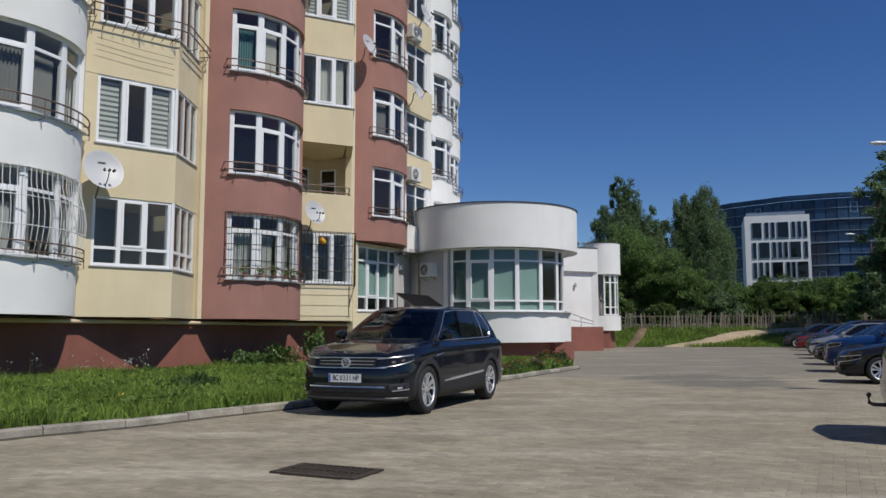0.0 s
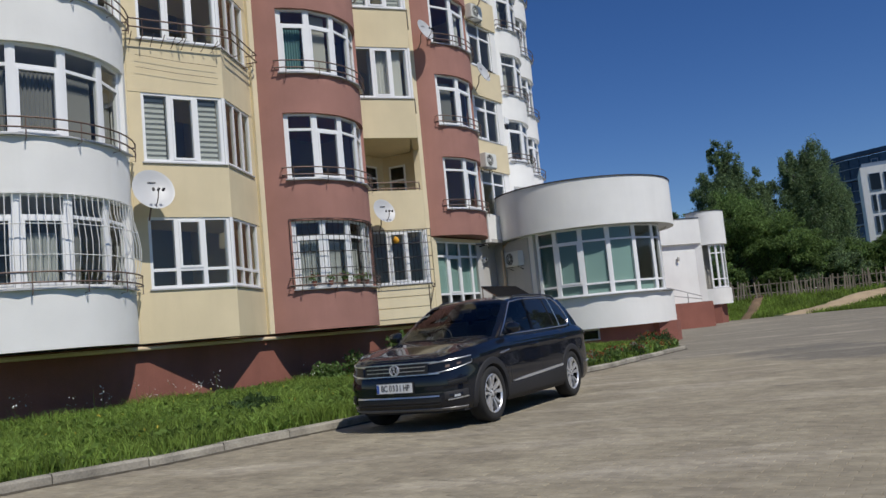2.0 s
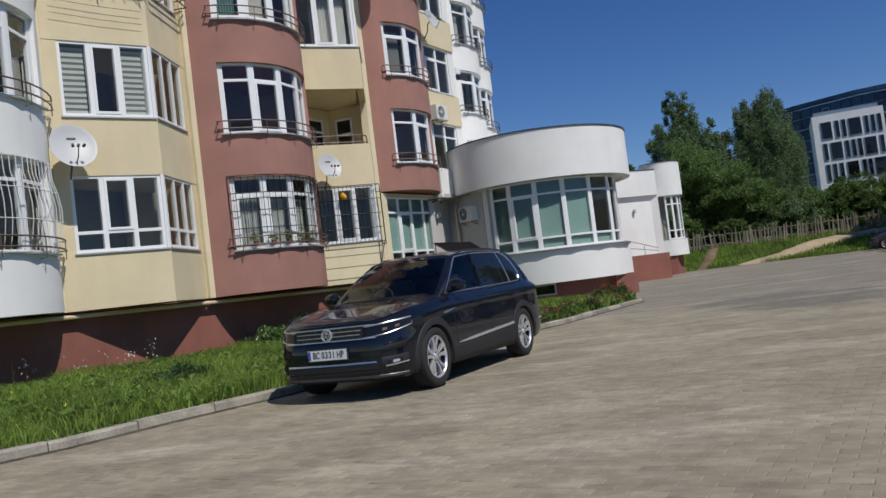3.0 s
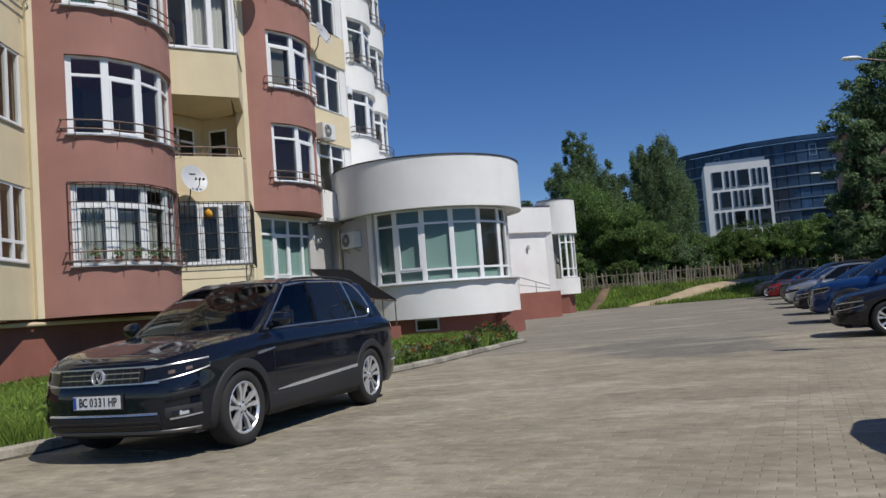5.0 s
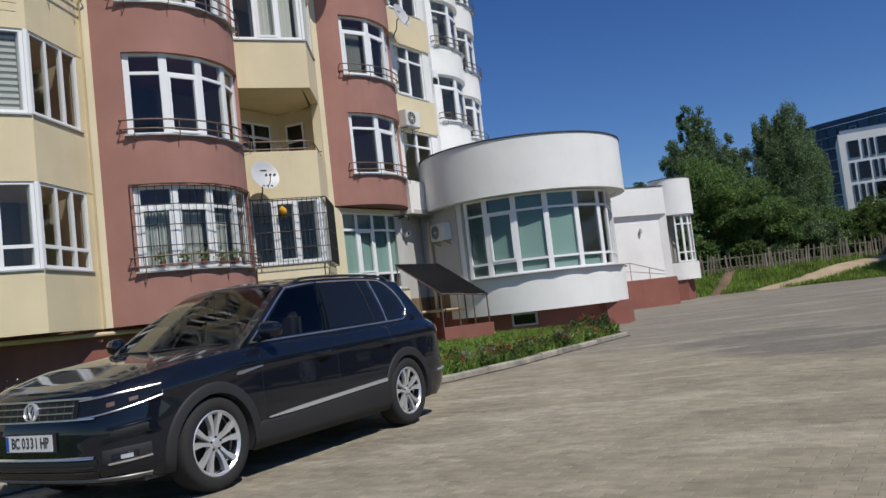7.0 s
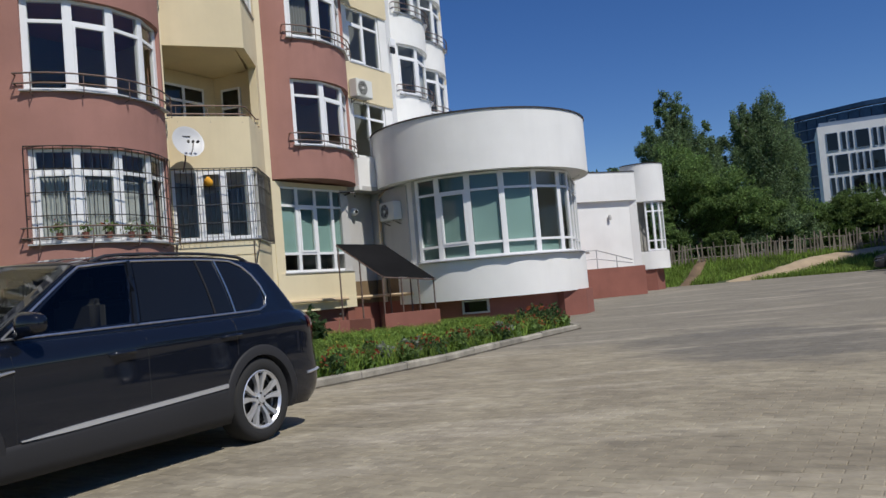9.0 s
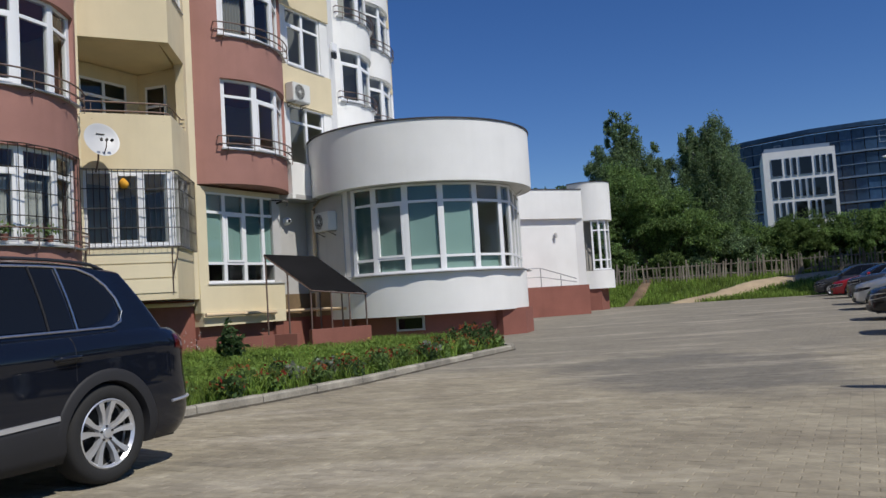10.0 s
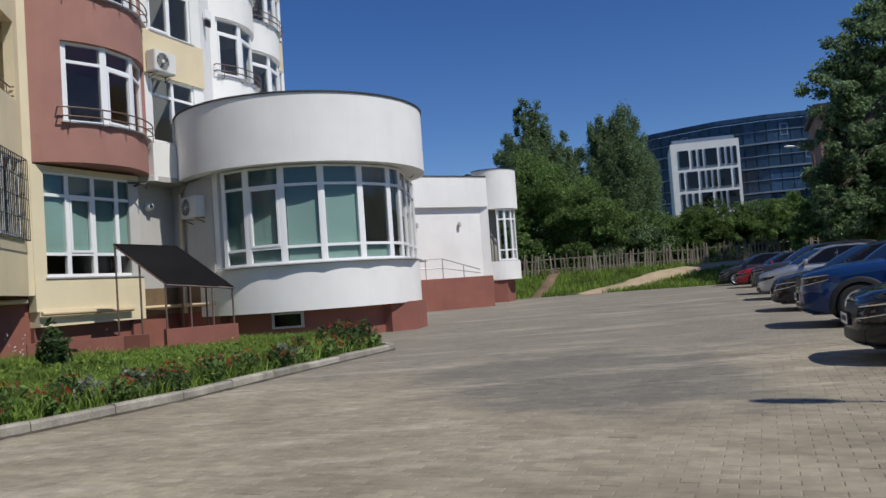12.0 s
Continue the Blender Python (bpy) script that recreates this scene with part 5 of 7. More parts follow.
        part("badge_rim", bmx, ALLOY, bd)
        for pts in (((0.052, -0.026), (0.008, -0.008), (0.045, 0)), ((0.052, 0.026), (0.008, 0.008), (0.045, 0)), ((0.03, -0.048), (-0.045, -0.024), (0.0, 0)), ((0.03, 0.048), (-0.045, 0.024), (0.0, 0))):
            bmx = bmesh.new()
            tube(bmx, [mb @ Vector((x, y, 0.016)) for x, y in pts], 0.0055, 5)
            part("badge_bar", bmx, ALLOY, bd)
        # cabin inside
        bmx = bmesh.new()
        box(bmx, c0 + 0.35, 4.2, -0.66, 0.66, 0.6, 0.94)
        part("cabin_floor", bmx, SEAT, g)
        bmx = bmesh.new()
        box(bmx, c0 + 0.12, c0 + 0.62, -0.68, 0.68, 0.98, 1.035)
        bmesh.ops.bevel(bmx, geom=list(bmx.edges), offset=0.02, segments=2, affect="EDGES")
        part("dashboard", bmx, SEAT, g, "dark dashboard")
        for y, x in ((-0.36, 2.30), (0.36, 2.30), (-0.36, 3.2), (0.36, 3.2)):
            bmx = bmesh.new()
            box(bmx, 0, 0.14, -0.24, 0.24, 0.90, 1.30, Matrix.Translation((x, y, 0)))
            bmesh.ops.bevel(bmx, geom=list(bmx.edges), offset=0.05, segments=3, affect="EDGES")
            st = part("seat_back", bmx, SEAT, g, "dark seat back", smooth=True)
            bmx = bmesh.new()
            box(bmx, 0.02, 0.11, -0.13, 0.13, 1.33, 1.50, Matrix.Translation((x + 0.02, y, 0)))
            bmesh.ops.bevel(bmx, geom=list(bmx.edges), offset=0.04, segments=3, affect="EDGES")
            part("headrest", bmx, SEAT, st, smooth=True)
        bmx = bmesh.new()
        tube(bmx, [(1.86 + 0.06 * math.sin(t * math.pi / 12), 0.36 + 0.18 * math.cos(t * math.pi / 12), 1.06 + 0.17 * math.sin(t * math.pi / 12)) for t in range(25)], 0.014, 6)
        part("steering_wheel", bmx, CLAD, g)
        bmx = bmesh.new()
        box(bmx, 1.93, 1.97, -0.12, 0.12, 1.42, 1.485)
        part("inside_mirror", bmx, CLAD, g)
        for s, y0 in ((1, 0.05), (-1, -0.02)):
            bmx = bmesh.new()
            tube(bmx, [cab_pt(abs(y0 + s * f) if s > 0 else abs(-0.02 - f), 0.05 + 0.012 * math.sin(f * 3), s, 0.012) for f in (0, 0.2, 0.4, 0.6, 0.8)], 0.008, 5)
            part("wiper", bmx, CLAD, g)
    zp = clear + (0.252 if fancy else 0.22)
    xp = skin_pt(0.1, zp + 0.05).x - 0.022
    bmx = bmesh.new()
    box(bmx, xp, xp + 0.02, -0.26, 0.26, zp, zp + 0.115)
    pl = part("number_plate", bmx, PLATE, g, "white number plate")
    bmx = bmesh.new()
    box(bmx, xp + 0.004, xp + 0.03, -0.27, 0.27, zp - 0.012, zp + 0.125)
    part("plate_holder", bmx, CLAD, pl)
    bmx = bmesh.new()
    box(bmx, xp - 0.0025, xp, 0.225, 0.257, zp + 0.006, zp + 0.109)
    part("plate_band", bmx, FLAGBLUE, pl)
    if plate_text:
        widths = {" ": 0.022}
        y = 0.200
        for ch in plate_text:
            if ch != " ":
                cu = bpy.data.curves.new("plate_character", "FONT")
                cu.body, cu.size, cu.align_x, cu.align_y = ch, 0.105, "CENTER", "CENTER"
                cu.extrude, cu.offset = 0.001, 0.0015
                tx = new("plate_character", cu)
                dep = bpy.context.evaluated_depsgraph_get()
                me = bpy.data.meshes.new_from_object(tx.evaluated_get(dep))
                bpy.data.objects.remove(tx)
                me.materials.clear()
                me.materials.append(INK)
                ob = new("plate_character", me)
                ob.parent = pl
                ob.matrix_local = Matrix.Translation((xp - 0.0015, y - 0.028, zp + 0.057)) @ Matrix(((0, 0, -1, 0), (-0.74, 0, 0, 0), (0, 1, 0, 0), (0, 0, 0, 1)))
            y -= widths.get(ch, 0.0475)
    else:
        for i in range(7):
            bmx = bmesh.new()
            box(bmx, xp - 0.0025, xp, -0.20 + 0.055 * i, -0.165 + 0.055 * i, zp + 0.03, zp + 0.088)
            part("plate_character", bmx, INK, pl)
    if tow:
        bmx = bmesh.new()
        tube(bmx, [(L - 0.2, 0, 0.36), (L + 0.10, 0, 0.36), (L + 0.15, 0, 0.38), (L + 0.15, 0, 0.46)], 0.022, 8)
        bmesh.ops.create_uvsphere(bmx, u_segments=12, v_segments=8, radius=0.028, matrix=Matrix.Translation((L + 0.15, 0, 0.47)))
        part("tow_bar", bmx, STEEL, g, "steel tow hook", smooth=True)
    return g


def place(x, y, dx, dy, z=0.0):
    """Nose at a point, local x (towards the tail) along a direction."""
    return Matrix.Translation((x, y, z)) @ Matrix.Rotation(math.atan2(dy, dx), 4, "Z")


car(SUV, NAVY, "dark navy sport utility car parked along the kerb", place(-1.385, 11.52, 0.378, 0.926), "", "BC 0331 HP", fancy=True)
ROW = (0.404, 0.915)
BACK = (0.915, -0.404)
for x, y, spec, pnt, lab in ((9.4, 19.55, SEDAN, BLACKP, "black saloon car parked nose to the yard"), (11.5, 24.6, SUV, BLUEP, "deep blue sport utility car in the parked row"),
                             (13.3, 29.2, SEDAN, BLACKP, "black saloon car in the parked row"), (15.6, 34.8, HATCH, SILVERP, "silver hatchback car in the parked row"),
                             (17.3, 38.8, SUV, GREYP, "dark grey crossover car further down the row"), (20.0, 46.2, SEDAN, REDP, "low red car with a black roof in the row"), (21.3, 51.0, HATCH, GREYP, "dark car at the end of the row")):
    car(spec, pnt, lab, place(x, y, *BACK, gz(x, y)), roof_paint=BLACKP if pnt is REDP else None)
# backed into its place, only its tail shows
TALL = dict(SUV, roof=[(1.9, 1.56), (2.3, 1.61), (2.8, 1.645), (3.6, 1.655), (4.15, 1.61), (4.42, 1.54)], cab=(1.08, 1.93, 4.38, 4.62), rails=False)
car(TALL, GREYP, "dark sport utility car with a tow hook, tail to the yard", place(5.05 + 4.7 * BACK[0], 9.39 + 4.7 * BACK[1], -BACK[0], -BACK[1]), tow=True)

# ---- fittings of the house ----
grille(house, W0[1], W0[2][0] - 0.05, W0[2][-1] + 0.05, SILL + 0.02, SILL + 1.84, 0.05, WHITESTEEL, step=0.14, belly=0.14)
grille(house, B1[1], B1[2][0] - 0.05, B1[2][-1] + 0.05, SILL + 0.02, SILL + 1.84, 0.04, BLACKSTEEL, step=0.17, belly=0.0, cross=4)
grille(house, Y2, 0.02, Y2.a[1], SILL + 0.0, SILL + 1.74, 0.12, BLACKSTEEL, step=0.12, cross=4)
grille(house, Y2, Y2.a[1], Y2.a[-1] - 0.2, SILL + 0.0, SILL + 1.74, 0.12, BLACKSTEEL, step=0.12, cross=4)
# balcony cage with lines, two floors up on the first yellow bay
railing(house, Y1, 0.05, Y1.a[-1] - 0.2, SILL + 2 * STOREY + 0.1, off=0.3)
bm = bmesh.new()
for i in range(9):
    a = 0.1 + i * 0.24
    tube(bm, [(*Y1.at(a, 0.02), SILL + 2 * STOREY - 0.15), (*Y1.at(a, 0.3), SILL + 2 * STOREY + 0.08)], 0.01, 4)
for dz in (0.45, 0.75):
    tube(bm, [(*Y1.at(0.2, 0.1), SILL + 2 * STOREY - dz + 0.05), (*Y1.at(1.2, 0.1), SILL + 2 * STOREY - dz - 0.03), (*Y1.at(2.1, 0.1), SILL + 2 * STOREY - dz - 0.06)], 0.006, 4)
part("washing_line_frame", bm, STEEL, house, "steel brackets with sagging washing lines")
# flat cover on the wall beside the lowest dish
bm = bmesh.new()
ribbon(bm, Y1, 0.30, 0.74, SILL + 2.02, SILL + 2.48, 0.004, 0.035)
part("cover_plate", bm, ACW, house, "flat pale cover on the yellow wall")
# lower panels under the barred loggia
for z in (1.72, 2.06, 2.4):
    bm = bmesh.new()
    ribbon(bm, Y2, 0.05, Y2.a[1] - 0.04, z, z + 0.31, 0.002, 0.02)
    part("sheet_panel", bm, CREAM, house, "cream sheet panel under the loggia")
for a in (0.08, Y2.a[1] - 0.12):
    bm = bmesh.new()
    tube(bm, [(*Y2.at(a, 0.22), SILL - 0.02), (*Y2.at(a, 0.02), 2.0), (*Y2.at(a, 0.03), 1.7), (*Y2.at(a, 0.03), SILL - 0.02)], 0.014, 5)
    part("cage_bracket", bm, STEEL, house)
# flower boxes on the first brown bay
LEAF = leaf_mat("leaf_green", (0.18, 0.28, 0.09), 0.55)
TREELEAF = leaf_mat("tree_leaf_green", (0.19, 0.275, 0.135), 0.58)
DARKLEAF = leaf_mat("dark_leaf_green", (0.072, 0.125, 0.046), 0.42)
PALELEAF = leaf_mat("pale_leaf_green", (0.13, 0.20, 0.06), 0.4)
PETAL_R = leaf_mat("red_petal", (0.32, 0.06, 0.035), 0.4)
PETAL_O = leaf_mat("orange_petal", (0.42, 0.13, 0.05), 0.3)
PETAL_W = mat("white_petal", (0.72, 0.72, 0.68), 0.8, var=0.1, bump=0.0)
PETAL_Y = mat("yellow_petal", (0.60, 0.48, 0.06), 0.7, var=0.2, bump=0.0)


def leaf_mesh(name, centres, sizes, material, parent=None, rng=None, flat=0.0):
    """Many small leaves, two triangles each, at given points."""
    rng = rng or np.random.default_rng(5)
    c = np.asarray(centres, float)
    k = len(c)
    a = rng.normal(size=(k, 3))
    a[:, 2] *= 1 - flat
    a /= np.linalg.norm(a, axis=1)[:, None] + 1e-9
    b = rng.normal(size=(k, 3))
    b -= (b * a).sum(1)[:, None] * a
    b /= np.linalg.norm(b, axis=1)[:, None] + 1e-9
    s = np.asarray(sizes, float).reshape(-1, 1) * rng.uniform(0.7, 1.3, (k, 1))
    v = np.stack([c - a * s, c + b * s * 0.45, c + a * s, c - b * s * 0.45], 1).reshape(-1, 3)
    f = np.arange(4 * k).reshape(-1, 4)
    me = bpy.data.meshes.new(name)
    me.from_pydata(v.tolist(), [], f.tolist())
    me.materials.append(material)
    ob = new(name, me)
    ob.parent = parent
    return ob


for k in range(5):
    a = B1[2][0] + 0.5 + 0.45 * k
    p = B1[1].at(a, 0.06)
    pot = thing("flower_pot", "small potted plant on the barred window ledge", "plant pot", HOUSE @ Matrix.Translation((*p, SILL + 0.0)), "pots on the ledge")
    bm = bmesh.new()
    lathe(bm, [(0, 0), (0.05, 0), (0.07, 0.11), (0.075, 0.12), (0.06, 0.12), (0, 0.10)], 12)
    part("pot", bm, PLINTH, pot)
    rng = np.random.default_rng(k)
    leaf_mesh("leaves", rng.normal(size=(60, 3)) * (0.07, 0.07, 0.06) + (0, 0, 0.22), [0.04] * 60, LEAF, pot, rng)
    leaf_mesh("blossom", rng.normal(size=(12, 3)) * (0.07, 0.07, 0.04) + (0, 0, 0.30), [0.03] * 12, (PETAL_R, PETAL_W)[k % 2], pot, rng)

DISH = mat("pale_grey_dish", (0.50, 0.51, 0.52), 0.45, var=0.05, bump=0.05)


def dish(x, y, z, r, yaw, group="satellite dishes", marks=True):
    """A bowl on a bracket; its face looks along yaw (degrees from +x), tilted up."""
    g = thing("satellite_dish", "pale grey satellite dish on a wall bracket", "satellite dish", Matrix.Translation((x, y, z)) @ Matrix.Rotation(radians(yaw), 4, "Z") @ Matrix.Rotation(radians(-20), 4, "Y"), group)
    m = Matrix.Rotation(radians(90), 4, "Y") @ Matrix.Diagonal((1.08, 1, 1, 1))
    bm = bmesh.new()
    prof = [(r * i / 8, 0.20 * r * (i / 8) ** 2) for i in range(9)] + [(r + 0.012, 0.205 * r), (r + 0.008, 0.185 * r)] + [(r * i / 8, 0.20 * r * (i / 8) ** 2 - 0.012) for i in range(7, -1, -1)]
    lathe(bm, prof, 32, m)
    part("bowl", bm, DISH, g, smooth=True)
    bm = bmesh.new()
    tube(bm, [(0.02, 0, -r * 0.95), (0.30 * r + 0.1, 0, -r * 0.8), (0.85 * r, 0, -0.45 * r)], 0.012, 6)
    part("feed_arm", bm, STEEL, g)
    for k in (-1, 0, 1):
        bm = bmesh.new()
        tube(bm, [(0.78 * r, k * 0.10, -0.42 * r), (0.92 * r, k * 0.12, -0.40 * r)], 0.03, 8)
        part("receiver", bm, INK, g, "small black receiver head")
    bm = bmesh.new()
    tube(bm, [(-0.02, 0, 0), (-0.18, 0, -0.05), (-0.30, 0, -0.28), (-0.55, 0, -0.45)], 0.02, 6)
    part("bracket", bm, STEEL, g)
    if marks:
        bm = bmesh.new()
        box(bm, 0.012, 0.016, -0.09, 0.09, 0.42 * r, 0.48 * r, Matrix.Translation((0.045 * r, 0, 0)))
        part("marking", bm, INK, g)
    return g


dish(-8.02, 18.72, 4.97, 0.46, -46)
dish(-4.15, 25.72, 5.0, 0.36, -46)
dish(-2.72, 28.55, 11.6, 0.36, -30)
dish(-1.05, 31.9, 10.9, 0.38, -25)
dish(-0.75, 32.6, 14.4, 0.38, -25)



def air_conditioner(m):
    g = thing("air_conditioner", "white outdoor air conditioner unit on wall brackets", "air conditioner", m, "air conditioners")
    bm = bmesh.new()
    box(bm, -0.40, 0.40, -0.30, 0.0, 0, 0.56)
    bmesh.ops.bevel(bm, geom=list(bm.edges), offset=0.02, segments=2, affect="EDGES")
    part("casing", bm, ACW, g)
    mf = Matrix.Translation((-0.10, -0.302, 0.28)) @ Matrix.Rotation(radians(90), 4, "X")
    # flat black disc on the closed casing: the dark inside is painted on
    bm = bmesh.new()
    lathe(bm, [(0.0, 0.002), (0.225, 0.002)], 28, mf)
    part("fan_opening_shade", bm, INK, g)
    bm = bmesh.new()
    for r in (0.05, 0.09, 0.13, 0.17, 0.21, 0.235):
        tube(bm, [mf @ Vector((r * math.cos(t * math.pi / 12), r * math.sin(t * math.pi / 12), 0.012)) for t in range(25)], 0.005, 4)
    for t in range(8):
        tube(bm, [mf @ Vector((0.03 * math.cos(t * math.pi / 4), 0.03 * math.sin(t * math.pi / 4), 0.014)), mf @ Vector((0.235 * math.cos(t * math.pi / 4), 0.235 * math.sin(t * math.pi / 4), 0.014))], 0.004, 4)
    lathe(bm, [(0, 0.02), (0.04, 0.018), (0.042, 0.004)], 12, mf)
    part("fan_grille", bm, ACW, g)
    for x in (-0.3, 0.3):
        bm = bmesh.new()
        tube(bm, [(x, 0.02, -0.16), (x, 0.02, -0.02), (x, -0.30, -0.02), (x, 0.0, -0.14)], 0.015, 4)
        part("bracket", bm, BLACKSTEEL, g)
    return g


LINKA = math.atan2(1.13, 1.18)
air_conditioner(Matrix.Translation((-0.48, 32.62, 3.40)) @ Matrix.Rotation(radians(-48), 4, "Z"))
air_conditioner(HOUSE @ Matrix.Translation((15.42, -0.06, 7.3)))
air_conditioner(HOUSE @ Matrix.Translation((15.45, -0.06, 7.3 + 2 * STOREY)))

# pipes and small wall fittings
bm = bmesh.new()
tube(bm, [(-0.35, 33.75, 5.75), (-0.52, 33.15, 5.88), (-0.62, 32.85, 5.75), (-0.62, 32.82, 4.5), (-0.98, 33.05, 4.25), (-1.05, 33.12, 4.1), (-1.05, 33.12, 0.9)], 0.06, 10)
tagged(part("gas_riser_pipe", bm, GASPIPE, smooth=True), "cream painted gas pipe running down the wall", "pipe")
bm = bmesh.new()
tube(bm, [(-3.1, 28.95, 1.15), (-1.85, 31.15, 1.12), (-2.3, 31.5, 1.12), (-1.35, 33.35, 1.12), (0.0, 31.95, 1.1)], 0.05, 8)
tagged(part("low_gas_pipe", bm, GASPIPE, smooth=True), "yellow gas pipe low along the shop wall", "pipe")
cam_box = thing("security_camera", "white round security camera on the shade-grey wall", "camera", Matrix.Translation((-1.80, 32.68, 3.78)) @ Matrix.Rotation(LINKA, 4, "Z") @ Matrix.Scale(1.5, 4))
bm = bmesh.new()
lathe(bm, [(0, 0.14), (0.05, 0.13), (0.075, 0.08), (0.08, 0), (0, 0)], 16, Matrix.Rotation(radians(90), 4, "X"))
part("housing", bm, PVC, cam_box, smooth=True)
bm = bmesh.new()
lathe(bm, [(0, 0.145), (0.035, 0.138)], 12, Matrix.Rotation(radians(90), 4, "X"))
part("lens", bm, INK, cam_box)
wl = thing("wall_lamp_bracket", "black wall lamp bracket under the bay", "wall lamp", Matrix.Translation((-1.80, 31.60, 4.2)) @ Matrix.Rotation(LINKA, 4, "Z"))
bm = bmesh.new()
tube(bm, [(0, 0, 0), (0, -0.35, 0.02), (0.1, -0.4, 0.0), (0.1, -0.4, -0.12)], 0.025, 6)
tube(bm, [(-0.2, -0.1, 0.06), (0.3, -0.12, 0.08)], 0.02, 6)
part("arm", bm, BLACKSTEEL, wl)
for a in (3.0, 5.3):
    g = thing("wall_lamp", "small grey wall lamp on the annex", "wall lamp", Matrix.Translation((*AW.at(a, 0.12), 3.9)), "annex lamps")
    bm = bmesh.new()
    lathe(bm, [(0, 0), (0.07, 0), (0.09, 0.12), (0.06, 0.24), (0, 0.26)], 12)
    part("shade", bm, GREY, g)
soft_toy = thing("yellow_bag", "small yellow bag hanging on the window bars", "bag", HOUSE @ Matrix.Translation((*Y2.at(0.85, 0.16), SILL + 1.42)))
bm = bmesh.new()
bmesh.ops.create_uvsphere(bm, u_segments=12, v_segments=8, radius=0.10)
for v in bm.verts:
    v.co *= 1 + 0.35 * noise.noise(v.co * 9)
    v.co.z *= 1.15
part("cloth", bm, mat("yellow_cloth", (0.75, 0.36, 0.03), 0.9, var=0.2, fine=40, bump=0.2), soft_toy, smooth=True)
vent = thing("wall_vent", "white vent grille on the white wall", "vent", HOUSE @ Matrix.Translation((18.0, 0.3, 9.6)))
bm = bmesh.new()
box(bm, -0.14, 0.14, -0.06, 0.02, 0, 0.26)
part("cover", bm, PVC, vent)
# solid black box, its colour stands in for the shade of a hole
bm = bmesh.new()
box(bm, -0.11, 0.11, -0.05, 0.02, -0.24, -0.04)
part("opening_shade", bm, INK, vent)
bsm = thing("basement_window", "small basement window in the plinth, frame greyed for shade", "window", Matrix.Translation((1.84, 31.45, 0.41)) @ Matrix.Rotation(radians(-7), 4, "Z"))
bm = bmesh.new()
for b in ((-0.4, 0.4, -0.05, 0.0), (-0.4, 0.4, 0.30, 0.35), (-0.4, -0.34, 0.0, 0.30), (0.34, 0.4, 0.0, 0.30)):
    box(bm, b[0], b[1], -0.06, 0.03, b[2], b[3])
# grey in place of white, for the shade the frame sits in
part("frame", bm, GREY, bsm)
bm = bmesh.new()
box(bm, -0.34, 0.34, -0.03, -0.02, 0.0, 0.30)
part("pane", bm, CARGLASS, bsm)

# ---- cellar stair canopy with its low wall ----
can = thing("stair_canopy", "black sheet canopy on thin steel posts", "canopy")
A, B, D, C = Vector((-1.71, 29.5, 2.6)), Vector((-0.55, 30.46, 2.53)), Vector((0.9, 29.5, 1.45)), Vector((-0.32, 28.5, 1.6))
bm = bmesh.new()
up = Vector((0, 0, 0.02))
k = 6
lo = [[bm.verts.new(A.lerp(B, i / k).lerp(C.lerp(D, i / k), j / k) + Vector((0, 0, 0.02 * math.sin(i * 2.1) * math.sin(j * 1.7)))) for i in range(k + 1)] for j in range(k + 1)]
hi = [[bm.verts.new(v.co + up) for v in r] for r in lo]
for r0, r1, h0, h1 in zip(lo, lo[1:], hi, hi[1:]):
    for i in range(k):
        bm.faces.new((r0[i], r0[i + 1], r1[i + 1], r1[i]))
        bm.faces.new((h0[i], h1[i], h1[i + 1], h0[i + 1]))
ring_lo = lo[0] + [r[-1] for r in lo[1:]] + lo[-1][-2::-1] + [r[0] for r in lo[-2:0:-1]]
ring_hi = hi[0] + [r[-1] for r in hi[1:]] + hi[-1][-2::-1] + [r[0] for r in hi[-2:0:-1]]
for i in range(len(ring_lo)):
    j = (i + 1) % len(ring_lo)
    bm.faces.new((ring_lo[i], ring_hi[i], ring_hi[j], ring_lo[j]))
part("sheet", bm, mat("black_roof_sheet", (0.012, 0.012, 0.013), 0.95, var=0.3, fine=30, bump=0.1, spec=0.08), can)
for e0, e1, fs in ((A, C, (0.03, 0.5, 0.97)), (B, D, (0.05, 0.5, 0.97)), (C, D, (0.33, 0.66))):
    for f in fs:
        p = e0.lerp(e1, f)
        bm = bmesh.new()
        tube(bm, [(p.x, p.y, 0.2), (p.x, p.y, p.z + 0.005)], 0.022, 6)
        part("post", bm, STEEL, can)
bm = bmesh.new()
for q0, q1 in ((A, B), (C, D), (A, C), (B, D)):
    tube(bm, [q0 - Vector((0, 0, 0.02)), q1 - Vector((0, 0, 0.02))], 0.02, 5)
part("frame_bar", bm, STEEL, can)
lw = Line([(-3.0, 27.9), (-1.35, 28.75), (-0.75, 28.55)])
bm = bmesh.new()
ribbon(bm, lw, 0, lw.a[-1], 0.0, 0.56, -0.18, 0.0)
tagged(part("parapet", bm, PLINTH), "low red plastered wall beside the cellar stair", "low wall")
lw2 = Line([(-0.35, 28.42), (0.98, 29.35)])
bm = bmesh.new()
ribbon(bm, lw2, 0, lw2.a[-1], 0.0, 0.64, -0.18, 0.0)
tagged(part("parapet", bm, PLINTH), "low red plastered wall under the canopy", "low wall")
bm = bmesh.new()
slab(bm, [tuple(HOUSE @ Vector((x, y, 0)))[:2] for x, y in ((11.4, -0.1), (14.4, -0.2), (14.4, 0.3), (11.4, 0.3))], 0.86, 1.22)
base_top = tagged(part("shop_base", bm, CREAM), "cream plastered base under the shop window", "wall")
bm = bmesh.new()
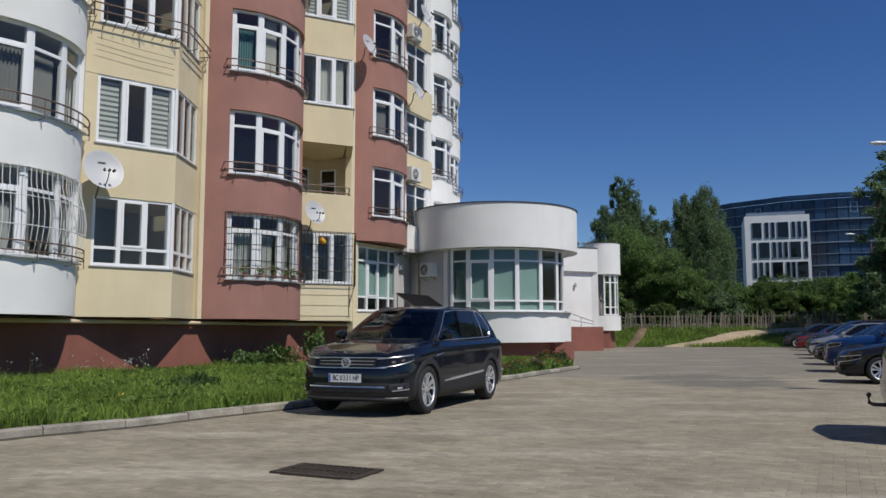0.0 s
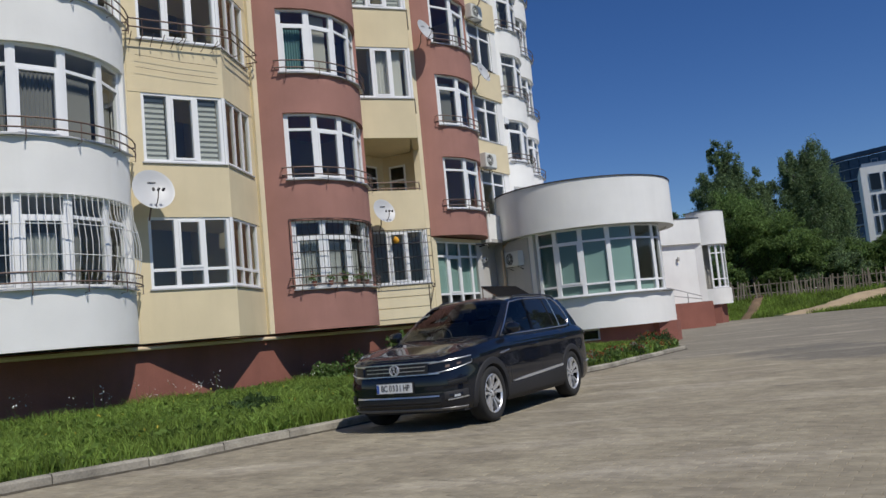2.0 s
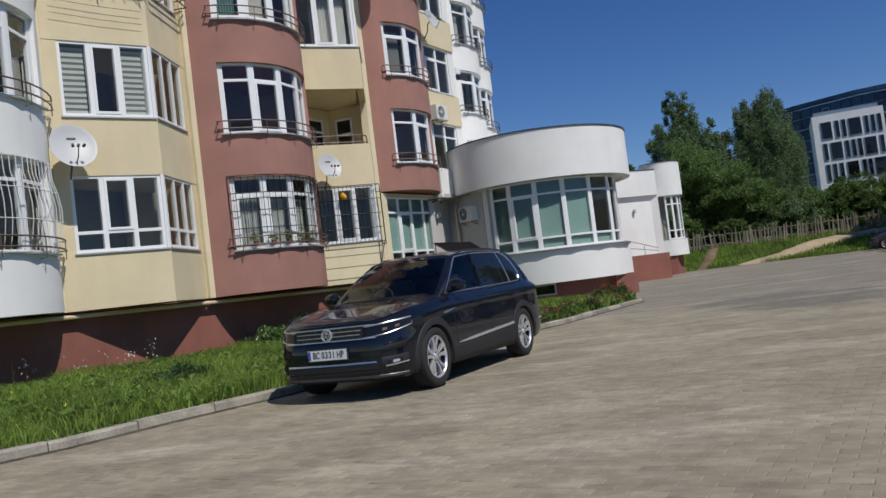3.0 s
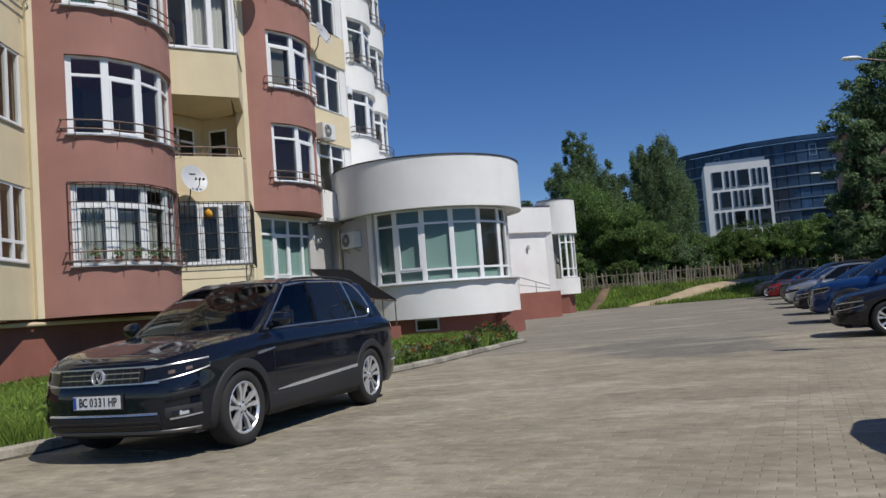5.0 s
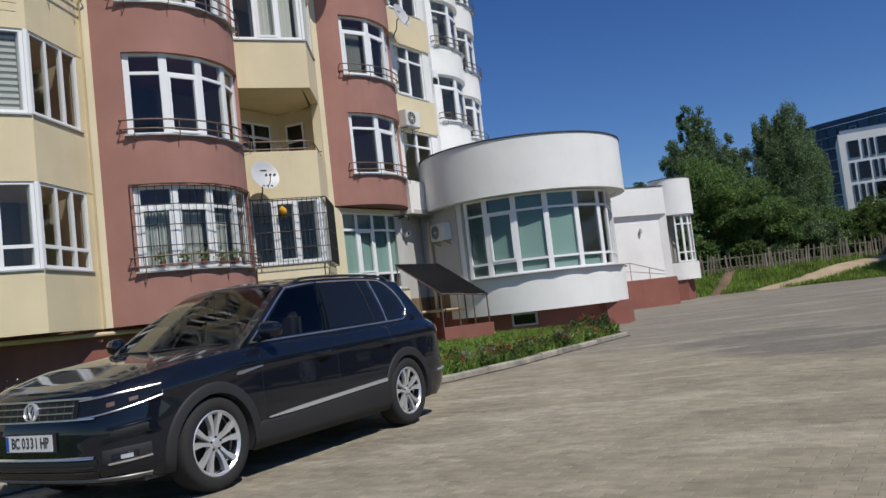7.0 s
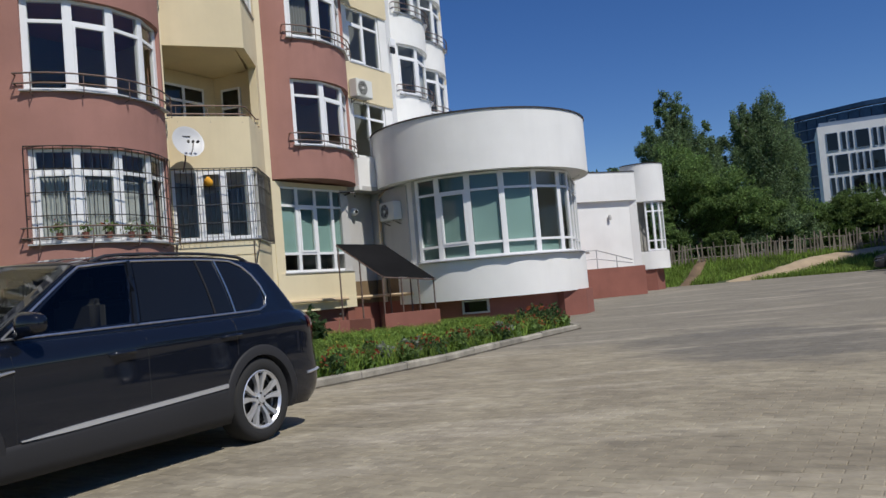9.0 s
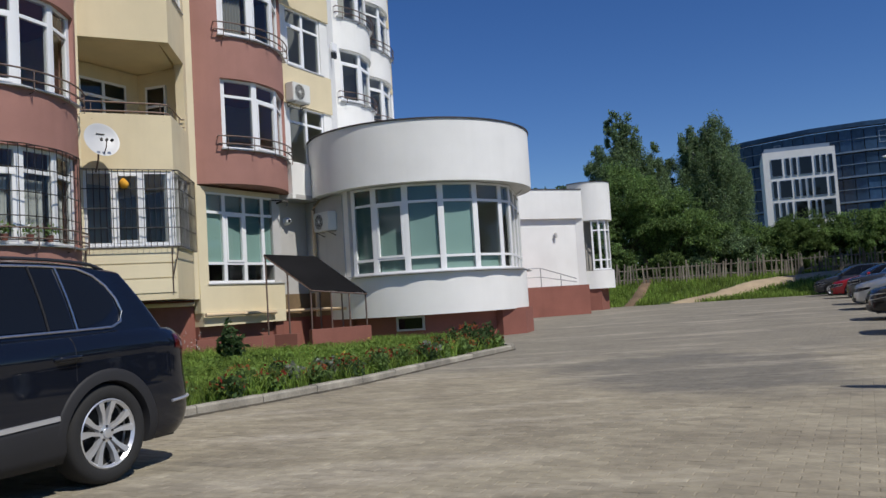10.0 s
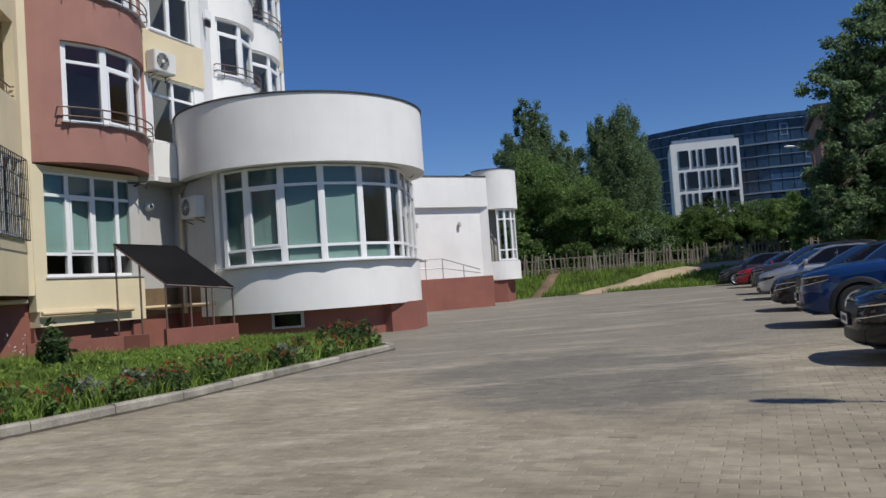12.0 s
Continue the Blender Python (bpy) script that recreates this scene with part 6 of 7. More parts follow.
slab(bm, [tuple(HOUSE @ Vector((x, y, 0)))[:2] for x, y in ((11.4, 0.1), (14.4, 0.0), (14.4, 0.3), (11.4, 0.3))], 0.0, 0.858)
part("plinth", bm, PLINTH, base_top, "dark red recessed plinth")

# ---- kerb ----
KERBSTONE = varied(mat("kerb_concrete", (0.345, 0.32, 0.265), 0.9, var=0.36, scale=25, fine=45, bump=0.6, stain=0.45), 0.22)
kerb = tagged(new("kerb"), "pale concrete kerb of long stones", "kerb", kind="structure")
kl = Line(KERB + [(4.42, 26.6), (4.2, 27.15), (3.5, 29.6)])
a, n_stone = 0.0, 0
while a < kl.a[-1] - 0.1:
    b = min(a + 1.0, kl.a[-1])
    bm = bmesh.new()
    rr = []
    j = random.uniform(-0.008, 0.008)
    for t in kl.stops(a + 0.006, b - 0.006):
        q = [(-0.15, -0.1), (-0.15, 0.105 + j), (-0.02, 0.11 + j), (0.0, 0.085 + j), (0.0, -0.1)]
        rr.append([bm.verts.new((*kl.at(t, o), z)) for o, z in q])
    for p, q in zip(rr, rr[1:]):
        for i in range(5):
            bm.faces.new((p[i], p[(i + 1) % 5], q[(i + 1) % 5], q[i]))
    bm.faces.new(rr[0])
    bm.faces.new(rr[-1][::-1])
    part("kerbstone", bm, KERBSTONE, kerb)
    a = b

# ---- dirt along the foot of the kerb ----
GRIME = mat("dark_kerb_dirt", (0.075, 0.065, 0.048), 0.95, var=0.4, scale=30, fine=40, bump=0.5)
bm = bmesh.new()
prev = None
steps = int(kl.a[-1] / 0.09)
for i in range(steps + 1):
    t = kl.a[-1] * i / steps
    w = max(0.006, 0.028 + 0.045 * noise.noise((t * 2.3, 0, 5)) + 0.02 * noise.noise((t * 9, 0, 1)))
    row = [bm.verts.new((*kl.at(t, -0.01), 0.022)), bm.verts.new((*kl.at(t, w * 0.5), 0.012)), bm.verts.new((*kl.at(t, w), -0.002))]
    if prev:
        for a_, b_ in ((0, 1), (1, 2)):
            bm.faces.new((prev[a_], prev[b_], row[b_], row[a_]))
    prev = row
tagged(part("kerb_dirt", bm, GRIME, smooth=True), "dark dirt gathered along the kerb's foot", "dirt", kind="stuff")

# ---- drain grate ----
RUST = mat("rusty_cast_iron", (0.075, 0.058, 0.045), 0.8, metal=0.3, var=0.4, fine=50, bump=0.4)
dg = thing("drain_grate", "rusty iron drain grate sunk in the paving", "drain grate", Matrix.Translation((-1.0, 7.1, 0.006)) @ Matrix.Rotation(radians(-25), 4, "Z"))
bm = bmesh.new()
for b in ((-0.42, 0.42, -0.25, -0.21), (-0.42, 0.42, 0.21, 0.25), (-0.42, -0.38, -0.21, 0.21), (0.38, 0.42, -0.21, 0.21)):
    box(bm, *b, -0.02, 0.012)
part("frame", bm, RUST, dg)
# thin black sheet under the bars, painted shade in place of a hollow
bm = bmesh.new()
box(bm, -0.38, 0.38, -0.21, 0.21, -0.004, 0.0)
part("pit_shade", bm, INK, dg)
for i in range(13):
    bm = bmesh.new()
    x = -0.36 + 0.06 * i
    box(bm, x - 0.011, x + 0.011, -0.21, 0.21, 0.001, 0.011)
    part("bar", bm, RUST, dg)
bm = bmesh.new()
box(bm, -0.38, 0.38, -0.015, 0.015, 0.0112, 0.014)
part("cross_bar", bm, RUST, dg)

# ---- lawn growth ----
def inside(px, py, poly):
    r = np.zeros(len(px), bool)
    k = len(poly)
    for i in range(k):
        (x0, y0), (x1, y1) = poly[i], poly[(i + 1) % k]
        c = ((y0 > py) != (y1 > py)) & (px < (x1 - x0) * (py - y0) / (y1 - y0 + 1e-12) + x0)
        r ^= c
    return r


def blades(name, pts, z, h, w, material, label, category, rng, lean=0.5):
    """Grass: every blade is a bent strip of three triangles."""
    k = len(pts)
    ang = rng.uniform(0, 2 * math.pi, k)
    hh = h * rng.uniform(0.45, 1.25, k)
    ww = w * rng.uniform(0.7, 1.3, k)
    dx, dy = np.cos(ang), np.sin(ang)
    ln = hh * rng.uniform(0.1, lean, k)
    la = rng.uniform(0, 2 * math.pi, k)
    lx, ly = np.cos(la) * ln, np.sin(la) * ln
    x, y = pts[:, 0], pts[:, 1]
    v = np.stack([np.stack([x - dx * ww, y - dy * ww, z], 1), np.stack([x + dx * ww, y + dy * ww, z], 1),
                  np.stack([x - dx * ww * 0.7 + lx * 0.35, y - dy * ww * 0.7 + ly * 0.35, z + hh * 0.6], 1),
                  np.stack([x + dx * ww * 0.7 + lx * 0.35, y + dy * ww * 0.7 + ly * 0.35, z + hh * 0.6], 1),
                  np.stack([x + lx, y + ly, z + hh], 1)], 1).reshape(-1, 3)
    o = np.arange(k) * 5
    f4 = np.stack([o, o + 1, o + 3, o + 2], 1).tolist()
    f3 = np.stack([o + 2, o + 3, o + 4], 1).tolist()
    me = bpy.data.meshes.new(name)
    me.from_pydata(v.tolist(), [], f4 + f3)
    me.materials.append(material)
    return tagged(new(name, me), label, category, kind="stuff")


GRASS = leaf_mat("grass_blade", (0.245, 0.355, 0.075), 0.5)
rng = np.random.default_rng(11)
poly = [(x - 0.18, y + 0.08) for x, y in KERB] + [(4.0, 27.1), (3.2, 29.6), (0.9, 31.0), (-0.3, 28.3), (-1.3, 28.6), (-3.0, 27.75), (-3.4, 28.3), (-9.0, 19.2), (-13.0, 11.5), (-16.0, 5.0)]
cand = np.stack([rng.uniform(-16, 4.5, 420000), rng.uniform(2, 31, 420000)], 1)
cand = cand[inside(cand[:, 0], cand[:, 1], poly)]
dens = np.array([noise.noise((x * 0.7, y * 0.7, 0)) for x, y in cand])
cand = cand[rng.uniform(-0.9, 0.6, len(cand)) < dens + 0.25][:170000]
zz = np.full(len(cand), 0.085)
hm = np.array([max(0.07, 0.22 + 0.20 * noise.noise((x * 0.55, y * 0.55, 3)) + 0.10 * noise.noise((x * 2.1, y * 2.1, 8))) for x, y in cand])
blades("grass", cand, zz, hm, 0.008, GRASS, "long uncut green grass on the lawn strip", "grass", rng, 1.1)

# broad low leaves among the blades
LAWNLEAF = leaf_mat("meadow_leaf", (0.20, 0.31, 0.07), 0.45)
lv = cand[rng.integers(0, len(cand), 46000)]
lv = lv[np.array([noise.noise((x * 0.9, y * 0.9, 7)) for x, y in lv]) > -0.05]
tagged(leaf_mesh("meadow_leaves", np.column_stack([lv, 0.10 + rng.uniform(0, 0.2, len(lv))]), np.full(len(lv), 0.055), LAWNLEAF, None, rng), "broad low meadow leaves in the lawn", "weeds", kind="stuff")

# tall weeds with pale heads near the plinth
wk = 60
t = rng.uniform(0, 1, wk)
wp = np.stack([-11.5 + 8.5 * t + rng.normal(0, 0.5, wk) + 0.9, 15.0 + 13.3 * t + rng.normal(0, 0.5, wk) - 0.5], 1)
wp = wp[inside(wp[:, 0], wp[:, 1], poly)]
blades("weed_stalks", wp, np.full(len(wp), 0.09), np.full(len(wp), 0.62), 0.006, PALELEAF, "tall thin weed stalks by the plinth", "weeds", rng, 0.3)
hp = np.repeat(np.column_stack([wp, 0.45 + rng.uniform(0, 0.3, len(wp))]), 4, 0) + rng.normal(0, 0.05, (len(wp) * 4, 3))
tagged(leaf_mesh("weed_heads", hp, np.full(len(hp), 0.022), PETAL_W, None, rng), "small white weed blossoms", "weeds", kind="stuff")
cl = cand[rng.integers(0, len(cand), 260)]
tagged(leaf_mesh("clover_heads", np.column_stack([cl, rng.uniform(0.2, 0.4, len(cl))]), np.full(len(cl), 0.028), PETAL_Y, None, rng), "small yellow meadow blossoms", "weeds", kind="stuff")


def plant(name, label, category, x, y, z, r, h, material, blossom=None, leaf=0.05, k=260, seed=0, group=""):
    g = thing(name, label, category, Matrix.Translation((x, y, z)), group)
    q = np.random.default_rng(seed)
    bm = bmesh.new()
    for i in range(5):
        a = q.uniform(0, 2 * math.pi)
        tube(bm, [(0, 0, -0.02), (0.3 * r * math.cos(a), 0.3 * r * math.sin(a), 0.4 * h), (0.7 * r * math.cos(a), 0.7 * r * math.sin(a), 0.8 * h)], 0.008, 4)
    part("stem", bm, DARKLEAF, g)
    d = q.normal(size=(k, 3))
    d /= np.linalg.norm(d, axis=1)[:, None]
    d *= q.uniform(0.45, 1.0, (k, 1)) * (1 + 0.3 * np.sin(5 * d[:, :1] + seed))
    leaf_mesh("foliage", d * (r, r, h * 0.5) + (0, 0, h * 0.5), [leaf] * k, material, g, q)
    if blossom:
        m = k // 8
        d = q.normal(size=(m, 3))
        d[:, 2] = np.abs(d[:, 2])
        d /= np.linalg.norm(d, axis=1)[:, None]
        leaf_mesh("blossom", d * (r, r, h * 0.55) + (0, 0, h * 0.5), [0.034] * m, blossom, g, q)
    return g


# flower bed along the kerb
cols = (PETAL_R, PETAL_O, PETAL_R, PETAL_R, PETAL_O, PETAL_R)
for i in range(64):
    a = 0.36 + 0.62 * i / 63
    p = kl.at(kl.a[-1] * a + 0.0, (-0.30, -0.52, -0.36, -0.66)[i % 4])
    if p.y < 17.5 or p.y > 26.4:
        continue
    q = cols[i % 6]
    word = {PETAL_R: "red", PETAL_O: "orange", PETAL_W: "white"}[q]
    plant("flower_plant", "low garden plant with %s blossoms beside the kerb" % word, "flower", p.x, p.y, 0.08, 0.20 + 0.05 * (i * 7 % 5) / 4, 0.26 + 0.12 * (i * 3 % 7) / 6, (DARKLEAF, LEAF, LEAF)[i % 3], q, 0.045, 220, i, "flowers along the kerb")
for i in range(11):
    p = kl.at(kl.a[-1] - 4.5 + 0.33 * i, -0.55 - 0.35 * (i % 2))
    if p.y < 26.9:
        plant("flower_plant", "red flowering garden plant at the bed's end", "flower", p.x, p.y, 0.08, 0.27, 0.5, DARKLEAF, (PETAL_R, PETAL_O)[i % 2], 0.05, 240, 60 + i, "flowers along the kerb")
SILVERLEAF = leaf_mat("silver_leaf", (0.30, 0.33, 0.27), 0.3)
for x, y, s in ((1.30, 20.75, 5), (0.92, 20.2, 15), (2.72, 23.7, 16)):
    plant("silver_plant", "silvery white leaved plant beside the kerb", "flower", x, y, 0.08, 0.2, 0.34, SILVERLEAF, None, 0.04, 220, s, "silver plants")
plant("small_conifer", "small dark conifer bush on the lawn", "bush", -1.40, 25.2, 0.08, 0.30, 0.85, DARKLEAF, None, 0.075, 420, 8)
for x, y, r, h, m, s in ((-4.9, 24.2, 0.6, 0.8, PALELEAF, 3), (-5.6, 23.2, 0.45, 0.6, LEAF, 4), (-4.0, 25.6, 0.35, 1.25, LEAF, 6), (-4.4, 14.6, 0.6, 0.35, DARKLEAF, 7)):
    plant("shrub", "leafy green shrub on the lawn by the plinth", "bush", x, y, 0.08, r, h, m, None, 0.07, 650, s, "shrubs by the house")

# ---- bank: grass, path, fence ----
k = 60000
cand = np.stack([rng.uniform(9, 40, k), 53.3 + 7.5 * rng.uniform(0, 1, k) ** 1.2], 1)
ok = np.ones(len(cand), bool)
PATHS = (((14.6, 53.5), (17.5, 54.8), (20.5, 56.6), (23.6, 57.6), (29, 58.2), 0.8), ((12.2, 53.4), (13.1, 55.2), (13.9, 57.0), (14.4, 58.2), (14.6, 59), 0.38))
for path in PATHS:
    pl_ = Line(path[:-1])
    for a in np.linspace(0, pl_.a[-1], 60):
        p = pl_.at(a)
        ok &= (cand[:, 0] - p.x) ** 2 + (cand[:, 1] - p.y) ** 2 > (path[-1] * 0.85) ** 2
cand = cand[ok]
blades("bank_grass", cand, np.array([rise(x, y) - 0.03 for x, y in cand]), np.full(len(cand), 0.30), 0.022, GRASS, "rough green grass on the bank", "grass", rng)
SAND = mat("pale_sand", (0.41, 0.32, 0.21), 0.95, var=0.2, scale=12, fine=40, bump=0.4)
DIRT = mat("brown_dirt", (0.17, 0.115, 0.07), 0.95, var=0.3, scale=12, fine=40, bump=0.4)
for path, material, lab in zip(PATHS, (SAND, DIRT), ("pale sandy footpath up the bank", "narrow brown trodden path up the bank")):
    pl_ = Line(path[:-1])
    bm = bmesh.new()
    rr = []
    for i, a in enumerate(np.linspace(0, pl_.a[-1], 40)):
        row = []
        for o in (-1, -0.5, 0, 0.5, 1):
            p = pl_.at(a, o * path[-1] * (1 + 0.3 * noise.noise((a * 1.5, o * 2, 1))))
            row.append(bm.verts.new((p.x, p.y, rise(p.x, p.y) + (0.13 * min(1.0, i / 5) - 0.01 if abs(o) < 1 else -0.05))))
        rr.append(row)
    for p, q in zip(rr, rr[1:]):
        for i in range(4):
            bm.faces.new((p[i], p[i + 1], q[i + 1], q[i]))
    tagged(part("footpath", bm, material, smooth=True), lab, "path", kind="structure")

FENCEW = varied(mat("weathered_fence_wood", (0.20, 0.175, 0.14), 0.9, var=0.3, scale=10, fine=30, bump=0.3), 0.35)
fence = thing("fence", "weathered grey wooden paling fence, uneven", "fence")
fl = Line([(11.2, 57.6), (18.0, 58.0), (26.5, 58.6), (33.0, 58.8)])
a = 0.0
while a < fl.a[-1]:
    p = fl.at(a)
    z = rise(p.x, p.y) - 0.1
    if random.random() > 0.07:
        h = random.uniform(1.0, 1.5)
        bm = bmesh.new()
        w, ln = random.uniform(0.04, 0.07), random.uniform(-0.09, 0.09)
        m = Matrix.Translation((p.x, p.y, z)) @ Matrix.Rotation(ln, 4, "Y")
        box(bm, -w, w, -0.012, 0.012, 0, h, m)
        bm.verts.ensure_lookup_table()
        for i in (4, 7):
            bm.verts[i].co += Vector((w * 0.7, 0, 0.02))
        part("paling", bm, FENCEW, fence)
    a += random.uniform(0.14, 0.24)
for z in (0.35, 0.95):
    bm = bmesh.new()
    tube(bm, [(*fl.at(fl.a[-1] * i / 24, -0.05), rise(*fl.at(fl.a[-1] * i / 24)) + z + 0.05 * random.uniform(-1, 1)) for i in range(25)], 0.035, 5)
    part("rail", bm, FENCEW, fence)

# ---- trees ----
BARK = mat("tree_bark", (0.10, 0.08, 0.06), 0.95, var=0.4, scale=20, fine=20, bump=0.5)
BIRCH = mat("pale_birch_bark", (0.32, 0.30, 0.27), 0.9, var=0.5, scale=30, fine=12, bump=0.4)


def tree(x, y, z, h, lobes, leaf, count, material, label, seed, bark=None, droop=0.0, name="tree", group="trees beyond the yard", clumps=70):
    """lobes: (dx, dy, height, radius across, half height) of the crown's masses."""
    g = thing(name, label, "tree" if name == "tree" else "bush", Matrix.Translation((x, y, z)), group)
    q = np.random.default_rng(seed)
    bm = bmesh.new()
    tops = [Vector((dx, dy, hz)) for dx, dy, hz, r, hh in lobes]
    r0 = 0.012 * h + 0.05
    peak = max(tops, key=lambda v: v.z)
    rings = []
    for i in range(9):
        f = i / 8
        c = Vector((peak.x * f * f + 0.12 * math.sin(3 * f + seed), peak.y * f * f, f * peak.z))
        r = r0 * (1 - 0.85 * f)
        rings.append([bm.verts.new(c + Vector((r * math.cos(a * math.pi / 4), r * math.sin(a * math.pi / 4), 0))) for a in range(8)])
    for p, w in zip(rings, rings[1:]):
        for a in range(8):
            bm.faces.new((p[a], p[(a + 1) % 8], w[(a + 1) % 8], w[a]))
    trunk = part("trunk", bm, bark or BARK, g, smooth=True)
    pts, size = [], []
    vol = np.array([(r * r * hh) ** 0.7 for _, _, _, r, hh in lobes])
    limbs = bmesh.new()
    for (dx, dy, hz, r, hh), share in zip(lobes, vol / vol.sum()):
        n_c = max(6, int(clumps * share))
        d = q.normal(size=(n_c, 3))
        d /= np.linalg.norm(d, axis=1)[:, None]
        rad = q.uniform(0.35, 1.0, (n_c, 1)) ** 0.6
        tip = 1 - 0.35 * np.clip(d[:, 2:] * rad, 0, 1)
        cc = d * rad * (r, r, hh) * np.concatenate([tip, tip, np.ones_like(tip)], 1) * q.uniform(0.8, 1.2, (n_c, 1)) + (dx, dy, hz)
        for j, c in enumerate(cc):
            m = max(3, int(count * share / n_c))
            s = (0.25 + 0.75 * min(r, 2.4)) * q.uniform(0.09, 0.19)
            e = np.clip(q.normal(size=(m, 3)), -1.7, 1.7) * (s, s, s * (0.7 + droop))
            e[:, 2] -= np.abs(np.clip(q.normal(size=m), -1.8, 1.8)) * s * droop * 1.5
            pts.append(c + e)
            size.append(np.full(m, leaf))
            if j % 5 == 0:
                f = min(0.9, max(0.15, (c[2] - 0.25 * hh) / max(peak.z, 0.1) * 0.75))
                s0 = Vector((peak.x * f * f, peak.y * f * f, f * peak.z))
                tube(limbs, [s0, s0.lerp(Vector(c), 0.5) + Vector((0, 0, 0.04 * h)), Vector(c)], 0.0018 * h + 0.008, 4)
    part("limb", limbs, bark or BARK, g)
    leaf_mesh("crown", np.concatenate(pts), np.concatenate(size), material, g, q)
    return g


tree(17.5, 72, 1.4, 15, [(-1.75, 0, 12.1, 0.8, 2.3), (-0.5, 0, 11.3, 0.85, 2.2), (-1.1, 0, 9.2, 1.8, 2.3), (-3.0, 0, 8.8, 1.1, 2.2), (1.4, 0, 8.8, 0.95, 2.3), (0.4, 0, 8.0, 1.7, 2.4), (-2.2, 0, 6.6, 2.3, 2.7), (0.8, 0, 5.4, 2.4, 3.0), (-3.6, 0, 5.6, 1.5, 2.5), (2.0, 0, 6.2, 1.1, 2.4)], 0.085, 110000, TREELEAF, "tall birch-like tree with several pointed tops behind the fence", 1, droop=0.6, clumps=760)
tree(20.1, 74, 1.4, 11, [(0.3, 0, 8.7, 0.7, 1.5), (-0.3, 0, 6.4, 0.9, 2.0), (-1.0, 0, 4.0, 1.7, 2.6)], 0.085, 22000, TREELEAF, "slim drooping tree beside the tall birch", 2, droop=0.8, clumps=160)
tree(23.1, 72, 1.4, 14, [(0.4, 0, 11.1, 1.25, 1.7), (-1.5, 0, 10.3, 0.95, 1.8), (0.2, 0, 8.8, 2.2, 2.3), (2.1, 0, 7.4, 1.15, 2.7), (-1.8, 0, 7.6, 1.25, 2.8), (0.3, 0, 5.0, 2.6, 3.3)], 0.08, 100000, TREELEAF, "drooping birch tree behind the fence", 3, BIRCH, droop=1.2, clumps=620)
tree(14.2, 63, 1.4, 8, [(0, 0, 5.6, 2.4, 2.2), (1.8, 0.5, 4.0, 2.2, 2.4), (-2.2, 0, 4.2, 2.4, 2.6)], 0.085, 56000, LEAF, "broad green tree behind the fence", 4, clumps=300)
tree(17.6, 62, 1.4, 6, [(0, 0, 3.8, 2.2, 2.0), (1.6, 0, 2.6, 1.8, 1.8)], 0.085, 32000, LEAF, "green broadleaf tree at the fence", 5, clumps=180)
tree(10.2, 66, 1.4, 7, [(0, 0, 5.0, 2.2, 2.2), (2.4, 0, 3.6, 2.4, 2.4)], 0.17, 10000, TREELEAF, "dark tree behind the annex", 6)
for i, (x, y, h, r, m) in enumerate(((20.3, 61.5, 3.2, 2.0, TREELEAF), (22.6, 62, 3.6, 2.0, LEAF), (24.8, 61.5, 3.9, 1.9, PALELEAF), (26.8, 62.5, 3.8, 2.0, PALELEAF), (28.8, 61.5, 4.1, 2.1, LEAF), (31.0, 62, 4.3, 2.0, LEAF), (33.2, 61.5, 3.8, 2.2, TREELEAF), (36.0, 62, 4.2, 2.4, LEAF), (39, 60, 4.6, 2.6, DARKLEAF), (42, 58, 5, 2.8, LEAF), (12.4, 60.2, 2.6, 1.5, LEAF), (16.2, 60.0, 1.9, 1.1, PALELEAF))):
    tree(x, y, 1.4, h, [(0, 0, h * 0.68, r * 0.8, h * 0.34), (0.5 * r, 0, h * 0.42, r * 0.8, h * 0.42), (-0.6 * r, 0, h * 0.4, r * 0.75, h * 0.4)], 0.085, 18000, m, "leafy green bush behind the paling fence", 20 + i, name="bush", group="bushes behind the fence", clumps=120)
tree(26.9, 50.2, 0.2, 17, [(3.6, 0.5, 11.6, 2.2, 2.7), (1.4, 0, 9.8, 1.9, 2.2), (4.2, 0.4, 9.0, 2.6, 3.0), (6.2, 0.5, 13.6, 2.7, 3.2), (0.2, -0.9, 4.2, 1.7, 2.6), (0.5, -0.9, 7.4, 1.5, 2.3), (1.6, 0, 5.6, 1.9, 2.6), (4.6, 0.3, 5.0, 2.7, 3.0), (0.6, 0, 3.0, 1.3, 1.8)], 0.12, 56000, TREELEAF, "tall dark tree behind the parked cars", 9, BARK, clumps=380)
tree(31.5, 51.0, 0.2, 9, [(0, 0, 6.0, 2.8, 2.6), (-2.0, 0, 4.0, 2.2, 2.2), (2.4, 0, 5.0, 3.0, 3.0)], 0.16, 16000, TREELEAF, "dark leafy tree by the parking row", 12, clumps=80)
tree(29.6, 54.0, 0.6, 5, [(0, 0, 3.2, 2.0, 1.9), (-1.4, 0, 2.0, 1.4, 1.4)], 0.13, 7000, LEAF, "green bush at the end of the parking row", 13, name="bush", group="bushes behind the fence")
for i, (x, y, h) in enumerate(((12.5, 84, 5.5), (16.5, 83, 6), (20.5, 85, 5), (24.5, 83, 5.5), (28.5, 84, 5), (33, 83, 5.5), (38, 84, 5), (43, 83, 6))):
    tree(x, y, 1.3, h, [(0, 0, h * 0.55, 2.4, h * 0.45), (1.6, 0, h * 0.3, 1.8, h * 0.3), (-1.6, 0, h * 0.3, 1.8, h * 0.3)], 0.2, 6000, DARKLEAF, "dark bush in the thicket behind the trees", 50 + i, name="bush", group="thicket", clumps=60)
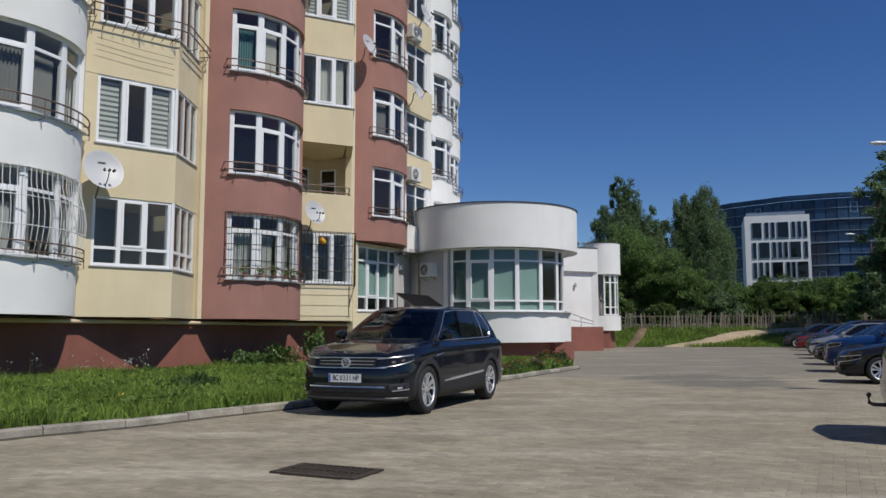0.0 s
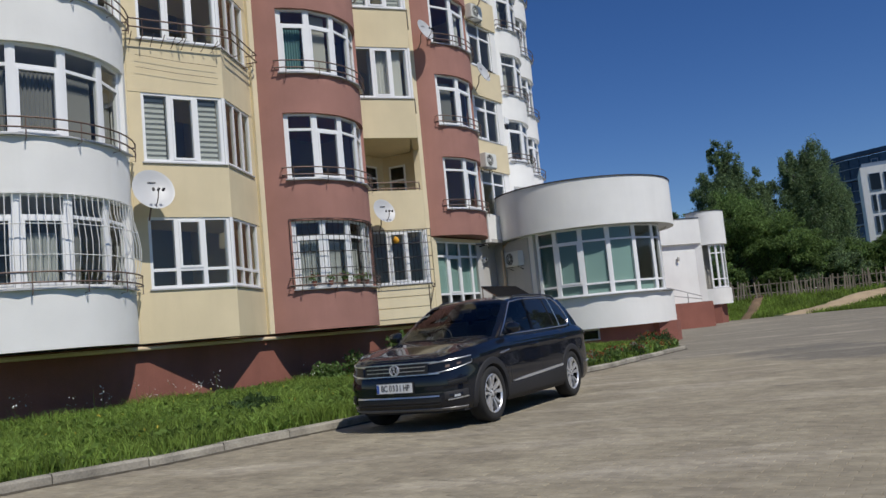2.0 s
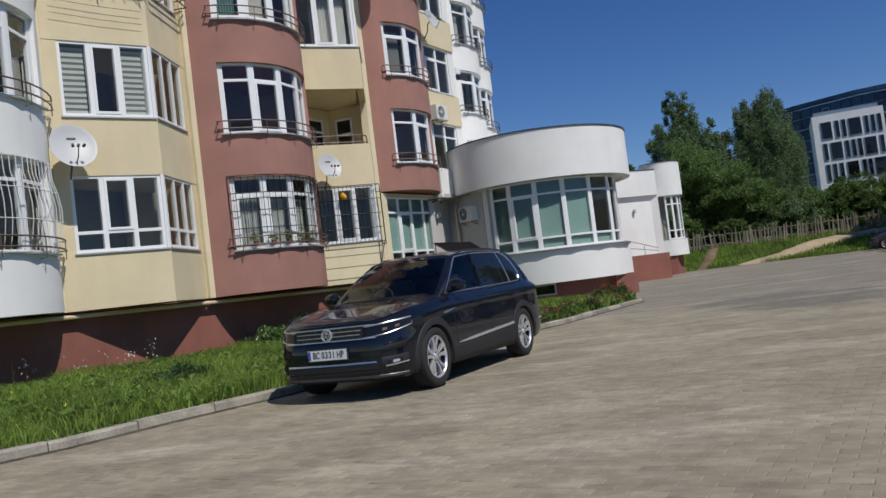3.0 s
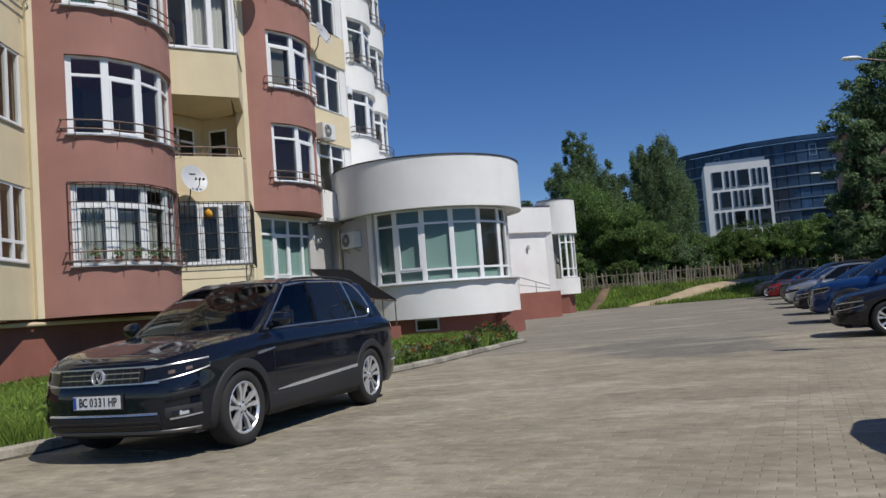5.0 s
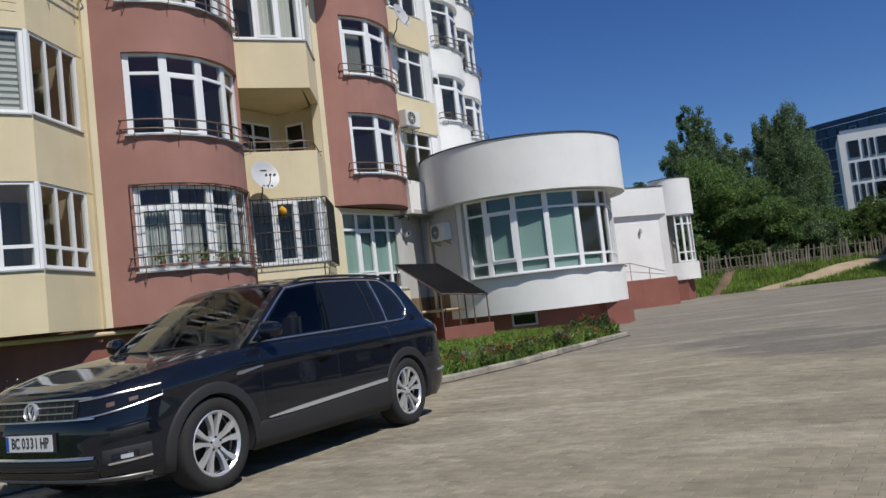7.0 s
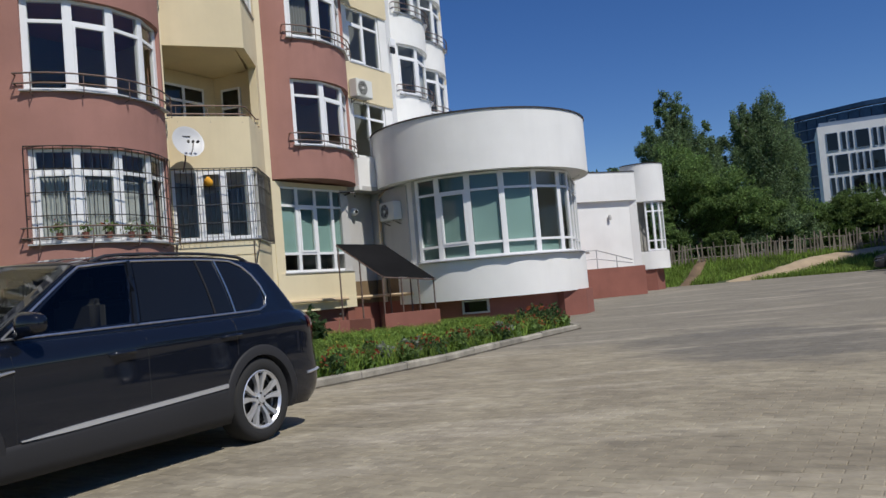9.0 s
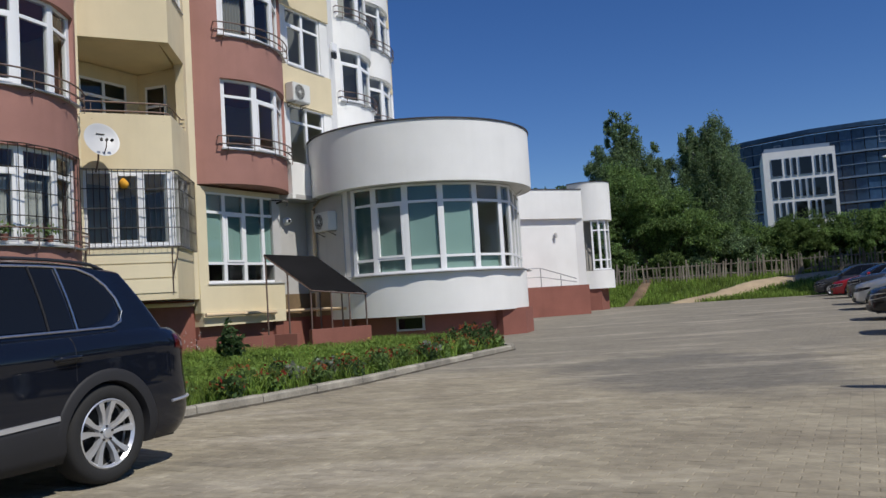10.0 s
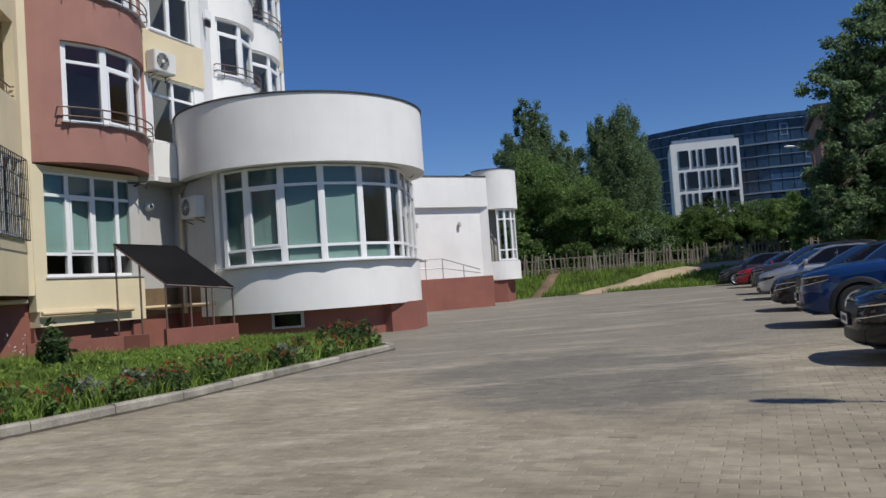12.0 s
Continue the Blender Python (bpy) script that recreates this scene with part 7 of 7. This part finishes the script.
for i, (x, y) in enumerate(((24.5, 36), (26.5, 41), (29, 46), (22.5, 31.5), (20.5, 27), (18.5, 22.5))):
    tree(x + 1.5, y, 0.0, 7, [(0, 0, 4.6, 2.4, 2.4), (0.4, 1.8, 3.0, 2.2, 2.2)], 0.18, 5000, TREELEAF, "dark tree row behind the parked cars", 30 + i, clumps=50)

# ---- far buildings ----
GLASSB = mat("blue_facade_glass", (0.034, 0.072, 0.135), 0.2, var=0.35, scale=3, fine=2, bump=0.0, spec=0.35)
varied(GLASSB, 0.4)
LEDGE = mat("pale_metal_ledge", (0.22, 0.28, 0.36), 0.4, metal=0.3, var=0.1, bump=0)
office = thing("glass_office_building", "blue glass office block with thin pale ledges", "building")
of = Line([(42, 134), (45.6, 126.5), (51.6, 119.8), (57.5, 116.6), (66, 114), (75, 113)])
for s in range(6):
    z0 = 0.6 + 3.35 * s
    k = 28
    for i in range(k):
        a0, a1 = of.a[-1] * i / k, of.a[-1] * (i + 1) / k
        bm = bmesh.new()
        ribbon(bm, of, a0 + 0.05, a1 - 0.05, z0 + 0.25, z0 + 3.2, -0.2, 0.0)
        part("facade_pane", bm, GLASSB, office)
        if (i * 7 + s * 5) % 9 == 0:
            bm = bmesh.new()
            for b in ((0.25, 0.35, 1.0, 2.6), (1.15, 1.25, 1.0, 2.6), (0.35, 1.15, 1.0, 1.1), (0.35, 1.15, 2.5, 2.6)):
                ribbon(bm, of, a0 + b[0], a0 + b[1], z0 + b[2], z0 + b[3], 0.0, 0.05)
            part("window_frame", bm, LEDGE, office)
    bm = bmesh.new()
    ribbon(bm, of, 0, of.a[-1], z0, z0 + 0.22, -0.4, 0.30)
    part("ledge", bm, LEDGE, office)
    bm = bmesh.new()
    ribbon(bm, of, 0, of.a[-1], z0 + 1.75, z0 + 1.83, -0.1, 0.12)
    part("ledge", bm, LEDGE, office)
bm = bmesh.new()
ribbon(bm, of, 0, of.a[-1], 20.7, 21.3, -0.6, 0.5)
part("parapet", bm, GLASSB, office)
bm = bmesh.new()
slab(bm, [tuple(of.at(a, -0.5)) for a in of.a] + [(80, 140), (46, 142)], 0, 20.6)
part("core", bm, FLASH, office)
wing = thing("white_office_wing", "white office wing with tall dark window slots", "building", Matrix.Translation((39.9, 106.0, 0)) @ Matrix.Rotation(radians(-18), 4, "Z") @ Matrix.Diagonal((0.93, 1, 1, 1)))
bm = bmesh.new()
box(bm, 0, 8.5, 0, 9, 0, 16.3)
part("wall", bm, WHITE, wing)
bm = bmesh.new()
box(bm, 0.3, 8.0, 0.4, 8, 16.3, 16.8)
part("roof_edge", bm, LEDGE, wing)
SLOTS = (((1.0, 1.2), (2.7, 0.42), (3.5, 0.42), (4.3, 1.4), (6.2, 0.4), (6.95, 0.4), (7.7, 0.4)), ((1.0, 0.42), (1.85, 1.3), (3.6, 0.42), (4.35, 0.42), (5.1, 0.42), (5.9, 1.3), (7.7, 0.4)), ((1.0, 0.42), (1.8, 0.42), (2.6, 0.42), (3.5, 1.3), (5.3, 0.42), (6.0, 0.42), (6.75, 1.3)))
for s in range(5):
    z1 = 15.35 - 2.62 * s
    for x, w in SLOTS[s % 3]:
        bm = bmesh.new()
        for b in ((x - 0.06, x, z1 - 2.0, z1 + 0.0), (x + w, x + w + 0.06, z1 - 2.0, z1), (x - 0.06, x + w + 0.06, z1, z1 + 0.06), (x - 0.06, x + w + 0.06, z1 - 2.06, z1 - 2.0)):
            box(bm, b[0], b[1], -0.08, 0.0, b[2], b[3])
        wf = part("window", bm, LEDGE, wing)
        bm = bmesh.new()
        box(bm, x, x + w, -0.03, 0.0, z1 - 2.0, z1)
        part("pane", bm, CARGLASS, wf)
brick = thing("pink_apartment_block", "pinkish plastered apartment block behind the trees", "building", Matrix.Translation((44, 80, 0)) @ Matrix.Rotation(radians(-25), 4, "Z"))
bm = bmesh.new()
box(bm, 0, 26, 0, 12, 0, 14.5)
part("wall", bm, mat("pink_plaster", (0.42, 0.22, 0.17), 0.9, var=0.12, scale=4, bump=0.2, stain=0.2), brick)
bm = bmesh.new()
box(bm, -0.4, 26.4, -0.4, 12.4, 14.5, 15.0)
part("roof", bm, FLASH, brick)
for s in range(4):
    for i in range(8):
        bm = bmesh.new()
        box(bm, 1.2 + 3.1 * i, 2.8 + 3.1 * i, -0.05, 0.0, 1.5 + 3.2 * s, 3.1 + 3.2 * s)
        part("window", bm, CARGLASS, brick)
tower = thing("far_pale_house", "pale far house glimpsed between the trees", "building", Matrix.Translation((38.5, 145, 0)))
bm = bmesh.new()
box(bm, -3, 3, 0, 8, 0, 16)
part("wall", bm, GREY, tower)

# ---- street lamps ----
for x, y, ax, turn in ((32.2, 60.4, -1.3, 0), (18.6, 30.8, -1.4, 0), (13.35, 11.85, -1.3, -33)):
    g = thing("street_lamp", "slim grey street lamp with a bright white head", "street lamp", Matrix.Translation((x, y, 0.0)) @ Matrix.Rotation(radians(turn), 4, "Z"), "street lamps")
    bm = bmesh.new()
    tube(bm, [(0, 0, -0.1), (0, 0, 4.0), (0, 0, 7.9)], 0.07, 8)
    part("pole", bm, STEEL, g, smooth=True)
    bm = bmesh.new()
    tube(bm, [(0, 0, 7.8), (0.3 * ax, 0, 8.3), (ax, 0, 8.45)], 0.035, 6)
    part("arm", bm, STEEL, g)
    bm = bmesh.new()
    bmesh.ops.create_uvsphere(bm, u_segments=14, v_segments=8, radius=1, matrix=Matrix.Translation((ax - 0.25, 0, 8.47)) @ Matrix.Diagonal((0.38, 0.14, 0.08, 1)))
    part("head", bm, PVC, g, smooth=True)

# ---- paving blocks near the walk ----
def near_kerb(x, y):
    for (x0, y0), (x1, y1) in zip(KERB, KERB[1:]):
        if y0 <= y <= y1:
            return x0 + (x1 - x0) * (y - y0) / (y1 - y0)
    return -99


PD = radians(-26)
PU, PV = Vector((math.cos(PD), math.sin(PD))), Vector((math.sin(PD), -math.cos(PD)))
O2 = Vector((0.0, 8.0))
bl, bw, gap = 0.2, 0.1, 0.004
proto = bmesh.new()
hx, hy = bl / 2 - gap / 2, bw / 2 - gap / 2
lo = [proto.verts.new((sx * hx, sy * hy, -0.02)) for sx, sy in ((-1, -1), (1, -1), (1, 1), (-1, 1))]
mi_ = [proto.verts.new((sx * hx, sy * hy, -0.004)) for sx, sy in ((-1, -1), (1, -1), (1, 1), (-1, 1))]
hi = [proto.verts.new((sx * (hx - 0.005), sy * (hy - 0.005), 0.0)) for sx, sy in ((-1, -1), (1, -1), (1, 1), (-1, 1))]
for i in range(4):
    j = (i + 1) % 4
    proto.faces.new((lo[i], lo[j], mi_[j], mi_[i]))
    proto.faces.new((mi_[i], mi_[j], hi[j], hi[i]))
proto.faces.new(hi)
block = bpy.data.meshes.new("paving_block")
proto.to_mesh(block)
proto.free()
block.materials.append(PAVER)
pv = np.array([v.co[:] for v in block.vertices])
pf = [list(p.vertices) for p in block.polygons]
rot = np.array([[PU.x, PV.x * -1, 0], [PU.y, PV.y * -1, 0], [0, 0, 1]])
pv = pv @ rot.T
verts, faces, single = [], [], 0
prng = np.random.default_rng(3)
for i in range(-45, 75):
    for j in range(-175, 90):
        u, v = bl * (i + (0.5 if j % 2 else 0.0)), bw * j
        c = O2 + PU * u + PV * v
        if not (3.2 < c.y < 24 and c.x > near_kerb(c.x, c.y) + 0.12 and c.x < 11):
            continue
        if abs((c - Vector((-1.0, 7.1))).x) < 0.46 and abs((c - Vector((-1.0, 7.1))).y) < 0.36:
            continue
        dz = prng.normal(0, 0.0012)
        # singles along a strip beside the end of the walk
        if single < 300 and 5.0 < c.x < 6.6 and 13.2 < c.y < 17.2:
            ob = new("paver", block)
            ob.parent = pavement
            ob.matrix_local = Matrix.Translation((c.x, c.y, dz)) @ Matrix.Rotation(PD, 4, "Z")
            single += 1
            continue
        o = len(verts) * len(pv)
        verts.append(pv + (c.x, c.y, dz))
        faces.extend([[k + o for k in f] for f in pf])
me = bpy.data.meshes.new("paving_blocks")
me.from_pydata(np.concatenate(verts).tolist(), [], faces)
me.materials.append(PAVER)
rest = tagged(new("paving_blocks", me), kind="stuff")
rest.parent = pavement
